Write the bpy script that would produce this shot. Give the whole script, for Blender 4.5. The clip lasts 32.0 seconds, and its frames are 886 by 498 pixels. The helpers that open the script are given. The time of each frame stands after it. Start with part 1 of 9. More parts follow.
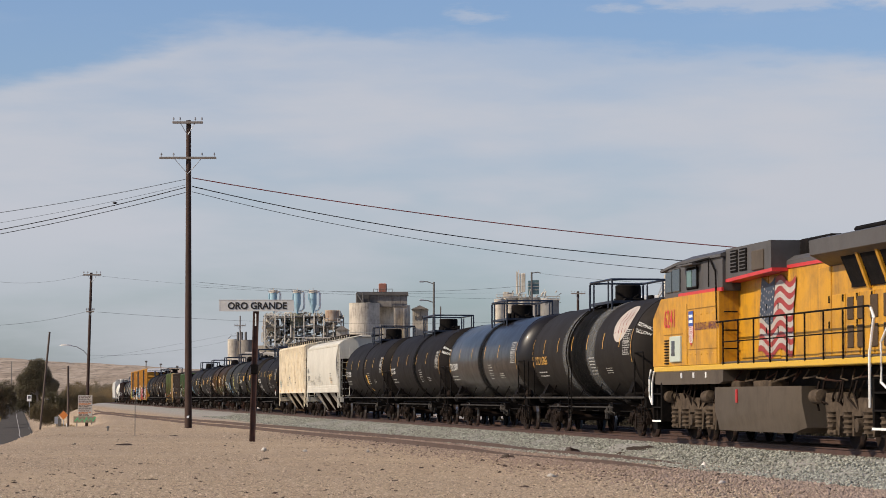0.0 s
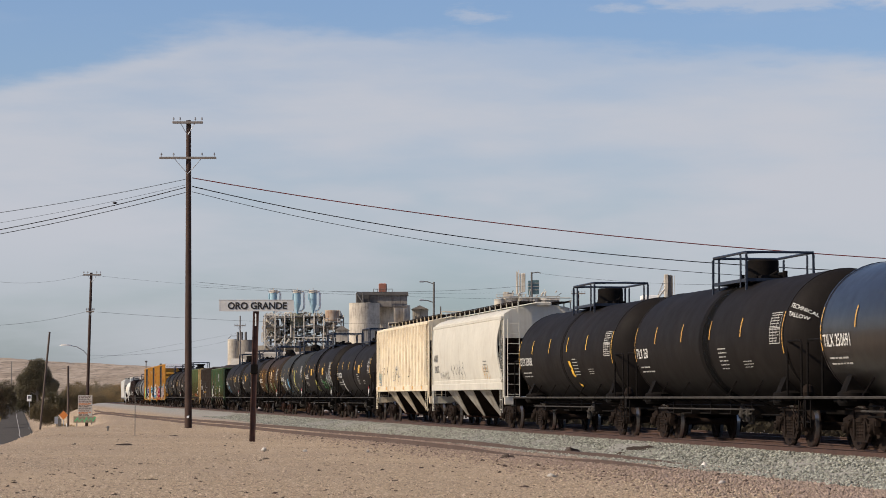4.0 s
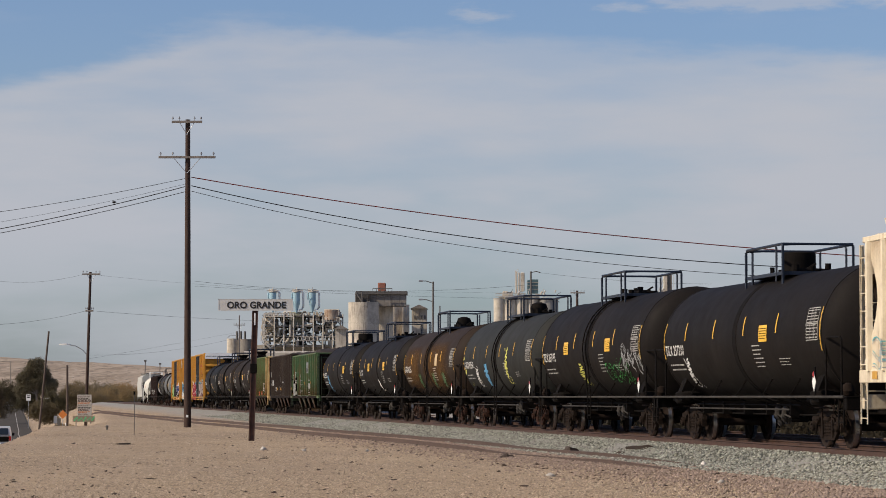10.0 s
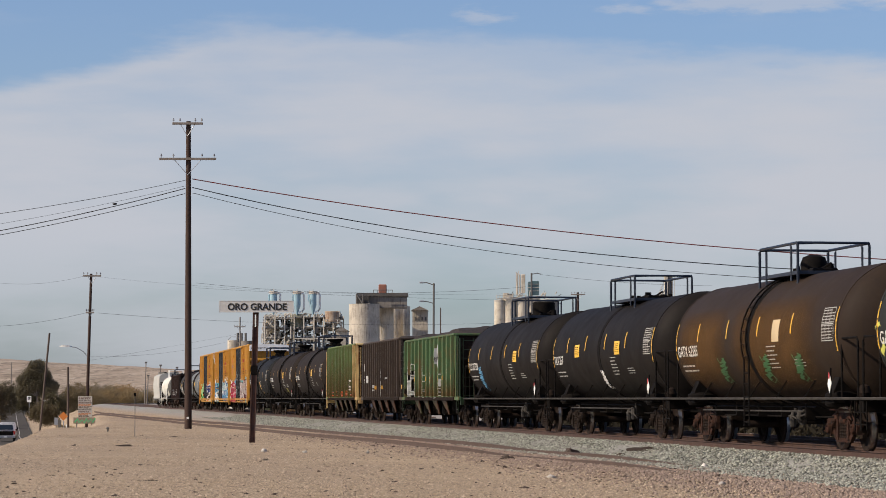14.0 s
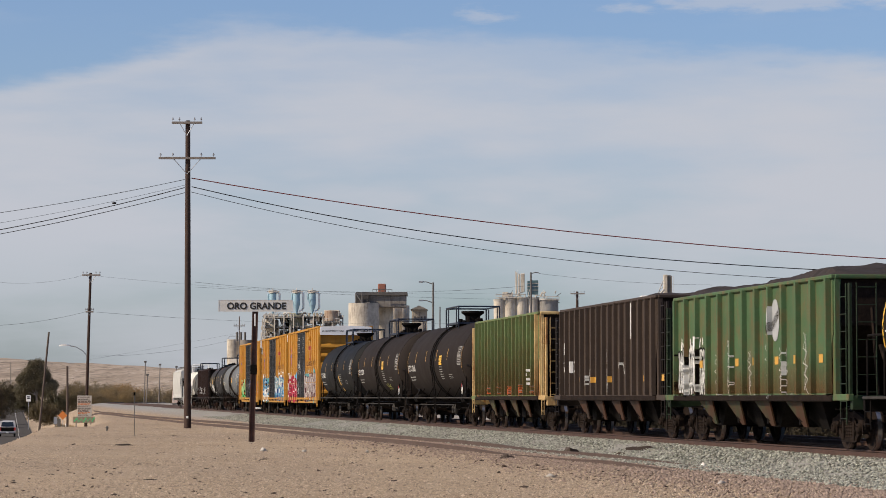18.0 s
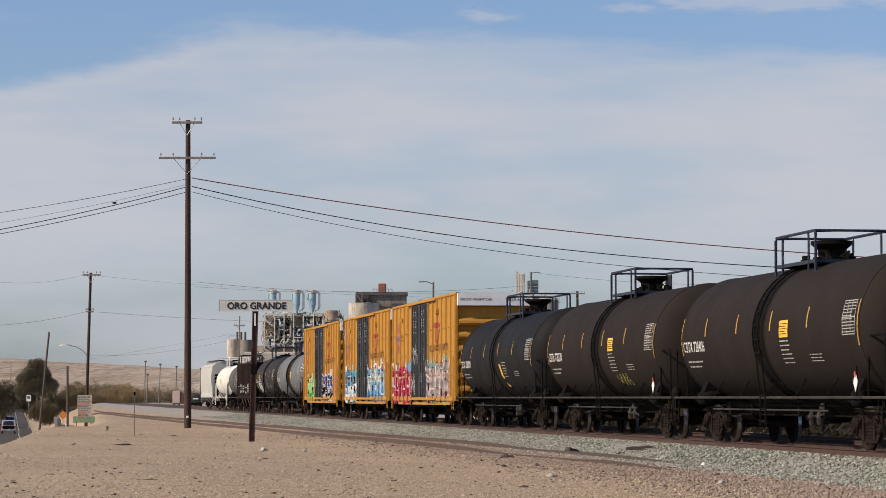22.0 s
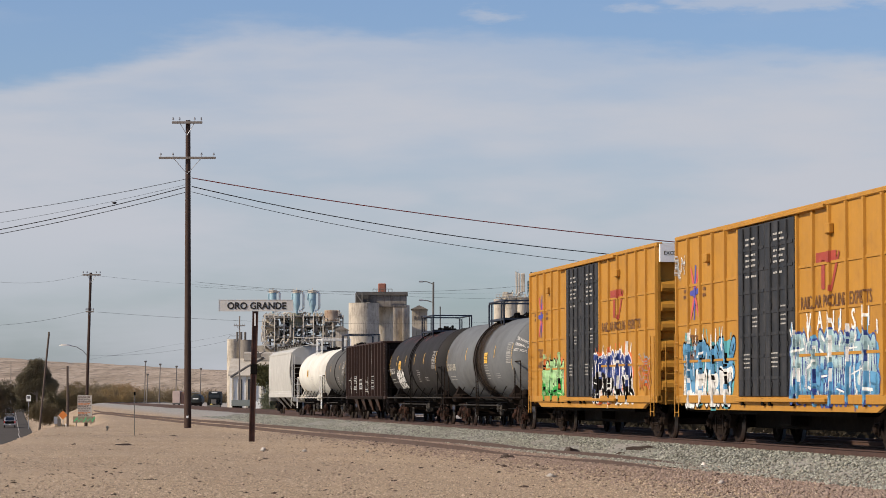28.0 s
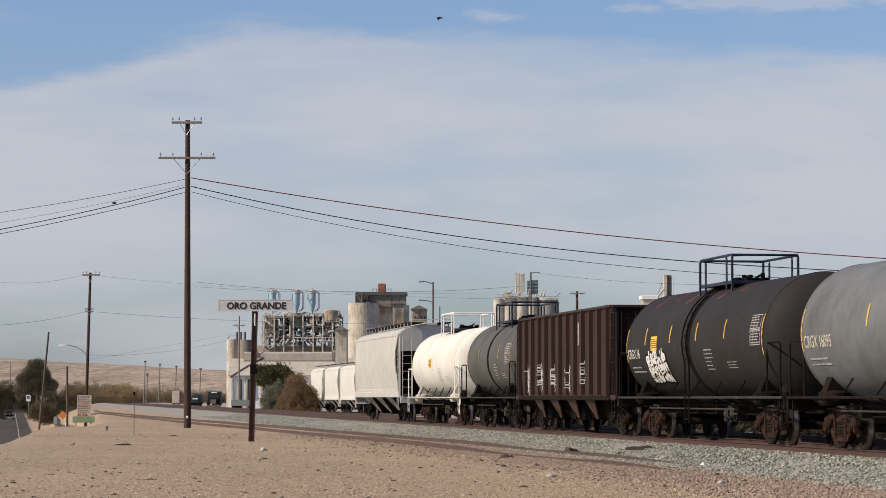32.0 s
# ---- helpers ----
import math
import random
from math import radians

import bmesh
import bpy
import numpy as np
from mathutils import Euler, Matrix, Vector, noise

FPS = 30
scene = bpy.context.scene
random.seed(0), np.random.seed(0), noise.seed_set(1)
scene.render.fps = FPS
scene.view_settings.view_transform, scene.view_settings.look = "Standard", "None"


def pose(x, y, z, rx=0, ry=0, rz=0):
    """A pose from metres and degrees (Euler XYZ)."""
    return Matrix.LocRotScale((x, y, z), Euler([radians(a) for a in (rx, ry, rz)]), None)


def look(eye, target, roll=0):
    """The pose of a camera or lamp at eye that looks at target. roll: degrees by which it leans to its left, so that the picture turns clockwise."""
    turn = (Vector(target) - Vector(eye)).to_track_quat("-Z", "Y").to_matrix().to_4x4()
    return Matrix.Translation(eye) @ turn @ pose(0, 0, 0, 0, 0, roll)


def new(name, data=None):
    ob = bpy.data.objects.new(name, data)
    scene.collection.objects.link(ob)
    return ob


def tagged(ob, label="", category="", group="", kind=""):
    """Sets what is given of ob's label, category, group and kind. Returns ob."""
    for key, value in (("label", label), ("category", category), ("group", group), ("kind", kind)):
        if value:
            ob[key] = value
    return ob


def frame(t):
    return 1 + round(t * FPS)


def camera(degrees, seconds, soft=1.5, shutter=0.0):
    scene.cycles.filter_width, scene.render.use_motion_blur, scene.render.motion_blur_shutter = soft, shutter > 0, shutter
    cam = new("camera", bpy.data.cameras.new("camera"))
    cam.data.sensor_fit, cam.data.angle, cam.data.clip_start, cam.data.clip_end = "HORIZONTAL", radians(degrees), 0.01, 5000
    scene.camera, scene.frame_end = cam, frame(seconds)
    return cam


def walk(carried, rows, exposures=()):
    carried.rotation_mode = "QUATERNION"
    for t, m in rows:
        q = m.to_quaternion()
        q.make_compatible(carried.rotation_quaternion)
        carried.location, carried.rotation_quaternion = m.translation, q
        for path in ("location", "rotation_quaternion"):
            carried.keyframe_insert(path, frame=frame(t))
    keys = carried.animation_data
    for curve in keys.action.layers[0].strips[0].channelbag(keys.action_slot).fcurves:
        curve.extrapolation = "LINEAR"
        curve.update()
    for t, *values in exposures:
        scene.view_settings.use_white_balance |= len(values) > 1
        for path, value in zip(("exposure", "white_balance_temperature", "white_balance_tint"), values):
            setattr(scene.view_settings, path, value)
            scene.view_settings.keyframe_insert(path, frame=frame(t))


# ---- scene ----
from collections import defaultdict

# ---- camera ----
F_PX = 4850.0
EYE = 1.6
PITCH = 3.104
cam = camera(2 * math.degrees(math.atan(784 / F_PX)), 32.0, soft=0.8, shutter=0.12)
SHAKE = [(0, 1, 0), (1, 1, 0), (2, 1.8, 0), (3, 1, 0), (4.5, 1, 0), (6, .6, 0), (7, -.4, 0), (8, -.8, 0), (9, -1.4, -1.2), (10, -.4, -1.2),
         (11, -.8, -.6), (12, -.2, 0), (13, -1, 0), (13.5, 0, 1.2), (14, .8, 1.8), (14.5, .5, 2.6), (15.5, 0, 2), (17, 0, 1.4), (18, -.3, .4),
         (19, -1.2, 0), (20, -1.4, 0), (21, -.8, 0), (22, 0, 0), (23, 1.2, 0), (24, .4, 0), (25, 0, 0), (28, 0, 0), (30, 0, 0), (32, -.6, 0)]
PX = math.degrees(1 / F_PX)
walk(cam, [(t, pose(0, 0, EYE, 90 + PITCH + dy * PX, 0, dx * PX)) for t, dx, dy in SHAKE],
     [(0, 0), (4, 0), (5.5, -.14), (9.2, -.17), (10.1, -.17), (10.9, 0), (32, 0)])

# ---- world, sun ----
SUN_EL, SUN_AZ = 37.0, 251.0   # azimuth clockwise from +Y
world = bpy.data.worlds.new("desert_sky")
scene.world = world
world.use_nodes = True
scene.view_settings.exposure = 0.0


# the clouds drift slowly to the right
drift = new("cloud_drift")
walk(drift, [(0, pose(0, 0, 0, 0, 0, .20)), (16, pose(0, 0, 0, 0, 0, -.01)), (32, pose(0, 0, 0, 0, 0, -.22))])


def sky_nodes():
    nt = world.node_tree
    nt.nodes.clear()
    N = nt.nodes.new

    def math_node(op, a, b=None, c=None):
        n = N("ShaderNodeMath")
        n.operation = op
        for i, v in enumerate((a, b, c)):
            if v is None:
                continue
            if isinstance(v, (int, float)):
                n.inputs[i].default_value = v
            else:
                nt.links.new(v, n.inputs[i])
        return n.outputs[0]

    def smooth(v, lo, hi):
        n = N("ShaderNodeMapRange")
        n.interpolation_type = "SMOOTHSTEP"
        nt.links.new(v, n.inputs["Value"])
        n.inputs["From Min"].default_value, n.inputs["From Max"].default_value = lo, hi
        return n.outputs["Result"]

    out = N("ShaderNodeOutputWorld")
    sky = N("ShaderNodeTexSky")
    sky.sky_type, sky.sun_disc = "NISHITA", False
    sky.sun_elevation, sky.sun_rotation = radians(SUN_EL), radians(SUN_AZ)
    sky.air_density, sky.dust_density, sky.ozone_density = 1.0, 1.2, 1.5
    coord = N("ShaderNodeTexCoord")
    coord.object = drift
    sep = N("ShaderNodeSeparateXYZ")
    nt.links.new(coord.outputs["Object"], sep.inputs[0])
    x, y, z = sep.outputs
    flat = math_node("SQRT", math_node("ADD", math_node("MULTIPLY", x, x), math_node("MULTIPLY", y, y)))
    el = math_node("DIVIDE", z, math_node("MAXIMUM", flat, 0.02))      # tangent of the elevation
    az = math_node("ARCTAN2", x, y)
    comb = N("ShaderNodeCombineXYZ")
    for i, v in enumerate((az, el)):
        nt.links.new(v, comb.inputs[i])

    def noise_at(sx, sy, detail, rough, seed):
        m = N("ShaderNodeMapping")
        m.inputs["Scale"].default_value = (sx, sy, 1)
        m.inputs["Location"].default_value = (seed, seed * 1.7, seed * .3)
        nt.links.new(comb.outputs[0], m.inputs[0])
        n = N("ShaderNodeTexNoise")
        n.inputs["Scale"].default_value, n.inputs["Detail"].default_value, n.inputs["Roughness"].default_value = 1.0, detail, rough
        nt.links.new(m.outputs[0], n.inputs["Vector"])
        return n.outputs["Fac"]

    soft = noise_at(9, 42, 5, .55, 3.1)
    fine = noise_at(40, 150, 6, .6, 7.7)
    wide = noise_at(5, 14, 4, .5, 12.2)
    # a broad bank of thin cloud, sharp at its upper edge, broken below
    edge = math_node("ADD", el, math_node("MULTIPLY", math_node("SUBTRACT", soft, .5), .035))
    edge = math_node("ADD", edge, math_node("MULTIPLY", math_node("SUBTRACT", fine, .5), .012))
    edge = math_node("ADD", edge, math_node("MULTIPLY", smooth(az, -.08, -.17), .017))
    edge = math_node("ADD", edge, math_node("MULTIPLY", smooth(az, -.06, .10), .008))
    bank = math_node("SUBTRACT", 1.0, smooth(edge, .126, .138))
    low = smooth(el, .015, .07)
    streak = smooth(math_node("ADD", math_node("MULTIPLY", wide, .5), math_node("MULTIPLY", soft, .5)), .34, .60)
    body = math_node("MULTIPLY", bank, math_node("ADD", math_node("MULTIPLY", low, .44), math_node("MULTIPLY", streak, .52)))
    gap = math_node("MULTIPLY", smooth(wide, .46, .34), math_node("MULTIPLY", smooth(el, .055, .07), smooth(el, .09, .075)))
    body = math_node("MULTIPLY", body, math_node("SUBTRACT", 1.0, math_node("MULTIPLY", gap, .75)))
    high = math_node("MULTIPLY", math_node("MULTIPLY", smooth(el, .13, .16), smooth(el, .7, .3)), math_node("MULTIPLY", smooth(soft, .50, .72), .75))
    # torn wisps above the bank
    for a0, e0, ra, re in ((.014, .1395, .014, .0050), (.125, .1445, .06, .005)):
        da = math_node("DIVIDE", math_node("SUBTRACT", az, a0), ra)
        de = math_node("DIVIDE", math_node("SUBTRACT", el, e0), re)
        rr = math_node("ADD", math_node("MULTIPLY", da, da), math_node("MULTIPLY", de, de))
        rr = math_node("ADD", rr, math_node("MULTIPLY", math_node("SUBTRACT", fine, .5), 5.5))
        high = math_node("ADD", high, math_node("MULTIPLY", smooth(rr, 1.1, -.3), .5))
    haze = math_node("MULTIPLY", smooth(el, .040, -.002), .42)
    cover = math_node("MINIMUM", math_node("ADD", math_node("ADD", body, high), haze), .95)
    clouds = N("ShaderNodeBackground")
    clouds.inputs["Color"].default_value = (.556, .571, .628, 1)
    clouds.inputs["Strength"].default_value = 0.98
    air = N("ShaderNodeBackground")
    air.inputs["Strength"].default_value = 0.12
    hue = N("ShaderNodeHueSaturation")
    hue.inputs["Saturation"].default_value = 1.05
    nt.links.new(sky.outputs[0], hue.inputs["Color"])
    tint = N("ShaderNodeMix")
    tint.data_type, tint.blend_type = "RGBA", "MULTIPLY"
    tint.inputs["Factor"].default_value = 1.0
    ramp = N("ShaderNodeMix")
    ramp.data_type = "RGBA"
    ramp.inputs[6].default_value, ramp.inputs[7].default_value = (.66, .80, 1.03, 1), (.77, .825, 1.02, 1)
    nt.links.new(smooth(el, .0, .13), ramp.inputs["Factor"])
    nt.links.new(ramp.outputs[2], tint.inputs[7])
    nt.links.new(hue.outputs[0], tint.inputs[6])
    nt.links.new(tint.outputs[2], air.inputs["Color"])
    mix = N("ShaderNodeMixShader")
    nt.links.new(cover, mix.inputs[0])
    nt.links.new(air.outputs[0], mix.inputs[1])
    nt.links.new(clouds.outputs[0], mix.inputs[2])
    nt.links.new(mix.outputs[0], out.inputs[0])


sky_nodes()
sun = new("sun", bpy.data.lights.new("sun", "SUN"))
sun.data.energy, sun.data.angle, sun.data.color = 5.0, radians(0.6), (1.0, 0.86, 0.68)
sd = Vector((math.sin(radians(SUN_AZ)) * math.cos(radians(SUN_EL)), math.cos(radians(SUN_AZ)) * math.cos(radians(SUN_EL)), math.sin(radians(SUN_EL))))
sun.matrix_basis = look(sd * 100, (0, 0, 0))


# ---- materials ----
MATS = {}


def mat(name, color, rough=.7, metal=0.0, var=.18, scale=1.5, grime=None, grime_amount=.35, bump=.15, fine=25.0, spec=.4, streaks=0.0, coat=0.0, island=0.0, gscale=None):
    """A surface with fine grain, broad stains and, if asked for, dirt that runs down it."""
    if name in MATS:
        return MATS[name]
    m = bpy.data.materials.new(name)
    MATS[name] = m
    m.use_nodes = True
    nt = m.node_tree
    b = nt.nodes["Principled BSDF"]
    L, N = nt.links.new, nt.nodes.new
    coord = N("ShaderNodeTexCoord")
    info = N("ShaderNodeObjectInfo")
    shift = N("ShaderNodeVectorMath")
    shift.operation = "ADD"
    L(coord.outputs["Object"], shift.inputs[0])
    mul = N("ShaderNodeMath")
    mul.operation = "MULTIPLY"
    mul.inputs[1].default_value = 37.0
    L(info.outputs["Random"], mul.inputs[0])
    L(mul.outputs[0], shift.inputs[1])

    def tex(s, d=6, stretch=None, r=.6):
        n = N("ShaderNodeTexNoise")
        n.inputs["Scale"].default_value, n.inputs["Detail"].default_value, n.inputs["Roughness"].default_value = s, d, r
        if stretch:
            mp = N("ShaderNodeMapping")
            mp.inputs["Scale"].default_value = stretch
            L(shift.outputs[0], mp.inputs[0])
            L(mp.outputs[0], n.inputs["Vector"])
        else:
            L(shift.outputs[0], n.inputs["Vector"])
        return n.outputs["Fac"]

    def ramp(v, a, c):
        n = N("ShaderNodeMapRange")
        L(v, n.inputs["Value"])
        n.inputs["From Min"].default_value, n.inputs["From Max"].default_value = a, c
        n.clamp = True
        return n.outputs["Result"]

    def mixc(f, a, c):
        n = N("ShaderNodeMix")
        n.data_type = "RGBA"
        for sock, v in ((n.inputs["Factor"], f), (n.inputs[6], a), (n.inputs[7], c)):
            if isinstance(v, tuple):
                sock.default_value = (*v, 1)
            elif isinstance(v, float):
                sock.default_value = v
            else:
                L(v, sock)
        return n.outputs[2]

    dark = tuple(c * (1 - var) for c in color)
    light = tuple(min(1, c * (1 + var * .8)) for c in color)
    col = mixc(ramp(tex(scale), .32, .68), dark, light)
    col = mixc(ramp(tex(fine, 4), .25, .8), col, tuple(c * (1 - var * .6) for c in color)) if var > .05 else col
    if island:
        geo = N("ShaderNodeNewGeometry")
        col = mixc(geo.outputs["Random Per Island"], col, tuple(c * island for c in color))
    if grime:
        g = ramp(tex(gscale or scale * 1.7 + .3, 8, None, .68), .55 - .25 * grime_amount, .80 - .2 * grime_amount)
        if streaks:
            s = ramp(tex(2.2, 6, (3.2, 3.2, .22)), .52, .70)
            am = N("ShaderNodeMath")
            am.operation = "MULTIPLY_ADD"
            L(s, am.inputs[0])
            am.inputs[1].default_value = streaks
            L(g, am.inputs[2])
            g = am.outputs[0]
        f = N("ShaderNodeMath")
        f.operation = "MULTIPLY"
        f.use_clamp = True
        L(g, f.inputs[0])
        f.inputs[1].default_value = grime_amount * 1.6
        col = mixc(f.outputs[0], col, grime)
    L(col, b.inputs["Base Color"])
    b.inputs["Metallic"].default_value = metal
    b.inputs["Specular IOR Level"].default_value = spec
    b.inputs["Coat Weight"].default_value = coat
    rr = N("ShaderNodeMapRange")
    L(tex(scale * 2.3, 5), rr.inputs["Value"])
    rr.inputs["To Min"].default_value, rr.inputs["To Max"].default_value = max(.03, rough - .12), min(1, rough + .12)
    L(rr.outputs["Result"], b.inputs["Roughness"])
    if bump:
        bp = N("ShaderNodeBump")
        bp.inputs["Strength"].default_value, bp.inputs["Distance"].default_value = bump, .02
        L(tex(fine, 5), bp.inputs["Height"])
        L(bp.outputs[0], b.inputs["Normal"])
    return m


# ---- mesh building ----
class Mesh:
    """Collects vertices and faces of one part."""

    def __init__(self):
        self.v, self.f = [], []

    def add(self, vs, fs):
        o = len(self.v)
        self.v += [tuple(p) for p in vs]
        self.f += [tuple(i + o for i in f) for f in fs]
        return self

    def box(self, x0, x1, y0, y1, z0, z1, b=0.0):
        if b <= 0:
            vs = [(x, y, z) for x in (x0, x1) for y in (y0, y1) for z in (z0, z1)]
            return self.add(vs, [(0, 1, 3, 2), (4, 6, 7, 5), (0, 4, 5, 1), (2, 3, 7, 6), (0, 2, 6, 4), (1, 5, 7, 3)])
        b = min(b, (x1 - x0) * .45, (y1 - y0) * .45, (z1 - z0) * .45)
        vs, idx = [], {}
        for i, x in enumerate((x0, x1)):
            for j, y in enumerate((y0, y1)):
                for k, z in enumerate((z0, z1)):
                    sx, sy, sz = (b, -b)[i], (b, -b)[j], (b, -b)[k]
                    for a, p in enumerate(((x, y + sy, z + sz), (x + sx, y, z + sz), (x + sx, y + sy, z))):
                        idx[i, j, k, a] = len(vs)
                        vs.append(p)
        g = lambda i, j, k, a: idx[i, j, k, a]
        fs = []
        for s in (0, 1):
            fs.append((g(s, 0, 0, 0), g(s, 0, 1, 0), g(s, 1, 1, 0), g(s, 1, 0, 0)))
            fs.append((g(0, s, 0, 1), g(0, s, 1, 1), g(1, s, 1, 1), g(1, s, 0, 1)))
            fs.append((g(0, 0, s, 2), g(0, 1, s, 2), g(1, 1, s, 2), g(1, 0, s, 2)))
        for p in (0, 1):
            for q in (0, 1):
                fs.append((g(p, q, 0, 0), g(p, q, 1, 0), g(p, q, 1, 1), g(p, q, 0, 1)))
                fs.append((g(p, 0, q, 0), g(p, 1, q, 0), g(p, 1, q, 2), g(p, 0, q, 2)))
                fs.append((g(0, p, q, 1), g(1, p, q, 1), g(1, p, q, 2), g(0, p, q, 2)))
                for r in (0, 1):
                    fs.append((g(p, q, r, 0), g(p, q, r, 1), g(p, q, r, 2)))
        return self.add(vs, fs)

    def tube(self, pts, r, n=6, closed=False):
        pts = [Vector(p) for p in pts]
        rings = []
        up = Vector((0.31, 0.17, 0.93))
        for i, p in enumerate(pts):
            a = pts[i - 1] if i else p
            c = pts[i + 1] if i < len(pts) - 1 else p
            d = (c - a).normalized()
            s = d.cross(up)
            if s.length < .05:
                s = d.cross(Vector((1, 0, 0)))
            s.normalize()
            w = s.cross(d)
            rad = r[i] if isinstance(r, (list, tuple)) else r
            rings.append([p + (s * math.cos(k * 2 * math.pi / n) + w * math.sin(k * 2 * math.pi / n)) * rad for k in range(n)])
        vs = [p for ring in rings for p in ring]
        fs = [(i * n + k, i * n + (k + 1) % n, (i + 1) * n + (k + 1) % n, (i + 1) * n + k) for i in range(len(pts) - 1) for k in range(n)]
        fs += [tuple(range(n - 1, -1, -1)), tuple((len(pts) - 1) * n + k for k in range(n))]
        return self.add(vs, fs)

    def lathe(self, profile, centre=(0, 0, 0), axis="z", n=24, cap=True):
        """profile: (radius, height) along the axis."""
        vs = []
        cx, cy, cz = centre
        for r, h in profile:
            for k in range(n):
                a = 2 * math.pi * k / n
                c, s = r * math.cos(a), r * math.sin(a)
                vs.append({"z": (cx + c, cy + s, cz + h), "x": (cx + h, cy + c, cz + s), "y": (cx + c, cy + h, cz + s)}[axis])
        m = len(profile)
        fs = [(i * n + k, i * n + (k + 1) % n, (i + 1) * n + (k + 1) % n, (i + 1) * n + k) for i in range(m - 1) for k in range(n)]
        if cap:
            fs += [tuple(range(n - 1, -1, -1)), tuple((m - 1) * n + k for k in range(n))]
        return self.add(vs, fs)

    def cyl(self, c, r, h, axis="z", n=16):
        return self.lathe([(r, 0), (r, h)], c, axis, n)

    def prism(self, poly, axis, a, b):
        """poly: 2D points in the two other axes (in order), pushed from a to b along the axis."""
        def put(p, t):
            u, w = p
            return {"x": (t, u, w), "y": (u, t, w), "z": (u, w, t)}[axis]
        n = len(poly)
        vs = [put(p, a) for p in poly] + [put(p, b) for p in poly]
        fs = [(k, (k + 1) % n, n + (k + 1) % n, n + k) for k in range(n)] + [tuple(range(n)), tuple(range(2 * n - 1, n - 1, -1))]
        return self.add(vs, fs)

    def loft(self, rings, cap=True):
        n = len(rings[0])
        vs = [p for ring in rings for p in ring]
        fs = [(i * n + k, i * n + (k + 1) % n, (i + 1) * n + (k + 1) % n, (i + 1) * n + k) for i in range(len(rings) - 1) for k in range(n)]
        if cap:
            fs += [tuple(range(n - 1, -1, -1)), tuple((len(rings) - 1) * n + k for k in range(n))]
        return self.add(vs, fs)

    def move(self, m):
        self.v = [tuple(m @ Vector(p)) for p in self.v]
        return self

    def done(self, name, smooth=.55, fix=True):
        me = bpy.data.meshes.new(name)
        me.from_pydata(self.v, [], self.f)
        if fix:
            bm = bmesh.new()
            bm.from_mesh(me)
            bmesh.ops.recalc_face_normals(bm, faces=bm.faces)
            bm.to_mesh(me)
            bm.free()
        if smooth:
            me.shade_smooth()
            me.set_sharp_from_angle(angle=smooth)
        me.update()
        return me


def part(name, me, material, parent=None, label="", m=None):
    """Links one mesh as ONE object under a thing or a part."""
    if isinstance(me, Mesh):
        me = me.done(name)
    if material and not me.materials:
        me.materials.append(material)
    ob = new(name, me)
    ob.parent = parent
    if m is not None:
        ob.matrix_basis = m
    if label:
        tagged(ob, label=label)
    return ob


def thing(name, label, category, group="", kind="", m=None):
    ob = new(name)
    ob.empty_display_size = .3
    tagged(ob, label, category, group, kind)
    if m is not None:
        ob.matrix_basis = m
    return ob


SHARED = {}


def shared(key, make):
    """One mesh, built once, for alike parts."""
    if key not in SHARED:
        me = make()
        SHARED[key] = me.done(str(key)) if isinstance(me, Mesh) else me
    return SHARED[key]


# ---- plan ----
# the line of the track: q metres along it, measured back from abeam of the camera
TX, UX, UY = 18.45, -0.1496, 0.98874
V_TRAIN = 13.05
RAIL_Z = 0.5
STRAIGHT, RADIUS = 640.0, 420.0


def track_point(q, off=0.0):
    """Place on the track's centre line (off: metres to the far side) and the heading away from the camera."""
    if q <= STRAIGHT:
        d = (UX, UY)
        p = (TX + UX * q, UY * q)
    else:
        a0 = math.atan2(UX, UY)
        a = (q - STRAIGHT) / RADIUS
        c = (TX + UX * STRAIGHT + RADIUS * math.cos(a0), UY * STRAIGHT - RADIUS * math.sin(a0))
        p = (c[0] - RADIUS * math.cos(a0 + a), c[1] + RADIUS * math.sin(a0 + a))
        d = (math.sin(a0 + a), math.cos(a0 + a))
    return p[0] + d[1] * off, p[1] - d[0] * off, d


def at(px, py, depth):
    """The place at that depth behind a point of the view."""
    return Vector(((px - 784) / F_PX * depth, depth, EYE + (704 - py) / F_PX * depth))


def sstep(a, b, x):
    t = max(0.0, min(1.0, (x - a) / (b - a)))
    return t * t * (3 - 2 * t)


def lateral(X, Y):
    """Metres from the track's centre line, negative on the camera's side."""
    return (X - TX) * UY - Y * UX


def lane_px(Y):
    pts = [(60, -40), (200, -5), (260, 8), (315, 15), (360, 15), (420, 19), (550, 18), (680, 18), (760, 30), (850, 52), (1000, 95), (1300, 140)]
    for (a, xa), (b, xb) in zip(pts, pts[1:]):
        if Y <= b:
            return xa + (xb - xa) * (Y - a) / (b - a)
    return 140


def lane_x(Y):
    return (lane_px(Y) - 784) / F_PX * Y


def road_edge(Y):
    return lane_x(Y) + 2.0


def road_z(Y):
    pts = [(100, -2.6), (300, -2.9), (420, -3.7), (480, -3.5), (540, -2.9), (650, -2.2), (780, -1.5), (950, -.6), (1200, 0)]
    if Y <= 100:
        return -2.6
    for (a, za), (c, zc) in zip(pts, pts[1:]):
        if Y <= c:
            return za + (zc - za) * (Y - a) / (c - a)
    return 0.0


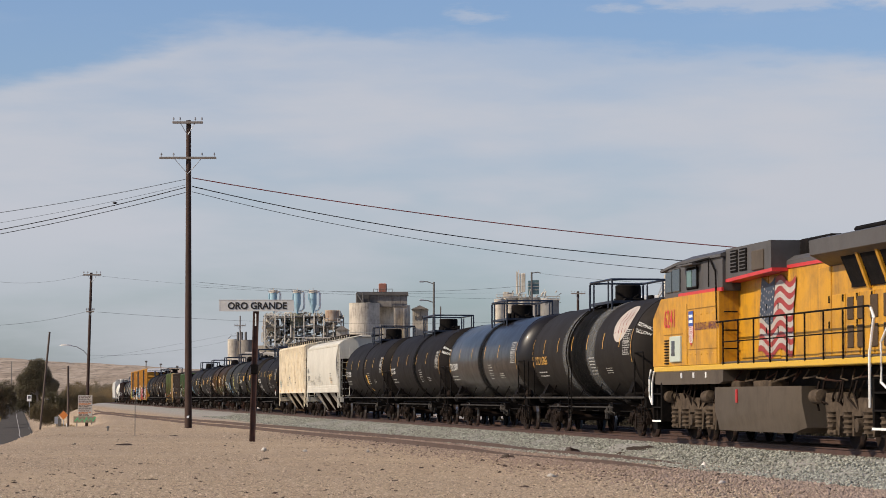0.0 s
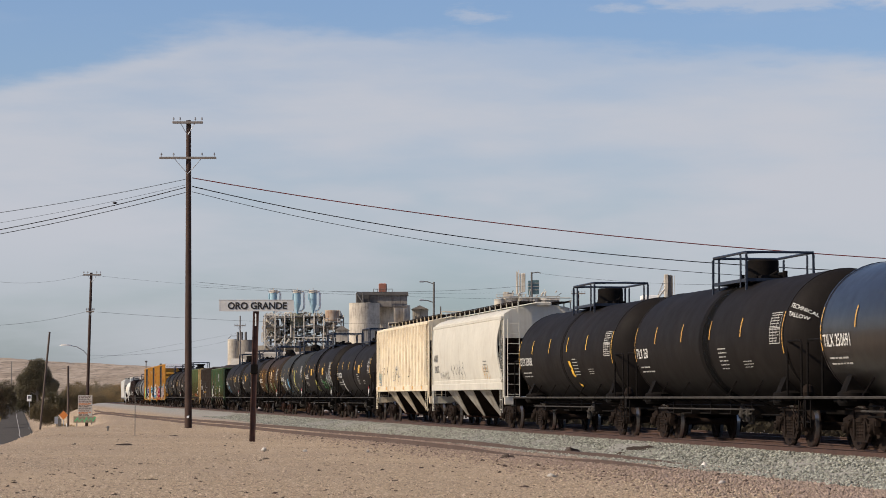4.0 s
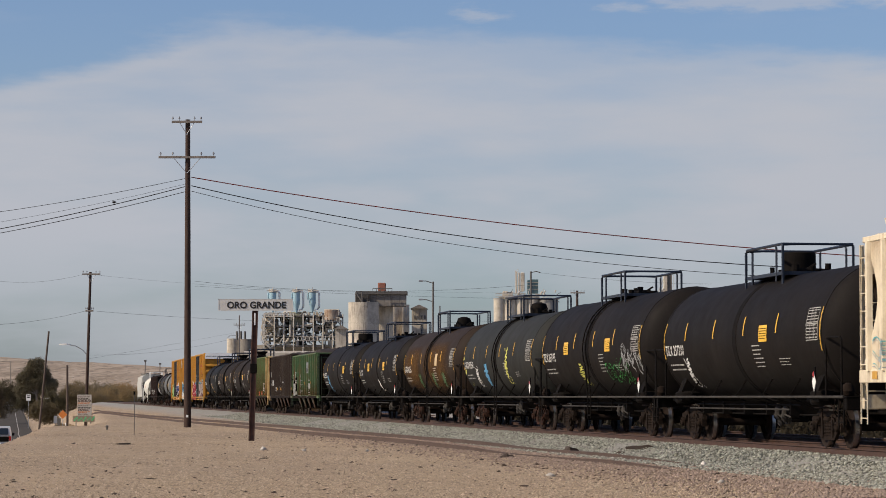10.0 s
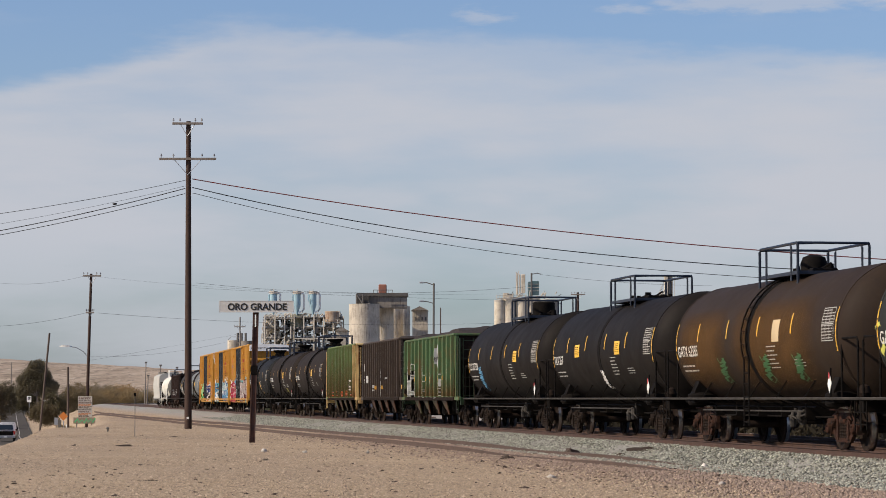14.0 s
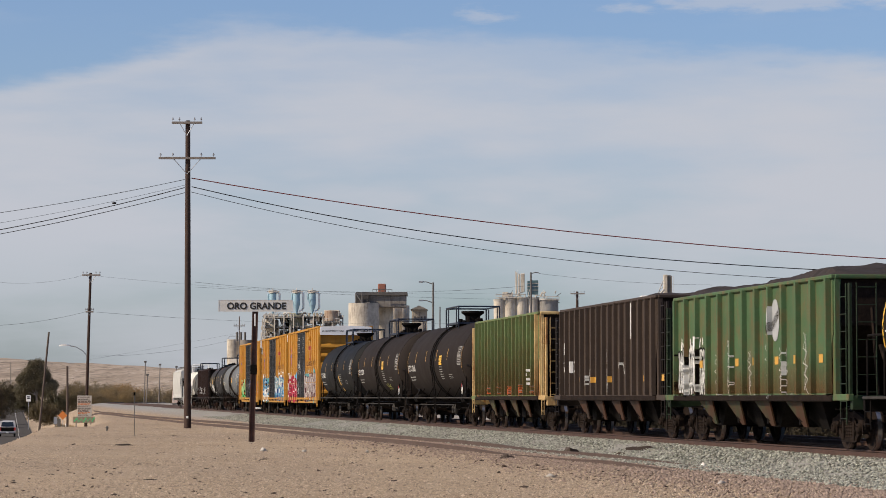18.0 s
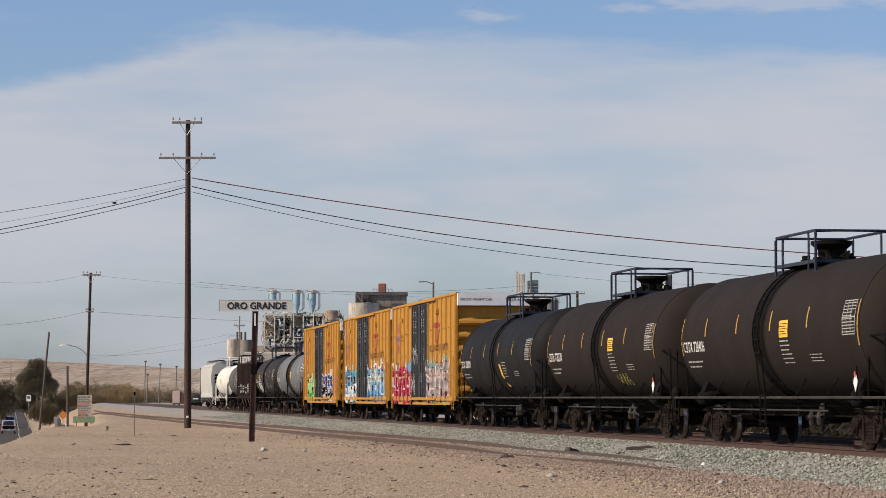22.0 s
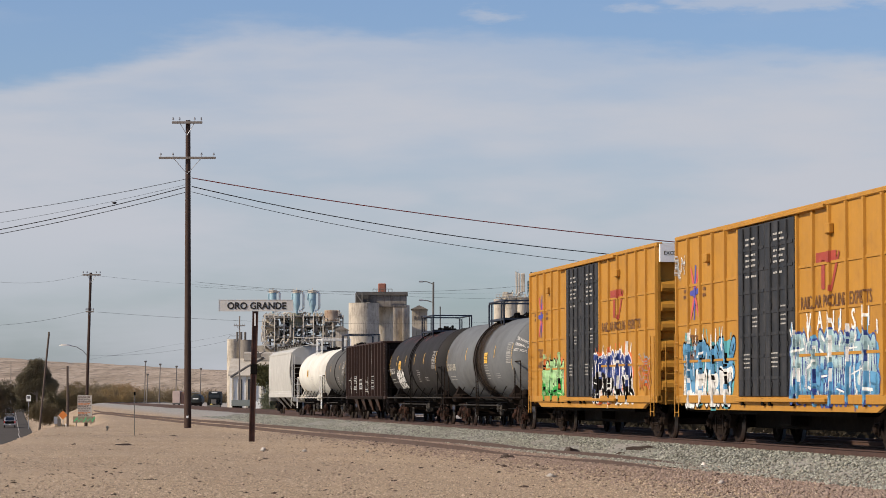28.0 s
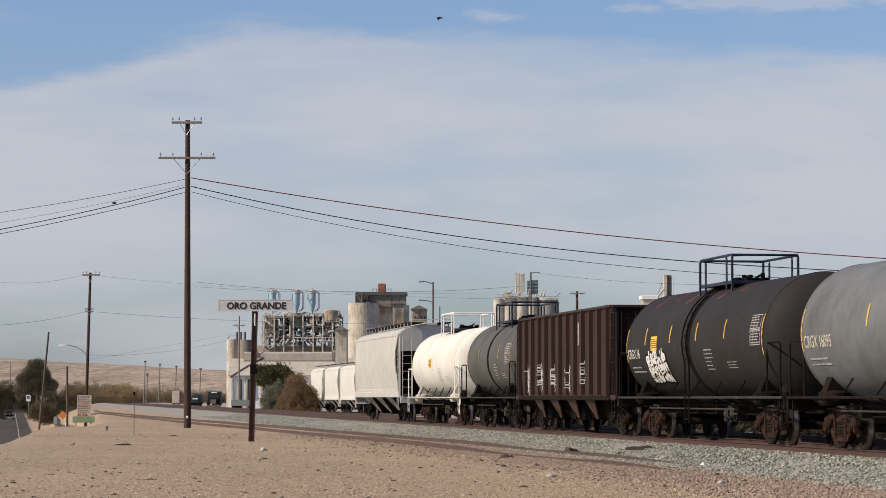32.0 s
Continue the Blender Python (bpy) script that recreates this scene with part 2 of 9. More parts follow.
def ground_z(X, Y):
    z = 0.10 * noise.noise((X * .06, Y * .06, 0)) + .035 * noise.noise((X * .30, Y * .18, 4)) 
    z *= sstep(2600, 300, Y)
    lat = lateral(X, Y)
    z *= 1 - .8 * sstep(-13, -9, lat) * sstep(8, 4, lat)
    z += .12 * sstep(-9, -5, lat) * sstep(40, 5, lat)
    # cut of the road
    if 60 < Y < 1250:
        e = road_edge(Y)
        wob = 9 * noise.noise((X * .12, Y * .03, 7))
        start = 92 + 62 * sstep(-.162, -.137, X / Y) + wob
        down = sstep(e + 2.6 + Y * .018 + wob * .12, e + 1.7, X) * sstep(start, start + 62, Y) * sstep(1250, 950, Y) * sstep(e - 60, e - 14, X)
        z = z * (1 - down) + (road_z(Y) - .12) * down
    # hills on the horizon
    d = math.hypot(X, Y)
    if d > 1300:
        h = sstep(1300, 3000, d)
        u = max(-.2, min(-.02, X / max(d, 1)))
        ridge = 31.0 + (-u - .08) * 165 + 3.5 * noise.noise((X * .0030, 3.3, 0)) + 1.6 * noise.noise((X * .012, 1.3, 0))
        rough = noise.fractal((X * .004, Y * .002, 5), .8, 2.0, 5)
        z = z * (1 - h) + h * ridge * (.92 + .10 * rough)
        z -= 20 * sstep(3300, 4600, d)
    return z


def build_ground():
    xs, ys = [], []
    # rows grow with the distance
    y = -120.0
    while y < 4700:
        ys.append(y)
        y += 8 if y < 20 else max(.55, (abs(y) - 20) * .018)
    cols = [-1.9, -1.3, -.9, -.6, -.42, -.3, -.24] + [-.2 + .4 * i / 150 for i in range(151)] + [.24, .3, .42, .6, .9, 1.3, 1.9]
    vs, fs = [], []
    for yy in ys:
        w = max(abs(yy), 60) if yy > 0 else 60 + abs(yy)
        for c in cols:
            X = c * w
            vs.append((X, yy, ground_z(X, yy)))
    n = len(cols)
    for i in range(len(ys) - 1):
        for k in range(n - 1):
            fs.append((i * n + k, i * n + k + 1, (i + 1) * n + k + 1, (i + 1) * n + k))
    me = Mesh()
    me.v, me.f = vs, fs
    ob = part("ground", me.done("ground", smooth=1.2, fix=False), desert_mat())
    tagged(ob, "tan desert sand strewn with gravel, pale hills far off", "ground", kind="structure")
    return ob


def desert_mat():
    m = bpy.data.materials.new("desert_sand")
    m.use_nodes = True
    nt = m.node_tree
    b = nt.nodes["Principled BSDF"]
    L, N = nt.links.new, nt.nodes.new
    pos = N("ShaderNodeNewGeometry")

    def tex(s, d=6, r=.6, stretch=None):
        n = N("ShaderNodeTexNoise")
        n.inputs["Scale"].default_value, n.inputs["Detail"].default_value, n.inputs["Roughness"].default_value = s, d, r
        src = pos.outputs["Position"]
        if stretch:
            mp = N("ShaderNodeMapping")
            mp.inputs["Scale"].default_value = stretch
            L(src, mp.inputs[0])
            src = mp.outputs[0]
        L(src, n.inputs["Vector"])
        return n.outputs["Fac"]

    def rng(v, a, c):
        n = N("ShaderNodeMapRange")
        n.clamp = True
        L(v, n.inputs["Value"])
        n.inputs["From Min"].default_value, n.inputs["From Max"].default_value = a, c
        return n.outputs["Result"]

    def mixc(f, a, c):
        n = N("ShaderNodeMix")
        n.data_type = "RGBA"
        for s, v in ((n.inputs["Factor"], f), (n.inputs[6], a), (n.inputs[7], c)):
            if isinstance(v, tuple):
                s.default_value = (*v, 1)
            else:
                L(v, s)
        return n.outputs[2]

    col = mixc(rng(tex(.22), .35, .65), (.345, .256, .166), (.442, .337, .222))
    col = mixc(rng(tex(.06, 5, .6), .42, .62), col, (.31, .236, .163))
    col = mixc(rng(tex(2.1), .4, .75), col, (.28, .215, .150))
    col = mixc(rng(tex(16, 3), .58, .68), col, (.62, .53, .43))
    col = mixc(rng(tex(11, 4, .7, (1, 1, 1)), .58, .68), col, (.13, .10, .078))
    # the far hills: paler, banded
    sep = N("ShaderNodeSeparateXYZ")
    L(pos.outputs["Position"], sep.inputs[0])
    hill = mixc(rng(tex(.05, 8, .65, (1, .06, 1)), .38, .62), (.27, .210, .152), (.43, .345, .262))
    hill = mixc(rng(tex(.22, 6, .7, (1, .05, 1)), .50, .62), hill, (.17, .135, .100))
    hill = mixc(rng(tex(.32, 4, .7, (1, .08, 1)), .58, .68), hill, (.50, .42, .34))
    # grey gravel of the yard along the track
    def mth(op, a, c):
        n = N("ShaderNodeMath")
        n.operation = op
        for k, v in enumerate((a, c)):
            if isinstance(v, float):
                n.inputs[k].default_value = v
            else:
                L(v, n.inputs[k])
        return n.outputs[0]
    lat = mth("SUBTRACT", mth("MULTIPLY", mth("SUBTRACT", sep.outputs["X"], TX), UY), mth("MULTIPLY", sep.outputs["Y"], UX))
    lat = mth("ADD", lat, mth("MULTIPLY", tex(.25, 4), 3.0))
    grav = mixc(rng(tex(3.0, 5), .35, .7), (.34, .31, .27), (.25, .225, .195))
    grav = mixc(rng(tex(14, 3), .60, .72), grav, (.45, .42, .38))
    f = mth("MULTIPLY", rng(lat, -5.6, -3.2), rng(sep.outputs["Y"], 95.0, 150.0))
    col = mixc(f, col, grav)
    # red-brown fines along the foot of the ballast
    foot = mth("MULTIPLY", mth("MULTIPLY", rng(lat, -6.2, -4.4), rng(sep.outputs["Y"], 110.0, 55.0)), .7)
    col = mixc(mth("MULTIPLY", foot, rng(tex(1.3, 6, .7), .34, .58)), col, (.30, .22, .165))
    col = mixc(rng(sep.outputs["Y"], 700, 1500), col, hill)
    L(col, b.inputs["Base Color"])
    b.inputs["Roughness"].default_value = .95
    b.inputs["Specular IOR Level"].default_value = .1
    bp = N("ShaderNodeBump")
    bp.inputs["Strength"].default_value, bp.inputs["Distance"].default_value = .7, .035
    L(tex(8, 6, .7), bp.inputs["Height"])
    L(bp.outputs[0], b.inputs["Normal"])
    return m


def sweep(poly, q0, q1, step, off=0.0, z=0.0, jitter=0.0):
    """poly: (lateral, height) swept along the track."""
    me = Mesh()
    rings = []
    q = q0
    while True:
        x, y, d = track_point(min(q, q1), off)
        rings.append([(x + d[1] * a, y - d[0] * a, z + h + jitter * noise.noise((x * .7, y * .7, a))) for a, h in poly])
        if q >= q1:
            break
        q += step
    return me.loft(rings)


def build_track():
    bal = part("ballast", sweep([(-4.6, -.25), (-3.4, .08), (-2.2, .28), (-1.45, .33), (1.45, .33), (2.2, .28), (4.2, -.25)], -110, 1250, 3.0, jitter=.08).done("ballast", smooth=1.2),
               mat("ballast_bed", (.30, .29, .255), .95, var=.35, scale=3, fine=9, bump=.9, grime=(.16, .12, .10), grime_amount=.4))
    tagged(bal, "grey-green crushed stone ballast under the railway", "ballast", kind="structure")
    rail_poly = [(-.07, 0), (.07, 0), (.07, .02), (.012, .04), (.012, .135), (.037, .145), (.037, .172), (-.037, .172), (-.037, .145), (-.012, .135), (-.012, .04), (-.07, .02)]
    for off in (-.7525, .7525):
        r = part("rail", sweep(rail_poly, -110, 1250, 6.0, off, RAIL_Z - .172), mat("rail_steel", (.07, .038, .028), .7, .1, var=.3, scale=2, bump=.2, grime=(.11, .06, .04), grime_amount=.3))
        tagged(r, "rust-brown steel rail of the main track", "rail", "rails of the main track", "structure")


def build_second_track():
    off = 4.7
    bal = part("ballast", sweep([(-2.6, -.25), (-1.9, .22), (-1.4, .27), (1.4, .27), (2.0, .22), (3.6, -.25)], -110, 1250, 3.0, off, jitter=.08).done("ballast", smooth=1.2), MATS["ballast_bed"])
    tagged(bal, "grey crushed stone ballast under the farther track", "ballast", kind="structure")
    poly = [(-.07, 0), (.07, 0), (.07, .02), (.012, .04), (.012, .135), (.037, .145), (.037, .172), (-.037, .172), (-.037, .145), (-.012, .135), (-.012, .04), (-.07, .02)]
    for k in (-.7525, .7525):
        r = part("rail", sweep(poly, -110, 1250, 6.0, off + k, RAIL_Z - .235), MATS["rail_steel"])
        tagged(r, "rust-brown steel rail of the farther track", "rail", "rails of the farther track", "structure")


ground = build_ground()
build_track()
build_second_track()


# ---- the train: shared pieces ----
TRAIN, WHEELS = [], defaultdict(list)
DARK_RIM = (.05, .036, .028)


def paint(name, color, **k):
    args = dict(rough=.55, var=.14, scale=.7, fine=14, bump=.06, grime=DARK_RIM, grime_amount=.3, streaks=.5, spec=.22)
    args.update(k)
    return mat(name, color, **args)


M_BLACK = mat("grimy_black_steel", (.0065, .0055, .005), .85, .0, var=.4, scale=2.5, grime=(.018, .013, .010), grime_amount=.35, bump=.2, spec=.08)
M_DIM = mat("dim_white_lettering", (.38, .37, .34), .7, var=.2, scale=3, bump=0)
M_RUST = mat("rusty_cast_steel", (.060, .027, .018), .88, .0, var=.5, scale=3, grime=(.014, .010, .008), grime_amount=.7, bump=.3, spec=.1)
M_DUSTY = mat("dusty_steel_rail", (.060, .054, .048), .8, .0, var=.4, scale=2, grime=(.015, .013, .012), grime_amount=.5, bump=.1, spec=.15)
M_GRIME = mat("dusty_brown_steel", (.024, .0160, .0120), .88, .0, var=.5, scale=3, grime=(.008, .006, .005), grime_amount=.6, bump=.3, spec=.08)
M_WHEEL = mat("wheel_steel", (.022, .015, .012), .8, .0, var=.4, scale=3, bump=.15, spec=.1)
M_TREAD = mat("bright_tread", (.45, .43, .41), .3, .9, var=.1, scale=3, bump=.05)
M_WHITE = mat("white_paint", (.78, .77, .73), .6, var=.1, scale=2, bump=0)
M_YELLOW = mat("yellow_reflector", (.80, .46, .03), .4, var=.12, scale=4, bump=0)
M_AMBER = mat("faded_amber_reflector", (.55, .30, .05), .5, var=.2, scale=4, bump=0)
M_RED = mat("red_paint", (.50, .035, .035), .5, var=.15, scale=2, bump=0)
M_BLUEP = mat("blue_paint", (.03, .07, .30), .5, var=.15, scale=2, bump=0)
M_GLASS = mat("dark_window_glass", (.02, .025, .03), .08, var=.05, scale=2, bump=0, spec=.6)
M_NAVY = mat("dark_blue_railing", (.012, .018, .032), .45, var=.2, scale=3, bump=.05)


def stain_mat(name, color, amount=.8, side="x"):
    """A film of dirt that thins out towards its sides and breaks up in streaks."""
    if name in MATS:
        return MATS[name]
    m = mat(name, color, .85, var=.3, scale=1.2, fine=8, bump=0, spec=.05)
    nt = m.node_tree
    L, N = nt.links.new, nt.nodes.new
    b = nt.nodes["Principled BSDF"]
    out = [n for n in nt.nodes if n.type == "OUTPUT_MATERIAL"][0]
    co, sep, tex = N("ShaderNodeTexCoord"), N("ShaderNodeSeparateXYZ"), N("ShaderNodeTexNoise")
    L(co.outputs["Generated"], sep.inputs[0])
    L(co.outputs["Object"], tex.inputs["Vector"])
    tex.inputs["Scale"].default_value, tex.inputs["Detail"].default_value = 2.2, 6

    def op(kind, a, c):
        n = N("ShaderNodeMath")
        n.operation, n.use_clamp = kind, True
        for i, v in enumerate((a, c)):
            if isinstance(v, (int, float)):
                n.inputs[i].default_value = v
            else:
                L(v, n.inputs[i])
        return n.outputs[0]
    x, z = sep.outputs["X"], sep.outputs["Z"]
    if side in ("x", "patch"):
        f = op("MULTIPLY", op("MULTIPLY", x, op("SUBTRACT", 1.0, x)), 5.2)
        if side == "patch":
            f = op("MULTIPLY", f, op("MULTIPLY", op("MULTIPLY", z, op("SUBTRACT", 1.0, z)), 5.0))
    else:
        f = op("POWER", op("SUBTRACT", 1.0, z) if side == "low" else z, 1.4)
    f = op("MULTIPLY", f, op("ADD", op("MULTIPLY", tex.outputs["Fac"], .9), .35))
    tr, mx = N("ShaderNodeBsdfTransparent"), N("ShaderNodeMixShader")
    L(op("MULTIPLY", f, amount), mx.inputs[0])
    L(tr.outputs[0], mx.inputs[1])
    L(b.outputs[0], mx.inputs[2])
    L(mx.outputs[0], out.inputs["Surface"])
    return m


def text_mesh(s, size, depth=0.0):
    """Flat letters in the x, z plane, facing -y, centred on their height."""
    key = ("text", s, size)
    if key not in SHARED:
        cu = bpy.data.curves.new("letters", "FONT")
        cu.body, cu.size, cu.fill_mode, cu.extrude = s, size, "FRONT", 0
        cu.resolution_u = 3
        cu.offset = size * (.034 if s == "ORO GRANDE" else .012)
        ob = new("letters", cu)
        me = bpy.data.meshes.new_from_object(ob.evaluated_get(bpy.context.evaluated_depsgraph_get()))
        vs = [(v.co.x, 0.0, v.co.y - size * .35) for v in me.vertices]
        fs = [tuple(p.vertices) for p in me.polygons]
        bpy.data.objects.remove(ob)
        bpy.data.curves.remove(cu)
        bpy.data.meshes.remove(me)
        SHARED[key] = (vs, fs)
    return SHARED[key]


def bars(w, h, rows, seed, fill=.8):
    """Rows of small bars in the x, z plane: writing too small to read."""
    rnd = random.Random(seed)
    me = Mesh()
    step = h / rows
    for i in range(rows):
        x = 0.0
        z = h - (i + .5) * step
        while x < w * (.7 + .3 * rnd.random()):
            ww = min(w - x, w * rnd.uniform(.08, .3))
            if ww <= 0.02:
                break
            me.add([(x, 0, z - step * fill * .35), (x + ww, 0, z - step * fill * .35), (x + ww, 0, z + step * fill * .35), (x, 0, z + step * fill * .35)], [(0, 1, 2, 3)])
            x += ww + w * .04
    return me.v, me.f


def sheet(w, h, nx=1, nz=6):
    vs = [(w * i / nx, 0, h * k / nz) for i in range(nx + 1) for k in range(nz + 1)]
    fs = [(i * (nz + 1) + k, (i + 1) * (nz + 1) + k, (i + 1) * (nz + 1) + k + 1, i * (nz + 1) + k + 1) for i in range(nx) for k in range(nz)]
    return vs, fs


class Ribbed:
    """A side with upright ribs: paint lies on the panels and steps out over each rib (x0, x1, y)."""

    def __init__(self, panel, ribs):
        self.panel, self.ribs = panel, ribs


def cut_x(poly, x, keep_right):
    """The part of a flat polygon on one side of an upright line."""
    out = []
    for p, q in zip(poly, poly[1:] + poly[:1]):
        a, b = (p[0] >= x) == keep_right, (q[0] >= x) == keep_right
        if a:
            out.append(p)
        if a != b:
            f = (x - p[0]) / (q[0] - p[0])
            out.append(tuple(u + (v - u) * f for u, v in zip(p, q)))
    return out


def decal(name, shape, surf, x, z, material, parent, lift=.012, label=""):
    """Lays a flat shape of the x, z plane on a surface: surf(x, z, lift) gives its place."""
    vs, fs = shape
    me = Mesh()
    if isinstance(surf, Ribbed):
        edges = sorted(surf.ribs)
        for f in fs:
            poly = [(x + vs[i][0], vs[i][1], z + vs[i][2]) for i in f]
            lo, hi = min(p[0] for p in poly), max(p[0] for p in poly)
            spans, at_x = [], lo
            for r0, r1, ry in edges:
                if r1 <= lo or r0 >= hi:
                    continue
                spans += [(at_x, r0, surf.panel), (max(r0, lo), min(r1, hi), ry)]
                at_x = r1
            spans.append((at_x, hi, surf.panel))
            for c0, c1, y in spans:
                if c1 - c0 < .004:
                    continue
                piece_ = poly
                if c0 > lo:
                    piece_ = cut_x(piece_, c0, True)
                if c1 < hi and len(piece_) > 2:
                    piece_ = cut_x(piece_, c1, False)
                if len(piece_) > 2:
                    me.add([(p[0], -y - lift - p[1], p[2]) for p in piece_], [tuple(range(len(piece_)))])
                if y == surf.panel or len(piece_) < 3:
                    continue
                # the flanks of the rib
                for c, out in ((c0, -1), (c1, 1)):
                    zs = [p[2] for p in piece_ if abs(p[0] - c) < 1e-5]
                    if len(zs) > 1 and max(zs) - min(zs) > .004:
                        a, b = c + out * .004, c + out * .020
                        me.add([(a, -y - lift, min(zs)), (b, -surf.panel - lift, min(zs)), (b, -surf.panel - lift, max(zs)), (a, -y - lift, max(zs))], [(0, 1, 2, 3)])
    else:
        me.add([surf(x + v[0], z + v[2], lift + v[1]) for v in vs], fs)
    return part(name, me.done(name, smooth=0, fix=False), material, parent, label)


def flat_side(y):
    return lambda x, z, lift: (x, y - lift, z)


def tank_side(R, zc):
    """Heights are measured round the shell from its middle."""
    def f(x, z, lift):
        a = (z - zc) / R
        return x, -(R + lift) * math.cos(a), zc + (R + lift) * math.sin(a)
    return f


def stroke(pts, w):
    """A painted line of width w in the x, z plane."""
    vs, fs = [], []
    n = len(pts)
    for i, (x, z) in enumerate(pts):
        a, b = pts[max(0, i - 1)], pts[min(n - 1, i + 1)]
        dx, dz = b[0] - a[0], b[1] - a[1]
        l = math.hypot(dx, dz) or 1
        ww = w * (.75 + .25 * math.sin(i * 1.7))
        vs += [(x - dz / l * ww / 2, 0, z + dx / l * ww / 2), (x + dz / l * ww / 2, 0, z - dx / l * ww / 2)]
    fs = [(2 * i, 2 * i + 1, 2 * i + 3, 2 * i + 2) for i in range(n - 1)]
    return vs, fs


def graffiti(parent, surf, x0, z0, w, h, n, fill, line, back, seed, weight=1.0):
    """Sprayed lettering: a cloud of colour, fat letter strokes and a thin line on them."""
    rnd = random.Random(seed)
    layers = [Mesh(), Mesh(), Mesh()]
    cell = w / n
    for i in range(n):
        cx = (i + .5) * cell
        tall = h * rnd.uniform(.78, 1.0)
        if back:
            ring = [(cx + cell * .58 * math.cos(a) * rnd.uniform(.8, 1.15), 0, h * .5 + tall * .50 * math.sin(a) * rnd.uniform(.85, 1.12)) for a in [k * 2 * math.pi / 14 for k in range(14)]]
            layers[0].add(ring, [tuple(range(14))])
        for k in range(rnd.randint(2, 4)):
            lean = rnd.uniform(-.5, .5) * cell
            xx = cx + rnd.uniform(-.42, .42) * cell
            lo, hi = rnd.uniform(0, .3), rnd.uniform(.6, 1.0)
            pts = [(xx + lean * (s / 7 - .5) + .10 * cell * math.sin(s * 1.9 + k * 2), h * .5 + tall * (lo + (hi - lo) * s / 7 - .5)) for s in range(8)]
            ww = cell * rnd.uniform(.12, .24) * weight
            layers[1].add(*stroke(pts, ww))
            for sg in (-1, 1):
                layers[2].add(*stroke([(p[0] + sg * ww * .52, p[1]) for p in pts], cell * .035))
        for k in range(rnd.randint(1, 3)):
            zz = h * rnd.uniform(.1, .9)
            pts = [(cx + cell * (s / 5 - .5) * .9, zz + .1 * h * math.sin(s * .9 + k + i)) for s in range(6)]
            layers[1].add(*stroke(pts, h * rnd.uniform(.06, .13) * weight))
            layers[2].add(*stroke([(p[0], p[1] - h * .07) for p in pts], h * .025))
    for me, m, lift in zip(layers, (back, fill, line), (.008, .013, .018)):
        if m and me.f:
            decal("graffiti", (me.v, me.f), surf, x0, z0, m, parent, lift)


def fat(me, pts, w):
    """A broad line with round joints in the x, z plane."""
    for (x0, z0), (x1, z1) in zip(pts, pts[1:]):
        l = math.hypot(x1 - x0, z1 - z0) or 1
        u, v = -(z1 - z0) / l * w / 2, (x1 - x0) / l * w / 2
        me.add([(x0 + u, 0, z0 + v), (x0 - u, 0, z0 - v), (x1 - u, 0, z1 - v), (x1 + u, 0, z1 + v)], [(0, 1, 2, 3)])
    for x, z in pts:
        me.add([(x + w * .5 * math.cos(k * math.pi / 5), 0, z + w * .5 * math.sin(k * math.pi / 5)) for k in range(10)], [tuple(range(10))])


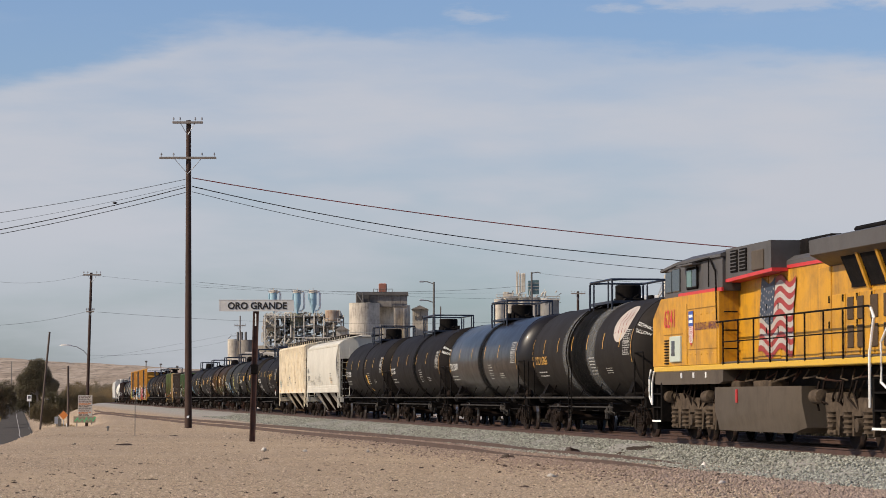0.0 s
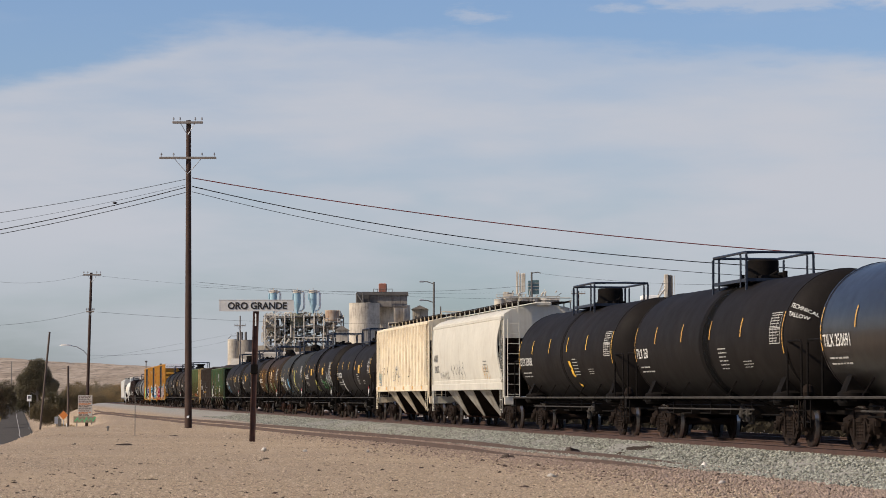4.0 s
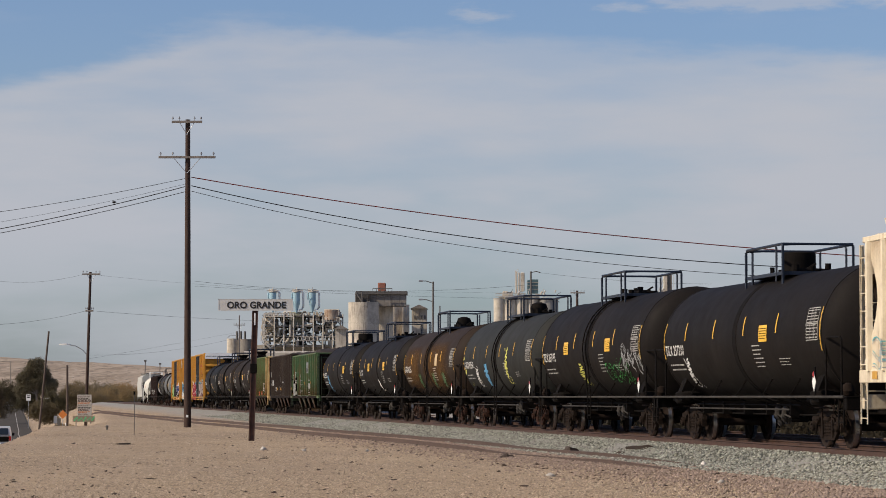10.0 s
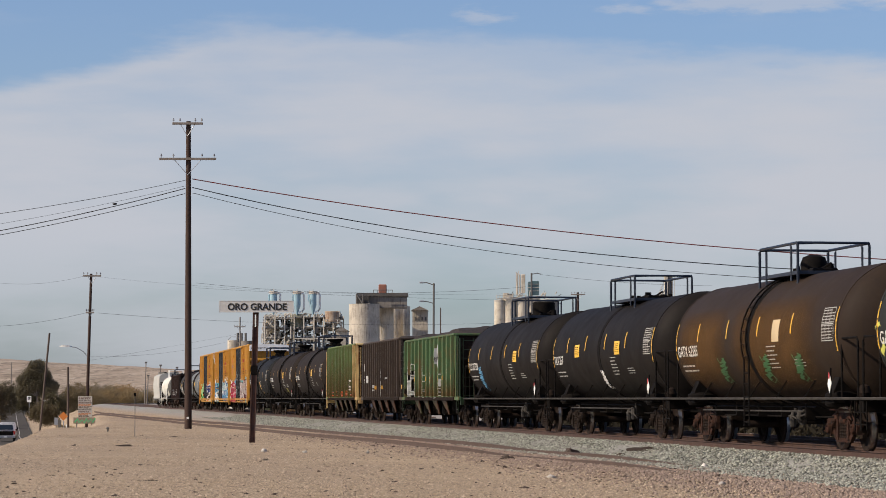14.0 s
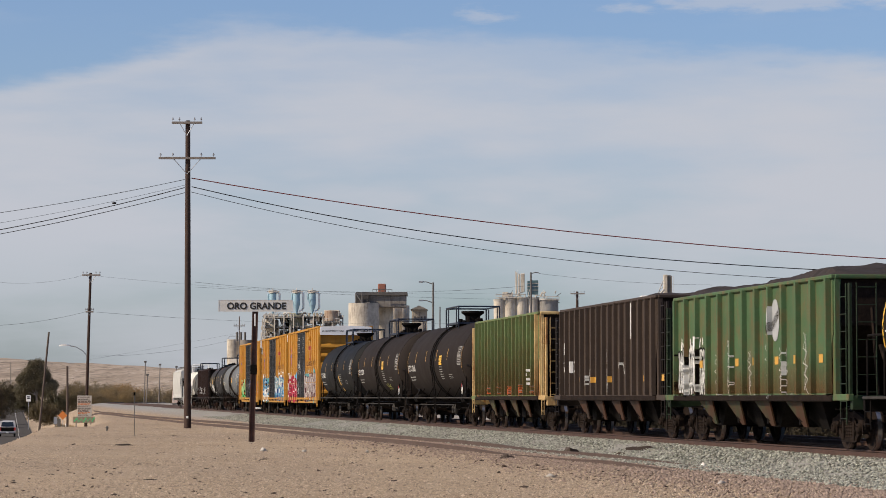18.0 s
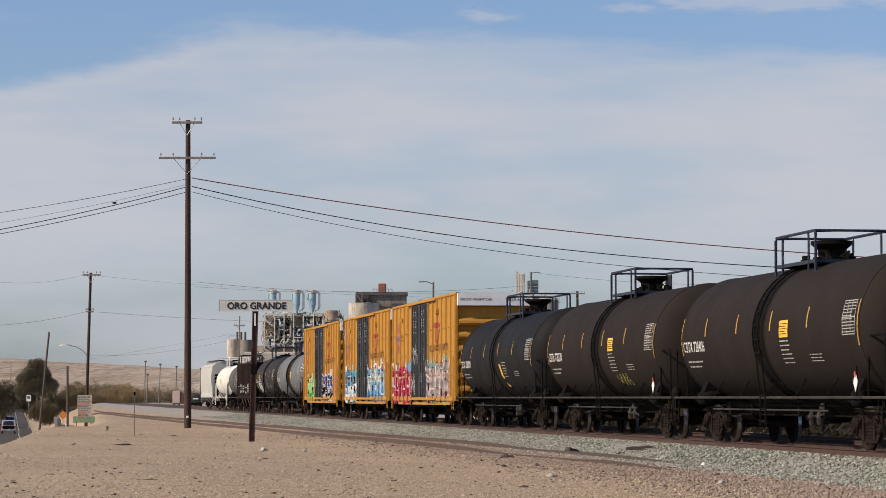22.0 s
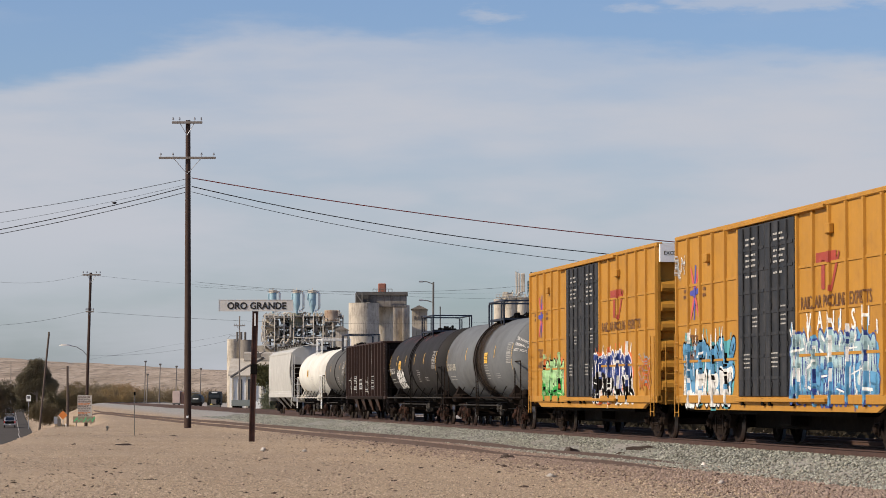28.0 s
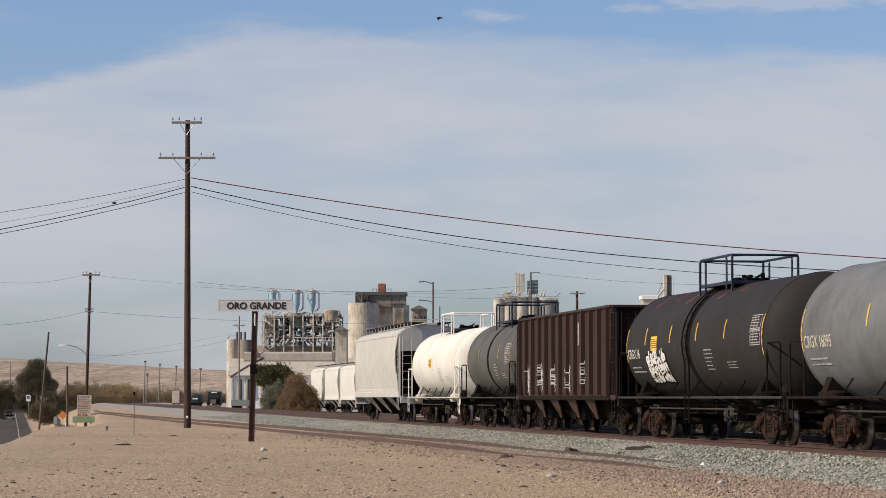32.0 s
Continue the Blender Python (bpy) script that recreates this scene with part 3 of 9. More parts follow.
def piece(parent, surf, x0, z0, w, h, n, fill, line, back, shine, seed, second=None, lift0=0.0):
    """A large sprayed tag: swollen letter shapes with outlines, a second colour low on them, a cloud behind and shine."""
    rnd = random.Random(seed)
    cloud, edge, body, low, inner, glint = (Mesh() for _ in range(6))
    cell = w / n
    for i in range(n):
        cx = i * cell
        top, foot = h * rnd.uniform(.82, 1.0), h * rnd.uniform(0, .10)
        m = 22
        if back:
            cloud.add([(cx + cell * (.5 + .60 * math.cos(a) * rnd.uniform(.78, 1.10)), 0, h * .50 + h * .50 * math.sin(a) * rnd.uniform(.80, 1.12)) for a in [k * 2 * math.pi / m for k in range(m)]], [tuple(range(m))])
        tk = cell * rnd.uniform(.24, .32)
        lines = []
        for u in (.10, .42, .78):
            lean = rnd.uniform(-.12, .12)
            hook = rnd.uniform(-.22, .22)
            lines.append([(u + lean + hook, 1.0), (u + lean, rnd.uniform(.82, .92)), (u + rnd.uniform(-.06, .06), .5), (u - lean, rnd.uniform(.06, .16)), (u - lean - hook * rnd.uniform(.2, 1), .02)])
        for z in rnd.sample((.18, .38, .58, .80), 2):
            lines.append([(rnd.uniform(.0, .3), z), (rnd.uniform(.55, 1.0), z + rnd.uniform(-.14, .14))])
        for line_pts in lines:
            pts = [(cx + cell * u, foot + (top - foot) * (v * .88 + .06)) for u, v in line_pts]
            fat(edge, pts, tk + .10)
            fat(body, pts, tk)
            if second:
                cut = [(x, z) for x, z in pts if z < foot + (top - foot) * rnd.uniform(.40, .60)]
                if len(cut) > 1:
                    fat(low, cut, tk * .98)
            for (xa, za), (xb, zb) in zip(pts, pts[1:]):
                for me in (glint, inner):
                    if rnd.random() < (.55 if me is glint else .35):
                        o = rnd.uniform(-.45, .45) * tk
                        fat(me, [(xa + o, za), (xa + (xb - xa) * rnd.uniform(.6, 1) + o, za + (zb - za) * rnd.uniform(.6, 1))], .025 + .05 * rnd.random())
        for k in range(4):
            a, b = cx + cell * rnd.uniform(.0, .95), h * rnd.uniform(.0, .95)
            fat(inner, [(a, b), (a + cell * rnd.uniform(-.2, .2), b + h * rnd.uniform(-.15, .15))], .03 + .04 * rnd.random())
            a = cx + cell * rnd.uniform(.0, 1.0)
            fat(glint if k % 2 else cloud, [(a, h * rnd.uniform(.85, 1.0)), (a + cell * rnd.uniform(-.1, .1), h * rnd.uniform(1.02, 1.16))], .05 + .05 * rnd.random())
    for me, mm, lift in ((cloud, back, .002), (edge, line, .004), (body, fill, .006), (low, second, .008), (inner, line, .010), (glint, shine, .012)):
        if mm and me.f:
            decal("graffiti", (me.v, me.f), surf, x0, z0, mm, parent, lift + lift0)


def scribble(parent, surf, x0, z0, w, h, material, seed, lean=.5, weight=.07, turns=12):
    """A dense spray scrawl, leaning to one side."""
    rnd = random.Random(seed)
    me = Mesh()
    pts = []
    for i in range(turns * 2):
        f = i / (turns * 2 - 1)
        side = .5 * w * (1 if i % 2 else -1) * math.sin(math.pi * (.12 + .8 * f)) * rnd.uniform(.6, 1.1)
        pts.append((w * .5 + side + lean * h * (f - .5), h * (1 - f) + rnd.uniform(-.05, .05) * h))
    fat(me, pts, weight * .62)
    fat(me, [(w * .5 + lean * h * .45, h * .98), (w * .5 + .03, h * .5), (w * .5 - lean * h * .42, h * .06)], weight * .8)
    tail = [(pts[-1][0], pts[-1][1]), (pts[-1][0] + .15, pts[-1][1] - .06), (pts[-1][0] + .4, pts[-1][1] + .03), (pts[-1][0] + .55, pts[-1][1] - .08)]
    me.add(*stroke(tail, weight * .5))
    decal("graffiti", (me.v, me.f), surf, x0, z0, material, parent, .014)


def scrawl(parent, surf, x0, z0, w, h, material, seed, weight=.035):
    """A thin looping spray-can line, running on from stroke to stroke."""
    rnd = random.Random(seed)
    n = max(2, int(w / h * 1.5))
    amp = [rnd.uniform(.45, 1.0) for _ in range(n + 2)]
    bend = [rnd.uniform(-.5, .9) for _ in range(n + 2)]
    pts = []
    for k in range(n * 14):
        f = k / 14
        i = int(f)
        g = f - i
        high, curl = amp[i] + (amp[i + 1] - amp[i]) * g, bend[i] + (bend[i + 1] - bend[i]) * g
        a = 2 * math.pi * f
        pts.append((w * f / n + h * .30 * curl * math.sin(2 * a), h * (.42 + .40 * high * math.sin(a) + .14 * curl * math.cos(3 * a))))
    me = Mesh().add(*stroke(pts, weight))
    decal("graffiti", (me.v, me.f), surf, x0, z0, material, parent, .010)


def wheelset_mesh():
    prof = [(.08, -1.05), (.08, -.82), (.16, -.815), (.17, -.78), (.33, -.77), (.40, -.80), (.445, -.825), (.457, -.82), (.462, -.73), (.485, -.725), (.487, -.695), (.45, -.685), (.40, -.69), (.33, -.735), (.16, -.70), (.09, -.66)]
    me = Mesh().lathe(prof + [(r, -h) for r, h in reversed(prof)], (0, 0, 0), "y", 28)
    me = me.done("wheelset")
    me.materials.append(M_WHEEL)
    me.materials.append(M_TREAD)
    for p in me.polygons:
        c = p.center
        rr = math.hypot(c.x, c.z)
        if rr > .452 and .732 < abs(c.y) < .825:
            p.material_index = 1
    return me


def side_frame_mesh():
    """Cast side frame: arched top member, tension member, columns, bearing boxes and the end of the bolster."""
    me = Mesh().prism([(-1.16, .50), (-1.14, .66), (-.95, .69), (-.52, .80), (.52, .80), (.95, .69), (1.14, .66), (1.16, .50), (1.02, .56), (.50, .67), (-.50, .67), (-1.02, .56)], "y", -1.05, -.95)
    me.prism([(-.98, .56), (-.50, .17), (.50, .17), (.98, .56), (.84, .60), (.44, .27), (-.44, .27), (-.84, .60)], "y", -1.04, -.96)
    me.box(-.20, .20, -1.08, -.90, .56, .68, .03)
    for s in (-1, 1):
        me.lathe([(.06, 0), (.10, .02), (.115, .05), (.115, .16)], (s * .89, -1.15, .457), "y", 14)
        me.prism([(s * .89 - .17, .34), (s * .89 - .17, .62), (s * .89 + .17, .62), (s * .89 + .17, .34), (s * .89 + .10, .40), (s * .89 - .10, .40)], "y", -1.06, -.93)
        me.prism([(s * .30, .22), (s * .44, .22), (s * .42, .72), (s * .33, .72)], "y", -1.06, -.94)
        me.tube([(s * .50, -1.06, .64), (s * .70, -1.08, .50), (s * .80, -1.06, .30)], .022, 5)
        for k in (-.05, .05):
            me.cyl((s * .89 + k, -1.17, .457 + k), .018, .03, "y", 6)
    me.tube([(-.75, -1.10, .86), (.75, -1.10, .86)], .02, 5).tube([(-.2, -1.10, .86), (-.25, -1.08, .66)], .018, 5)
    return me


def coil_mesh(r=.078, z0=.27, z1=.62, turns=5):
    prof = []
    for i in range(turns * 4 + 1):
        prof.append((r * (1 - .22 * abs(math.sin(i * math.pi / 4))), z0 + (z1 - z0) * i / (turns * 4)))
    return Mesh().lathe(prof, (0, 0, 0), "z", 10)


def add_truck(car, x, material):
    t = part("truck", shared("truck_bolster", lambda: Mesh().box(-.28, .28, -1.0, 1.0, .40, .76, .04).box(-.5, -.44, -.85, .85, .45, .57).box(.44, .5, -.85, .85, .45, .57)
                             .cyl((0, 0, .7), .22, .22, "z", 14)), None, car, m=pose(x, 0, 0))
    t.data.materials.clear()
    t.data.materials.append(M_GRIME)
    fr = shared(("side_frame", material.name), side_frame_mesh)
    co = shared("coil", coil_mesh)
    for s in (0, 180):
        part("side_frame", fr, material, t, m=pose(0, 0, 0, 0, 0, s))
        for k in (-.17, 0, .17):
            part("spring", co, M_GRIME, t, m=pose(0, 0, 0, 0, 0, s) @ pose(k, -.99, 0))
    for s in (-1, 1):
        w = part("wheelset", shared("wheelset", wheelset_mesh), None, t, m=pose(s * .89, 0, .457))
        WHEELS[s * .89].append(w)
    part("brake_beam", shared("brake_beam", lambda: Mesh().tube([(-.32, -.72, .42), (-.32, .72, .42)], .045, 6).tube([(.32, -.72, .42), (.32, .72, .42)], .045, 6).tube([(-.32, 0, .42), (.1, 0, .78)], .03, 5)
                             .box(-.42, -.36, -.80, -.70, .32, .58, .01).box(.36, .42, -.80, -.70, .32, .58, .01)), M_BLACK, t)
    return t


def add_couplers(car, half, material=None):
    me = shared("coupler", lambda: Mesh().box(-.55, .12, -.12, .12, .74, 1.0, .02).prism([(.12, -.14), (.34, -.18), (.46, -.02), (.40, .05), (.30, .0), (.24, .16), (.12, .14)], "z", .70, 1.02))
    hose = shared("air_hose", lambda: Mesh().tube([(-.1, -.3, .85), (.1, -.32, .7), (.3, -.26, .5), (.42, -.12, .45)], .025, 6))
    for a in (0, 180):
        part("coupler", me, M_RUST, car, m=pose(0, 0, 0, 0, 0, a) @ pose(half, 0, 0))
        part("brake_hose", hose, M_BLACK, car, m=pose(0, 0, 0, 0, 0, a) @ pose(half, 0, 0))


def ladder(me, x, y, z0, z1, w=.42, axis="x", r=.012, step=.36):
    """Stiles and rungs in the x, z plane (or y, z) at that place."""
    def p(u, v):
        return (x + u, y, v) if axis == "x" else (x, y + u, v)
    for u in (-w / 2, w / 2):
        me.tube([p(u, z0), p(u, z1)], r * 1.3, 5)
    z = z0 + .12
    while z < z1:
        me.tube([p(-w / 2, z), p(w / 2, z)], r, 5)
        z += step
    return me


# ---- tank cars ----
def tank_car(L=16.6, R=1.52, color=(.0125, .0104, .0092), name="black_tank_paint", rough=.62, marks="", mark_size=.37, mark_mat=None, dome="drum", railing=True, ladder_mid=False, ladder_x=-.2,
             stripes=None, label="", yellow_card=None, table=True, diamond=False, truck_mat=None, band=.5, seed=1, sill_mat=None, rail_mat=None, head_text=(), stains=(), grime=(.026, .021, .018), gamt=.28,
             mark_at=.9, white_rail=False, stripe_x=(.19, .37, .55, .73), over=.85, coat=0.0, extra=None, band_w=.20):
    stripes = stripes or M_YELLOW
    mark_mat = mark_mat or mat("car_lettering_white", (.60, .59, .55), .6, var=.2, scale=3, bump=0)
    truck_mat = truck_mat or M_GRIME
    sill_mat = sill_mat or M_BLACK
    rail_mat = rail_mat or M_NAVY
    zc = 2.49 + max(0, R - 1.55)
    body_mat = paint(name, color, rough=rough, grime=grime, grime_amount=gamt, streaks=.35, coat=coat, var=.22, spec=.06 if coat == 0 else .22, gscale=.55)
    car = thing("tank_car", label or "black tank car with yellow reflector strips and white lettering", "tank car", "cars of the freight train")
    hl = L / 2
    head = .72
    prof = [(.02, -hl)] + [(R * math.sin(a), -hl + head - head * math.cos(a)) for a in [radians(d) for d in (12, 25, 38, 50, 62, 74, 84)]] + [(R, -hl + head)]
    prof = prof + [(R, -hl * .3), (R, hl * .3)] + [(r, -h) for r, h in reversed(prof)]
    tank = part("tank", Mesh().lathe(prof, (0, 0, zc), "x", 56), body_mat, car)
    surf = tank_side(R, zc)
    # weld seams and the darker girth band
    for i, x in enumerate((-hl + head, hl - head, (band - .5) * L)):
        w = .05 if i < 2 else band_w
        part("weld_band", Mesh().lathe([(R - .02, -w), (R + .012, -w * .8), (R + .012, w * .8), (R - .02, w)], (x, 0, zc), "x", 48, cap=False), body_mat if i < 2 or white_rail else M_BLACK, tank)
    # underframe
    half = L / 2 + over
    for s in (-1, 1):
        sill = Mesh()
        sill.box(min(s * (hl - 3.2), s * (half - .1)), max(s * (hl - 3.2), s * (half - .1)), -.26, .26, .72, 1.06, .02)
        sill.box(min(s * half, s * (half - .16)), max(s * half, s * (half - .16)), -1.45, 1.45, .82, 1.12, .02)
        sill.box(min(s * (hl - .1), s * half), max(s * (hl - .1), s * half), -1.45, -.3, 1.06, 1.11)
        sill.box(min(s * (hl - .1), s * half), max(s * (hl - .1), s * half), .3, 1.45, 1.06, 1.11)
        part("draft_sill", sill, sill_mat, car)
    for y in (-1.47, 1.47):
        part("side_rail", Mesh().tube([(-half + .1, y, 1.10), (half - .1, y, 1.10)], .030, 6), M_DUSTY if sill_mat is M_BLACK and y < 0 else sill_mat, car)
        part("lower_rail", Mesh().tube([(-hl + 3.4, y, .82), (hl - 3.4, y, .82)], .020, 5), M_DUSTY if y < 0 else sill_mat, car)
    for s in (-1, 1):
        x = s * (hl - 1.75)
        sad = Mesh().prism([(-1.34, 1.05), (-1.34, 1.26), (-1.18, 1.62), (-1.0, 1.36), (0, 1.0), (1.0, 1.36), (1.18, 1.62), (1.34, 1.26), (1.34, 1.05), (0, .9)], "x", x - .20, x + .20)
        part("saddle", sad, sill_mat, car)
        bo = Mesh()
        for k in (-1, 1):
            bo.lathe([(.30, -.05), (.34, 0), (.34, .22), (.24, .28)], (x, k * 1.12, .98), "z", 14).box(x - .5, x + .5, k * 1.3 - .12, k * 1.3 + .12, 1.00, 1.10, .02)
        part("bolster", bo, sill_mat, car)
        # end loops of the handrail
        for y in (-1.45, 1.45):
            hr = Mesh()
            xs = s * (hl - .05)
            hr.tube([(xs - s * .55, y, 1.1), (xs - s * .55, y, 2.28), (xs - s * .48, y, 2.36), (xs + s * .5, y, 2.36), (xs + s * .58, y, 2.28), (xs + s * .58, y, 1.1)], .024, 6)
            part("end_handrail", hr, M_WHITE if white_rail else sill_mat, car)
            part("end_step", ladder(Mesh(), s * (half - .35), y, .45, 1.05, .38, r=.014, step=.25), M_WHITE if white_rail else sill_mat, car)
        add_truck(car, s * (hl - 1.9), truck_mat)
    add_couplers(car, half)
    # struts from the side rail up to the shell
    rnd = random.Random(seed + 60)
    strut = shared("rail_strut", lambda: Mesh().tube([(0, -.8, .82), (0, -1.44, 1.11), (.42, -1.30, 1.50)], .021, 5))
    for k in range(5):
        part("rail_strut", strut, M_BLACK, car, m=pose(-hl + L * (.20 + .145 * k), 0, 0))
    # handbrake, hoses and air gear crowded at the head end
    eg = Mesh()
    eg.lathe([(.03, 0), (.12, .03), (.15, .12), (.10, .26), (.03, .30)], (half - .62, -1.22, 1.10), "z", 12).tube([(half - .6, -1.38, 1.1), (half - .62, -1.42, .75), (half - .4, -1.36, .55)], .028, 5)
    for k in range(4):
        xx = half - .3 - .32 * k
        eg.tube([(xx, -1.30, 1.05), (xx + rnd.uniform(-.12, .12), -1.36, .80), (xx + rnd.uniform(-.2, .2), -1.25, rnd.uniform(.5, .7))], .02, 5)
    part("end_gear", eg, M_GRIME, car)
    # valves and pipes below the belly
    vg = Mesh()
    for k in range(4):
        xx = hl * .28 + .30 * k
        vg.lathe([(.05, 0), (.08, .05), (.08, rnd.uniform(.18, .3)), (.03, .36)], (xx, -1.0 - .15 * (k % 2), rnd.uniform(.42, .62)), "z", 8)
        vg.tube([(xx, -1.1, .6), (xx + .15, -1.2, .7), (xx + .3, -1.1, rnd.uniform(.5, .8))], .022, 5)
    part("valve_gear", vg, M_DUSTY, car)
    # brake gear below the shell
    bg = Mesh()
    bg.lathe([(.02, -.7), (.2, -.62), (.22, 0), (.2, .62), (.02, .7)], (-.9, .5, .72), "x", 14)
    bg.box(.7, 1.25, -.75, -.25, .58, .86, .03)
    bg.tube([(-hl + 3, -.6, .80), (hl - 3, -.6, .80)], .022, 5).tube([(-hl + 2.5, -1.05, .70), (hl - 2.5, -1.05, .70)], .02, 5).tube([(-hl + 3.2, -1.25, .92), (hl - 3.2, -1.25, .92)], .018, 5)
    for k in range(-2, 3):
        bg.box(k * 2.0 - .03, k * 2.0 + .03, -1.28, -.3, .68, 1.0)
    bg.cyl((0, 0, .55), .16, .5, "z", 12).box(-.25, .25, -.25, .25, .5, .62, .02)
    part("brake_gear", bg, M_BLACK, car)
    # platform, railing and dome on top
    zt = zc + R
    if railing:
        pf = Mesh().box(-1.35, 1.95, -.85, .85, zt - .06, zt + .02)
        part("platform", pf, rail_mat, car)
        rl = Mesh()
        for y in (-.85, .85):
            rl.tube([(-1.35, y, zt - .12), (-1.35, y, zt + .60), (-1.28, y, zt + .66), (1.88, y, zt + .66), (1.95, y, zt + .60), (1.95, y, zt - .12)], .034, 6)
            for x in (-1.35, 1.95):
                rl.tube([(x, y, zt + .64), (x, y * .4, zt + .66)], .026, 5)
            for x in (-.75, 1.4):
                rl.tube([(x, y, zt - .2), (x, y, zt + .58), (x + (.1 if x < 0 else -.1), y, zt + .66)], .028, 6)
            rl.box(-1.39, -1.31, y - .02, y + .02, zt - .35, zt + .60).box(1.91, 1.99, y - .02, y + .02, zt - .35, zt + .60)
        for x in (-1.35, 1.95):
            rl.tube([(x, -.85, zt + .66), (x, .85, zt + .66)], .03, 6)
        part("top_railing", rl, M_WHITE if white_rail else rail_mat, car)
    dm = {"drum": [(.40, 0), (.40, .56), (.36, .60)], "round": [(.30, 0), (.32, .3), (.26, .46), (.1, .52)], "funnel": [(.30, 0), (.32, .36), (.48, .48), (.48, .56)], "low": [(.34, 0), (.34, .14), (.2, .2)]}[dome]
    part("manway", Mesh().lathe(dm, (.35, 0, zt - .05), "z", 20), M_BLACK, car, "black manway housing")
    rnd = random.Random(seed)
    for i in range(12):
        x, y = rnd.uniform(-.9, 1.6), rnd.uniform(-.45, .45)
        part("valve", Mesh().cyl((x, y, zt - .05), rnd.uniform(.05, .1), rnd.uniform(.12, .3), "z", 8), M_BLACK, car)
    part("valve_cover", Mesh().box(.9, 1.3, -.3, .3, zt - .05, zt + .12, .03).tube([(.9, 0, zt + .1), (1.4, .1, zt + .22)], .03, 5), M_BLACK, car)
    if ladder_mid:
        ld = Mesh()
        for u in (-.22, .22):
            ld.tube([(ladder_x + u, -(R + .06) * math.cos(a), zc + (R + .06) * math.sin(a)) for a in [radians(d) for d in range(-18, 85, 9)]], .022, 5)
            ld.tube([(ladder_x + u, -(R + .06) * math.cos(radians(-18)), zc + R * math.sin(radians(-18))), (ladder_x + u, -1.5, 1.1), (ladder_x + u, -1.5, .45)], .022, 5)
        for d in range(-15, 80, 11):
            a = radians(d)
            ld.tube([(ladder_x - .22, -(R + .06) * math.cos(a), zc + (R + .06) * math.sin(a)), (ladder_x + .22, -(R + .06) * math.cos(a), zc + (R + .06) * math.sin(a))], .018, 5)
        for z in (.55, .85, 1.15, 1.45, 1.7):
            ld.tube([(ladder_x - .22, -1.5, z), (ladder_x + .22, -1.5, z)], .018, 5)
        part("ladder", ld, sill_mat, car)
    # markings of the side that is seen
    sw = .055
    for i, u in enumerate(stripe_x):
        decal("reflector", sheet(sw + .02, .46), surf, -hl + u * L, zc + .05, stripes, tank)
    for x in (-hl + .72, hl - .80):
        decal("reflector", sheet(sw, .95), surf, x, zc - .40, stripes, tank)
    if marks:
        decal("car_number", text_mesh(marks, mark_size), surf, -hl + mark_at, zc - .18, mark_mat, tank, .014)
        decal("small_lettering", bars(1.5, .26, 2, seed, .45), surf, -hl + mark_at + .2, zc - .76, M_DIM, tank)
    decal("small_lettering", bars(.8, .60, 6, seed + 3, .4), surf, -hl + L * .60, zc - .75, M_DIM, tank)
    decal("small_lettering", bars(.9, .22, 3, seed + 5, .4), surf, -hl + L * .73, zc - .72, M_DIM, tank)
    if table:
        decal("data_panel", bars(.80, .66, 10, seed + 7, .5), surf, hl - 1.8, zc - .14, M_DIM, tank)
        grid = Mesh()
        for u in (-.03, .25, .53, .83):
            grid.add(*stroke([(u, 0), (u, .35), (u, .70)], .026))
        for v in (0, .35, .70):
            grid.add(*stroke([(-.03, v), (.83, v)], .022))
        decal("data_grid", (grid.v, grid.f), surf, hl - 1.8, zc - .16, M_DIM, tank, .016)
    if yellow_card:
        for u in yellow_card:
            decal("yellow_card", sheet(.70, .38), surf, -hl + u * L, zc - .12, M_YELLOW, tank)
            decal("card_lettering", bars(.6, .28, 5, seed, .45), surf, -hl + u * L + .05, zc - .07, M_BLACK, tank, .016)
    if diamond:
        for k, (d, yy, mm) in enumerate(((.14, -1.50, M_WHITE), (.05, -1.515, mat("placard_red", (.50, .06, .06), .5, var=.2, scale=3, bump=0)))):
            x, z = hl - 1.35, 1.42 + (.16 if k else 0)
            part("placard", Mesh().prism([(x, z - d * 1.45), (x + d, z), (x, z + d * 1.45), (x - d, z)], "y", yy, yy + .012), mm, car, "" if k else "white diamond placard")
        part("placard_holder", Mesh().box(hl - 1.37, hl - 1.33, -1.485, -1.455, 1.08, 1.75), sill_mat, car)
    def head_surf(x, z, lift):
        p, a = (x - (hl - head)) / 1.15, (z - zc) / R
        r = R * math.cos(p) + lift
        return hl - head + head * math.sin(p) + lift * math.sin(p), -r * math.cos(a), zc + r * math.sin(a)
    for u, wd, mm, *rest in stains:
        low, tall = rest or (-1.2, 3.0)
        decal("stain", sheet(wd, R * tall, 4, 30), surf, u - wd / 2, zc + R * low, mm, tank, .006 + .001 * len(tank.children) / 40)
    for i, (txt, size) in enumerate(head_text):
        decal("cargo_lettering", text_mesh(txt, size), head_surf, hl - head + .22 + .04 * (i % 2), zc + .72 - .21 * i, mat("car_lettering_white", (.60, .59, .55), .6, var=.2, scale=3, bump=0), tank, .02)
    if extra:
        extra(car, tank, surf, hl, zc, R)
    TRAIN.append([car, L])
    return car


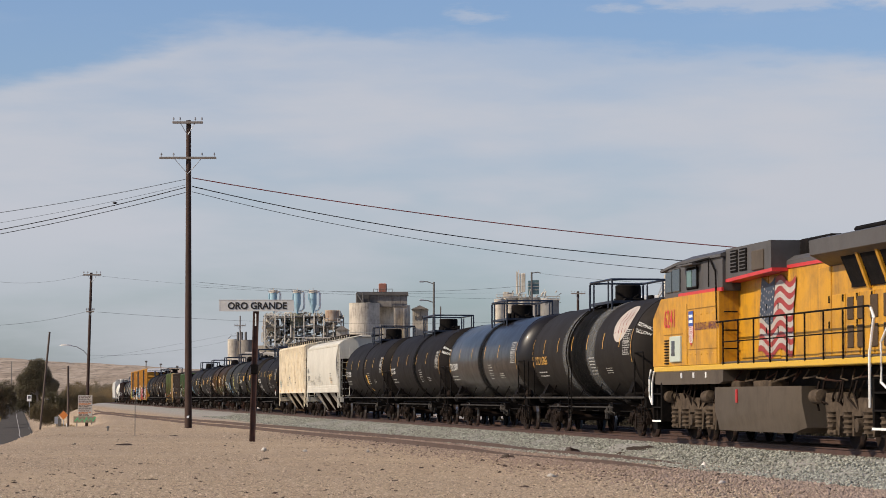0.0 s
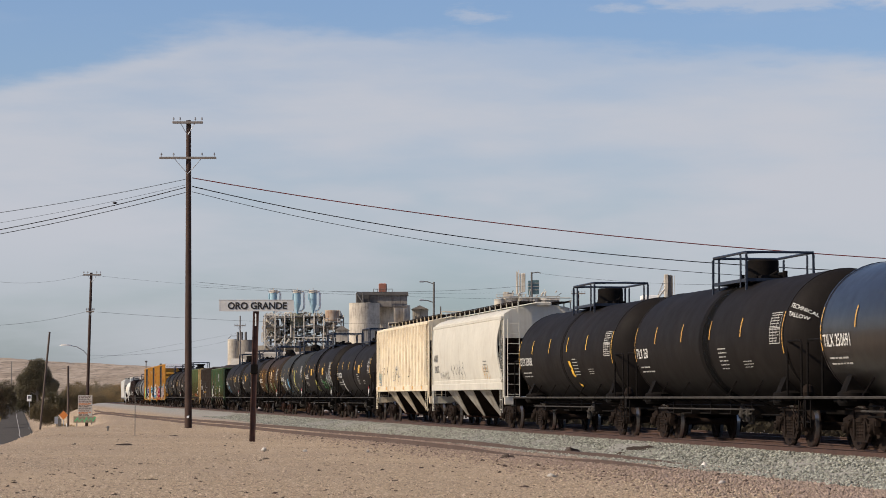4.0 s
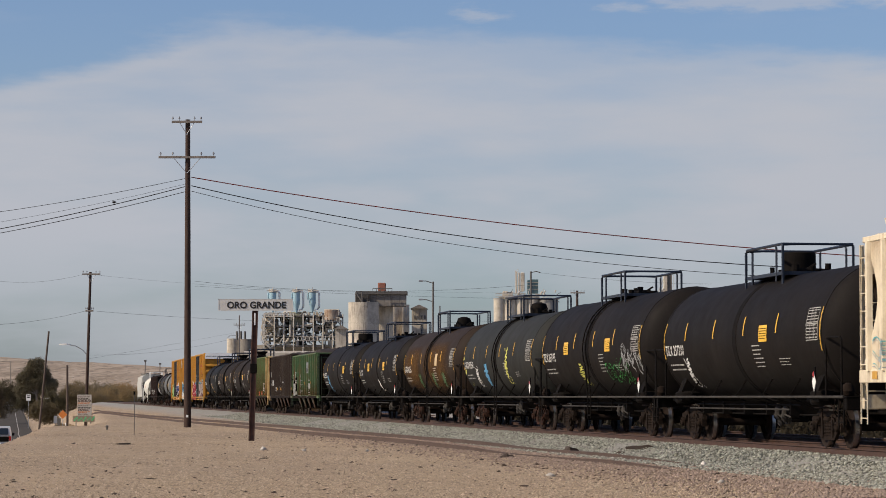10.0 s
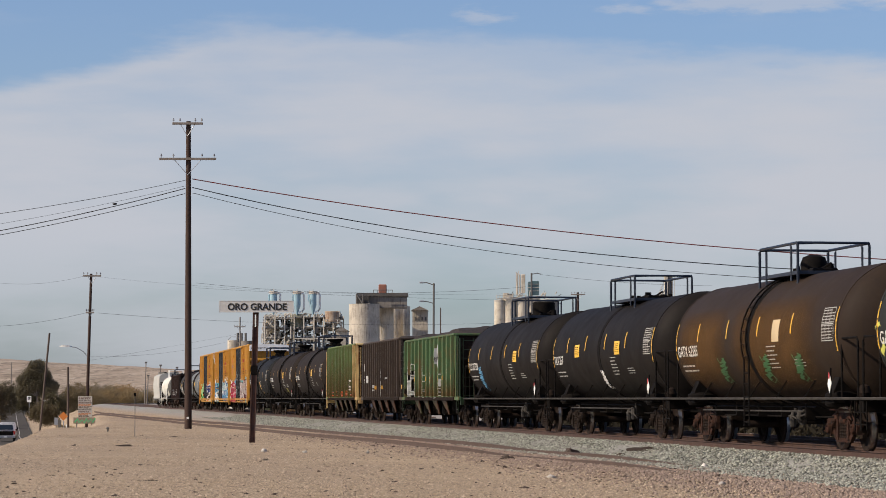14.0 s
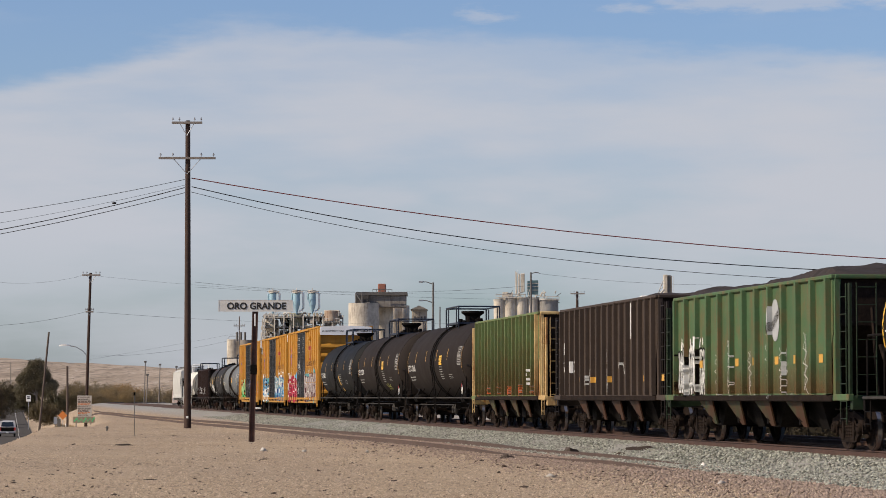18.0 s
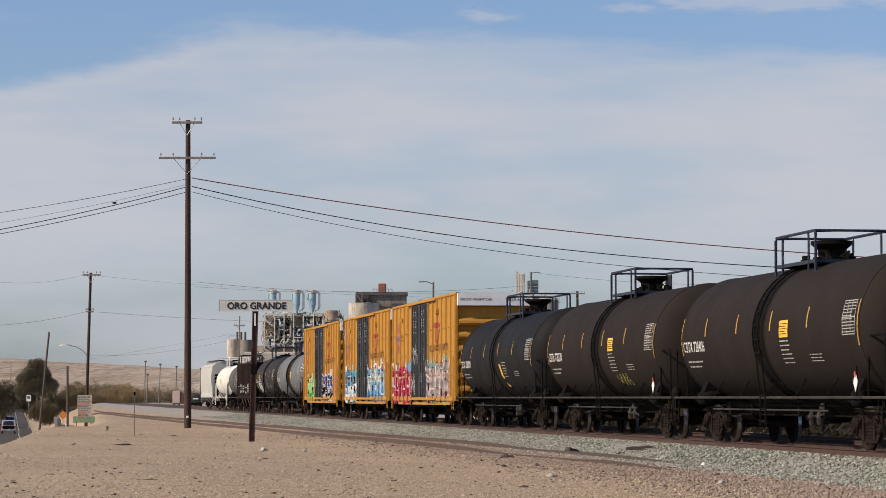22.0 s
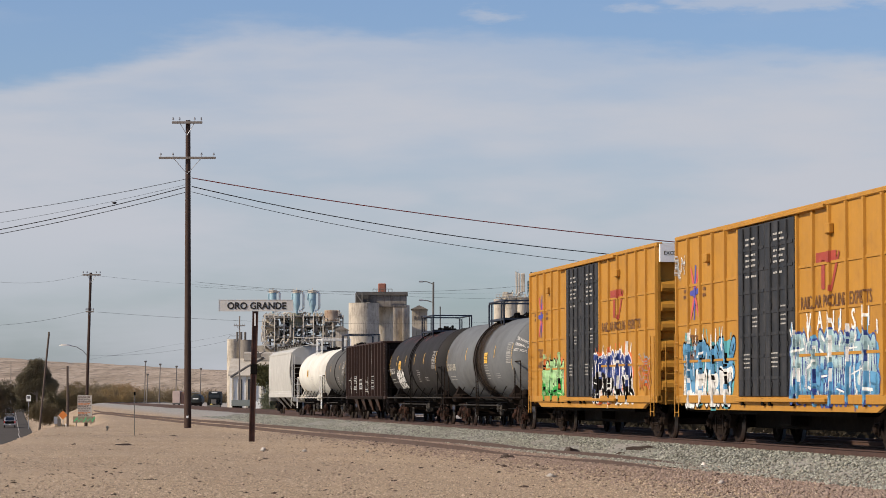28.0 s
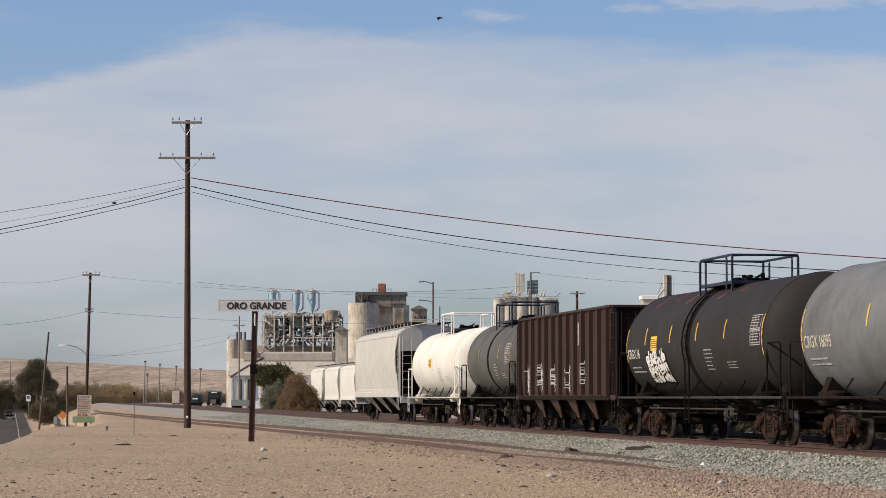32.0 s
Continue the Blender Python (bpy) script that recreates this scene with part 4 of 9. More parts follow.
# ---- hoppers ----
def hopper_bays(car, xs, half_w, y, z0, z1, material, name="hopper_bay", chute=.35):
    """Outlet bays: sloping sheets coloured near-black for their shade, behind a painted outer plate on each side."""
    for x in xs:
        rings = []
        for f, hw, hy in ((0, half_w, y), (1, chute, y * .52)):
            z = z0 + (z1 - z0) * f
            rings.append([(x - hw, -hy, z), (x + hw, -hy, z), (x + hw, hy, z), (x - hw, hy, z)])
        bay = part(name, Mesh().loft(rings), M_GRIME, car)
        for k in (-1, 1):
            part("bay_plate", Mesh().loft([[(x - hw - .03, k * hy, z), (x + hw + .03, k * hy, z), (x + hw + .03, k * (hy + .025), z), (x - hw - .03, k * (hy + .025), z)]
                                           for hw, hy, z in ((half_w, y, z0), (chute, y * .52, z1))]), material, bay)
        part("bay_gate", Mesh().box(x - chute - .10, x + chute + .10, -y * .56, y * .56, z1 - .08, z1 - .005, .02), M_RUST, car)


def hopper_end(car, hl, top, sill_mat, material, y=1.45, rear=None):
    """End platform, ladders and braces of both ends."""
    for s in (-1, 1):
        me = Mesh()
        me.box(min(s * hl, s * (hl - .14)), max(s * hl, s * (hl - .14)), -y, y, .85, 1.15, .02)
        for k in (-1, 1):
            me.box(min(s * (hl - .05), s * (hl - .15)), max(s * (hl - .05), s * (hl - .15)), k * y - .035, k * y + .035, 1.1, top, .01)
            part("end_brace", Mesh().tube([(s * (hl - .1), k * .5, 1.1), (s * (hl - 1.2), k * .5, 2.2)], .05, 6).tube([(s * (hl - .1), k * .9, 1.1), (s * (hl - .5), k * .9, top - .5)], .04, 6), M_GRIME, car)
        part("draft_sill", Mesh().box(min(s * (hl - 2.6), s * (hl - .15)), max(s * (hl - 2.6), s * (hl - .15)), -.28, .28, .74, 1.12, .02), M_GRIME, car)
        part("end_frame", me, rear if rear and s < 0 else sill_mat, car)
        lm = rear if rear and s < 0 else material
        for k in (-1, 1):
            part("side_ladder", ladder(Mesh(), s * (hl - .38), k * (y + .06), .55, top, .42), lm, car)
        part("end_ladder", ladder(Mesh(), s * (hl + .02), -y + .32, 1.1, top, .42, "y"), lm, car)


def covered_hopper(L=17.2, top=4.42, eave=3.98, color=(.62, .58, .47), name="cream_hopper_paint", ribs=0, bulge=.10, label="", waist=.75, bays=3, truck_mat=None, seed=3, sill_z=1.15,
                   walk=True, gr=(.22, .13, .07), gamt=.25, extra=None, wide=1.5, bay_mat=None, cat="hopper car"):
    car = thing("covered_hopper_car", label, cat, "cars of the freight train")
    hl = L / 2
    m = paint(name, color, grime=gr, grime_amount=gamt, streaks=.9, rough=.6, var=.12)
    ins = .35
    rings = []
    lv = [(sill_z, .05), (sill_z + .34, .05)]
    for i in range(0, 9):
        f = i / 8
        lv.append((sill_z + .36 + (eave - sill_z - .36) * f, f))
    for z, f in lv:
        b = bulge * math.sin(math.pi * min(1, max(0, f)))
        xin = waist * math.sin(math.pi * min(1, max(0, f * .95))) ** 1.2
        xe = hl - ins - xin
        yw = wide + b
        rings.append([(-xe, -yw, z), (xe, -yw, z), (xe, yw, z), (-xe, yw, z)])
    for a in (15, 35, 55, 75, 88):
        z = eave + (top - eave) * math.sin(radians(a))
        yw = wide * math.cos(radians(a)) * .97 + .03
        xe = hl - ins
        rings.append([(-xe, -yw, z), (xe, -yw, z), (xe, yw, z), (-xe, yw, z)])
    nside = len(lv)
    body = None
    for k in (-1, 1):
        side = part("side_sheet", Mesh().loft([[(r[0][0], k * (r[1][1] * -1 - .025), r[0][2]), (r[1][0], k * (r[1][1] * -1 - .025), r[0][2]), (r[1][0], k * (r[1][1] * -1 + .025), r[0][2]), (r[0][0], k * (r[1][1] * -1 + .025), r[0][2])] for r in rings[:nside]]), m, car)
        body = body or side
    part("roof", Mesh().loft([[(-hl + ins, -wide, eave - .06), (hl - ins, -wide, eave - .06), (hl - ins, wide, eave - .06), (-hl + ins, wide, eave - .06)]] + rings[nside:]), m, car)
    # the slope sheets seen at the ends, their shade put into a near-black brown
    for s in (-1, 1):
        dep = min(2.4, L * .2)
        part("slope_sheet", Mesh().prism([(s * (hl - ins - .05), eave - .70), (s * (hl - ins - dep), sill_z), (s * (hl - ins - dep - .1), sill_z), (s * (hl - ins - .18), eave - .70)], "y", -wide + .03, wide - .03), M_GRIME, car)
        part("end_sheet", Mesh().prism([(-wide, eave - .75), (wide, eave - .75), (wide * .98, eave), (wide * .8, eave + (top - eave) * .62), (0, top - .01), (-wide * .8, eave + (top - eave) * .62), (-wide * .98, eave)], "x", s * (hl - ins) - .03, s * (hl - ins) + .03), m, car)
    hopper_end(car, hl, eave - .1, m, m, wide - .02)
    # side sill and eave rails
    for k in (-1, 1):
        part("side_sill", Mesh().box(-hl + .1, hl - .1, k * wide - .06, k * wide + .06, sill_z - .04, sill_z + .22, .015), m, car)
        part("eave_rail", Mesh().box(-hl + ins, hl - ins, k * wide - .05, k * wide + .05, eave - .07, eave + .05, .015), m, car)
    if ribs:
        rib = shared(("rib", L, ribs, name), lambda: Mesh().prism([(-.10, -.0), (-.06, -.10), (.06, -.10), (.10, 0)], "z", sill_z + .2, eave - .05))
        # rust-dark strip on each rib's shadow side: painted shadow and dirt line in one
        edge_shade = shared(("edge_shade", L, ribs), lambda: Mesh().box(-.15, -.10, -.035, 0, sill_z + .25, eave - .08))
        for i in range(ribs):
            x = -hl + .75 + (L - 1.5) * i / (ribs - 1)
            for k, a in ((-1, 0), (1, 180)):
                part("rib", rib, m, body, m=pose(x, k * wide, 0, 0, 0, a))
                part("rib_seam", edge_shade, M_RUST, body, m=pose(x, k * wide, 0, 0, 0, a))
    # roof walk, its posts and the hatches
    if walk:
        zw = top + .12
        part("roof_walk", Mesh().box(-hl + .1, hl - .1, -.95, -.35, zw - .03, zw).box(-hl + .1, hl - .1, .35, .95, zw - .03, zw), M_GRIME, car)
        n = 14
        post = shared(("walk_post", name), lambda: Mesh().box(-.02, .02, -.02, .02, -.40, .02))
        for i in range(n + 1):
            x = -hl + .2 + (L - .4) * i / n
            for y in (-.95, .95):
                part("walk_post", post, m, car, m=pose(x, y, zw))
        for y in (-.95, .95):
            part("walk_edge", Mesh().tube([(-hl + .1, y, zw + .02), (hl - .1, y, zw + .02)], .02, 5), M_GRIME, car)
        for s in (-1, 1):
            part("walk_end_rail", Mesh().tube([(s * (hl - .1), -.95, zw), (s * (hl + .02), -.95, zw + .12), (s * (hl + .02), .95, zw + .12), (s * (hl - .1), .95, zw)], .02, 5), m, car)
        for i in range(4):
            x = -hl + L * (i + .5) / 4
            part("roof_hatch", Mesh().box(x - L / 9, x + L / 9, -.28, .28, top - .04, top + .10, .03), m, car)
    # bay plates: body colour darkened for the shade below the car, plus brown grime
    bm = bay_mat or paint(name + "_shaded_bays", tuple(c * .68 for c in color), grime=(.10, .06, .035), grime_amount=.5, streaks=.9)
    span = L - 5.6
    xs = [-span / 2 + span * (i + .5) / bays for i in range(bays)]
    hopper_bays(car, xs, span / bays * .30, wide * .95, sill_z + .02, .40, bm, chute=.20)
    # black block added behind the bays to stand for the shade between them
    part("inner_slope", Mesh().loft([[(-span / 2 - 1.0, -.75, sill_z), (span / 2 + 1.0, -.75, sill_z), (span / 2 + 1.0, .75, sill_z), (-span / 2 - 1.0, .75, sill_z)], [(-span / 2, -.4, .62), (span / 2, -.4, .62), (span / 2, .4, .62), (-span / 2, .4, .62)]]), M_BLACK, car)
    for s in (-1, 1):
        add_truck(car, s * (hl - 1.75), truck_mat or M_GRIME)
    add_couplers(car, hl + .1)
    part("brake_pipe", Mesh().tube([(-hl + 2.5, -.3, .70), (hl - 2.5, -.3, .70)], .025, 5).lathe([(.02, -.5), (.16, -.45), (.16, .45), (.02, .5)], (-hl + 1.2, .6, 1.35), "x", 12), M_BLACK, car)
    if ribs:
        surf = Ribbed(wide + .026, [(-hl + .75 + (L - 1.5) * i / (ribs - 1) - .062, -hl + .75 + (L - 1.5) * i / (ribs - 1) + .062, wide + .101) for i in range(ribs)])
    else:
        def surf(x, z, lift):
            f = max(0, min(1, (z - sill_z - .36) / (eave - sill_z - .36)))
            return x, -(wide + bulge * math.sin(math.pi * f) + .026 + lift), z
    if extra:
        extra(car, body, surf, hl)
    TRAIN.append([car, L])
    return car


def open_hopper(L=15.4, top=3.95, color=(.045, .13, .035), name="green_hopper_paint", ribs=13, end_color=None, label="", load=True, truck_mat=None, seed=4, sill_z=1.1, gr=(.16, .07, .03), gamt=.35, extra=None, bays=4, heap=.25, over=1.0, rib_w=.07):
    car = thing("open_hopper_car", label, "hopper car", "cars of the freight train")
    hl = L / 2
    y = 1.52
    m = paint(name, color, grime=gr, grime_amount=gamt, streaks=.8, rough=.65, var=.25)
    em = paint(name + "_ends", end_color, grime=(.22, .09, .03), grime_amount=.5, streaks=.9) if end_color else m
    sides = []
    for k in (-1, 1):
        poly = [(-hl + .15, top), (hl - .15, top), (hl - .15, sill_z + 1.35), (hl - .75, sill_z), (-hl + .75, sill_z), (-hl + .15, sill_z + 1.35)]
        sides.append(part("side_sheet", Mesh().prism(poly, "y", k * y - .03, k * y + .03), m, car))
        part("top_rail", Mesh().box(-hl + .08, hl - .08, k * y - .09, k * y + .13, top - .02, top + .07, .02), m, car)
        part("side_sill", Mesh().box(-hl + .1, hl - .1, k * y - .10, k * y + .05, sill_z - .08, sill_z + .06, .02), M_GRIME, car)
    rib, rib_e = (shared(("hrib", kk, L, rib_w), lambda: Mesh().prism([(-rib_w * 1.2, 0), (-rib_w, -.12), (rib_w, -.12), (rib_w * 1.2, 0)], "z", sill_z + .08, top)) for kk in (name, name + "_ends"))
    # thin black strip on the side where a rib's shadow would fall
    line = shared(("rib_line", name, L), lambda: Mesh().box(-rib_w * 1.2 - .055, -rib_w * 1.2, -.012, 0, sill_z + .10, top - .03))
    for i in range(ribs):
        x = -hl + .35 + (L - .7) * i / (ribs - 1)
        for k, a, sd in ((-1, 0, 0), (1, 180, 1)):
            part("rib", rib_e if i == ribs - 1 else rib, em if i == ribs - 1 else m, sides[sd], m=pose(x, k * (y + .028), 0, 0, 0, a))
            if i:
                part("rib_seam", line, M_BLACK, sides[sd], m=pose(x, k * (y + .028), 0, 0, 0, a))
    for s in (-1, 1):
        # end slope in near-black brown, standing for both its shade and grime
        part("end_sheet", Mesh().prism([(s * (hl - .15), top), (s * (hl - .15), top - 1.0), (s * (hl - 2.6), sill_z), (s * (hl - 2.75), sill_z), (s * (hl - .3), top - 1.0), (s * (hl - .3), top)], "y", -y + .03, y - .03), M_GRIME, car)
        part("end_rail", Mesh().box(min(s * (hl - .05), s * (hl - .28)), max(s * (hl - .05), s * (hl - .28)), -y, y, top - .02, top + .07, .02), em, car)
        for k in (-1, 1):
            part("corner_post", Mesh().box(min(s * (hl - .08), s * (hl - .24)), max(s * (hl - .08), s * (hl - .24)), k * (y - .06) - .07, k * (y - .06) + .07, sill_z, top, .01), em, car)
    # ends without their own colour: body paint darkened to carry the shade there
    dim = em if end_color else paint(name + "_shaded", tuple(c * .30 for c in color), grime=(.012, .009, .008), grime_amount=.5)
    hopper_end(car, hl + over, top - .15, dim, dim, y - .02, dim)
    for s in (-1, 1):
        for k in (-1, 1):
            part("side_step_rail", Mesh().box(min(s * (hl - .1), s * (hl + over)), max(s * (hl - .1), s * (hl + over)), k * y - .06, k * y + .06, sill_z - .06, sill_z + .08, .01), m if s < 0 else em, car)
    if load:
        n, w = 90, 12
        vs = []
        for i in range(n + 1):
            for j in range(w + 1):
                u, v = i / n, j / w
                x, yy = -hl + .32 + (L - .64) * u, (-y + .05) + (2 * y - .1) * v
                e = min(1, 16 * min(u, 1 - u)) * math.sin(math.pi * v) ** .3
                vs.append((x, yy, top + .02 + e * heap * (1 + .30 * math.sin(x * .45 + seed + 1.6)) + .16 * e * noise.noise((x * .9, yy * 1.2, seed)) + .05 * noise.noise((x * 4.1, yy * 4.1, seed))))
        fs = [(i * (w + 1) + j, (i + 1) * (w + 1) + j, (i + 1) * (w + 1) + j + 1, i * (w + 1) + j + 1) for i in range(n) for j in range(w)]
        me = Mesh()
        me.v, me.f = vs, fs
        part("load", me.done("load", fix=False), mat("dark_ore_load", (.03, .021, .017), .95, var=.5, scale=4, bump=.8, fine=12), car, "heaped dark brown bulk load")
    span = L - 3.8
    for i in range(bays):
        xc = -span / 2 + span * (i + .5) / bays
        hw = span / bays * .5
        s = -1 if i % 2 == 0 else 1
        me = Mesh().loft([[(xc - hw, -1.3, sill_z), (xc + hw, -1.3, sill_z), (xc + hw, 1.3, sill_z), (xc - hw, 1.3, sill_z)],
                          [(xc + s * hw * .5 - .3, -1.0, .42), (xc + s * hw * .5 + .3, -1.0, .42), (xc + s * hw * .5 + .3, 1.0, .42), (xc + s * hw * .5 - .3, 1.0, .42)]])
        # black bay body gives the dark of the shaded gaps between plates
        part("hopper_bay", me, M_BLACK, car)
        for k in (-1, 1):
            plate = Mesh().loft([[(xc - hw * .60, k * 1.49, sill_z - .08), (xc + hw * .35, k * 1.49, sill_z - .08), (xc + hw * .35, k * 1.45, sill_z - .08), (xc - hw * .60, k * 1.45, sill_z - .08)],
                                 [(xc + hw * .16, k * 1.36, .46), (xc + hw * .35, k * 1.36, .46), (xc + hw * .35, k * 1.32, .46), (xc + hw * .16, k * 1.32, .46)]])
            # plate paint: body colour darkened for the shade under the sill, with rust
            part("bay_plate", plate, paint(name + "_shaded_bays", tuple(c * .45 for c in color), grime=(.055, .024, .012), grime_amount=.8, streaks=.9), car)
        part("door_gear", Mesh().tube([(xc - .4, -1.35, .9), (xc, -1.38, .62), (xc + .45, -1.3, .5)], .04, 6).box(xc - .06, xc + .06, -1.4, -1.2, .5, 1.05, .01), M_BLACK, car)
    part("centre_sill", Mesh().box(-hl - over + .2, hl + over - .2, -.25, .25, .72, 1.02, .02), M_BLACK, car)
    for s in (-1, 1):
        add_truck(car, s * (hl + over - 1.75), truck_mat or M_GRIME)
    add_couplers(car, hl + over + .1)
    surf = Ribbed(y + .031, [(-hl + .35 + (L - .7) * i / (ribs - 1) - rib_w, -hl + .35 + (L - .7) * i / (ribs - 1) + rib_w, y + .149) for i in range(ribs)])
    if extra:
        extra(car, sides[0], surf, hl)
    TRAIN.append([car, L])
    return car


# ---- boxcars ----
def boxcar(L=18.9, label="", seed=5, number="", extra=None):
    car = thing("boxcar", label, "boxcar", "cars of the freight train")
    hl, y, z0, top = L / 2, 1.50, 1.02, 5.20
    m = paint("yellow_boxcar_paint", (.42, .205, .030), grime=(.19, .09, .03), grime_amount=.26, streaks=.45, rough=.6, var=.12)
    md = paint("black_door_paint", (.022, .024, .027), grime=(.10, .09, .08), grime_amount=.25, rough=.5)
    mw = paint("white_end_paint", (.92, .91, .88), grime=(.5, .48, .44), grime_amount=.08)
    sides = []
    dl, dr = -hl + L * .345, -hl + L * .60        # door opening
    for k in (-1, 1):
        poly = [(-hl + .05, top), (hl - .05, top), (hl - .05, z0), (hl - 1.1, z0), (hl - 1.9, z0 - .22), (-hl + 1.9, z0 - .22), (-hl + 1.1, z0), (-hl + .05, z0)]
        sides.append(part("side_wall", Mesh().prism(poly, "y", k * y - .04, k * y + .04), m, car))
        part("roof_rail", Mesh().box(-hl + .02, hl - .02, k * y - .09, k * y + .09, top - .04, top + .07, .02), m, car)
        part("side_sill", Mesh().box(-hl + .05, hl - .05, k * y - .085, k * y + .085, z0 - .06, z0 + .14, .015), m, car)
    post = shared("box_post", lambda: Mesh().prism([(-.075, 0), (-.06, -.065), (.06, -.065), (.075, 0)], "z", z0 + .13, top - .04))
    # rust-brown strip beside each post, a painted shadow edge with dirt in it
    edge_shade = shared("box_post_shade", lambda: Mesh().box(-.105, -.075, -.010, 0, z0 + .14, top - .05))
    xs = [-hl + .14] + [-hl + .14 + (dl + hl - .25) * i / 5 for i in range(1, 6)] + [dr + .12 + (hl - dr - .26) * i / 6 for i in range(0, 7)]
    for x in xs:
        for k, a, sd in ((-1, 0, 0), (1, 180, 1)):
            part("side_post", post, m, sides[sd], m=pose(x, k * (y + .038), 0, 0, 0, a))
            part("post_seam", edge_shade, M_RUST, sides[sd], m=pose(x, k * (y + .038), 0, 0, 0, a))
    for z in (2.02, 2.98, 3.95):
        for xa, xb in ((-hl + .06, dl), (dr, hl - .06)):
            for k, sd in ((-1, 0), (1, 1)):
                part("panel_seam", Mesh().box(xa, xb, min(k * (y + .03), k * (y + .062)), max(k * (y + .03), k * (y + .062)), z - .03, z + .03), m, sides[sd])
    for k in (-1, 1):
        for i in range(2):
            xa = dl + (dr - dl) * i / 2
            xb = xa + (dr - dl) / 2
            ya, yb = min(k * (y + .02), k * (y + .11)), max(k * (y + .02), k * (y + .11))
            door = part("door", Mesh().box(xa + .02, xb - .02, ya, yb, z0 + .10, top - .10, .015), md, car, "black plug door with locking rods")
            yo = k * (y + .13)
            for u in (.22, .5, .78):
                rod = Mesh()
                xx = xa + (xb - xa) * u
                rod.tube([(xx, yo, z0 + .12), (xx, yo, top - .14)], .028, 6)
                for z in (1.4, 2.3, 3.2, 4.2, 4.7):
                    rod.box(xx - .07, xx + .07, min(yo, yo - k * .04), max(yo, yo - k * .04), z - .05, z + .05)
                part("locking_rod", rod, md, door)
            for z in (1.55, 2.05, 2.55, 3.05, 3.55, 4.05, 4.55):
                rb = Mesh().box(xa + .08, xb - .08, min(k * (y + .10), k * (y + .125)), max(k * (y + .10), k * (y + .125)), z - .035, z + .035)
                part("door_rib", rb, md, door)
            part("roller", Mesh().cyl((xa + .3, k * (y + .06) - .06, z0 - .02), .09, .12, "y", 10).cyl((xb - .3, k * (y + .06) - .06, z0 - .02), .09, .12, "y", 10), M_BLACK, door)
            if k == -1:
                s2 = flat_side(-y - .11)
                decal("door_lettering", bars(.95, 1.0, 8, seed + i, .55), s2, xa + .75, 3.85, M_DIM, door)
                decal("door_lettering", bars(.55, .5, 5, seed + i + 4, .5), s2, xa + 1.35, 2.7, M_DIM, door)
                decal("door_lettering", bars(.7, .4, 4, seed + i + 8, .5), s2, xa + .5, 1.75, M_DIM, door)
        part("door_track", Mesh().box(dl - 1.2, dr + 2.4, min(k * (y + .02), k * (y + .16)), max(k * (y + .02), k * (y + .16)), top - .08, top + .0, .01), m, car)
        part("door_track", Mesh().box(dl - .1, dr + 2.4, min(k * (y + .02), k * (y + .16)), max(k * (y + .02), k * (y + .16)), z0 - .02, z0 + .06, .01), m, car)
    # ends: big horizontal corrugations, white panel on top
    for s in (-1, 1):
        e = Mesh().box(min(s * (hl - .16), s * (hl - .22)), max(s * (hl - .16), s * (hl - .22)), -y + .04, y - .04, z0 - .1, top - .02)
        end = part("end_wall", e, m, car)
        for i in range(6):
            z = z0 + .25 + i * .53
            part("end_corrugation", Mesh().prism([(s * (hl - .17), z), (s * (hl + .02), z + .04), (s * (hl + .06), z + .12), (s * (hl + .03), z + .22), (s * (hl - .17), z + .36)], "y", -y + .06, y - .06), m, end)
        pan = part("end_panel", Mesh().prism([(-y, top - .46), (y, top - .46), (y, top + .02), (0, top + .09), (-y, top + .02)], "x", min(s * (hl - .08), s * (hl + .085)), max(s * (hl - .08), s * (hl + .085))), mw, car, "white excess height panel")
        if s == 1:
            for txt, yy, sz in (("EXCESS HEIGHT CAR", -1.40, .135), (number, .40, .165)):
                vs, fs = text_mesh(txt, sz)
                part("lettering", Mesh().add([(hl + .092, yy + v[0], top - .22 + v[2]) for v in vs], fs).done("lettering", smooth=0, fix=False), M_BLACK, pan)
        for k in (-1, 1):
            part("side_ladder", ladder(Mesh(), s * (hl - .35), k * (y + .13), .6, 2.75, .42), m, car)
            part("end_ladder", ladder(Mesh(), s * (hl + .12), k * (y - .35), .9, 2.6, .42, "y"), m, car)
        part("end_platform", Mesh().box(min(s * (hl - .1), s * (hl + .32)), max(s * (hl - .1), s * (hl + .32)), -.9, .9, 1.12, 1.16), M_GRIME, car)
        add_truck(car, s * (hl - 2.5), M_GRIME)
    # roof
    part("roof", Mesh().prism([(-y - .04, top), (-y - .04, top + .04), (0, top + .08), (y + .04, top + .04), (y + .04, top)], "x", -hl + .04, hl - .04), paint("galvanised_roof", (.45, .43, .38), rough=.5), car)
    # the last box is an added black block that keeps the space below dark
    part("underframe", Mesh().box(-hl - .5, hl + .5, -.3, .3, .72, 1.0, .02).box(-hl + 4, hl - 4, -1.3, 1.3, .70, .98).box(-2, -.9, -.9, -.3, .45, .8, .03).box(-hl + 3.9, hl - 3.9, -.5, .5, .36, .74, .03), M_BLACK, car)
    add_couplers(car, hl + .75)
    surf = flat_side(-y - .045)
    surf2 = Ribbed(y + .042, [(x - .062, x + .062, y + .105) for x in xs] + [(dl + .02, dr - .02, y + .128)])
    red = mat("faded_red_lettering", (.33, .05, .03), .6, var=.3, scale=4, bump=0)
    brown = mat("brown_lettering", (.16, .07, .025), .6, var=.3, scale=4, bump=0)
    # red emblem (bars), slogan and the crossed mark
    xs0 = dr + .9
    decal("emblem", sheet(1.5, .24), surf2, xs0 + .6, 3.95, red, sides[0])
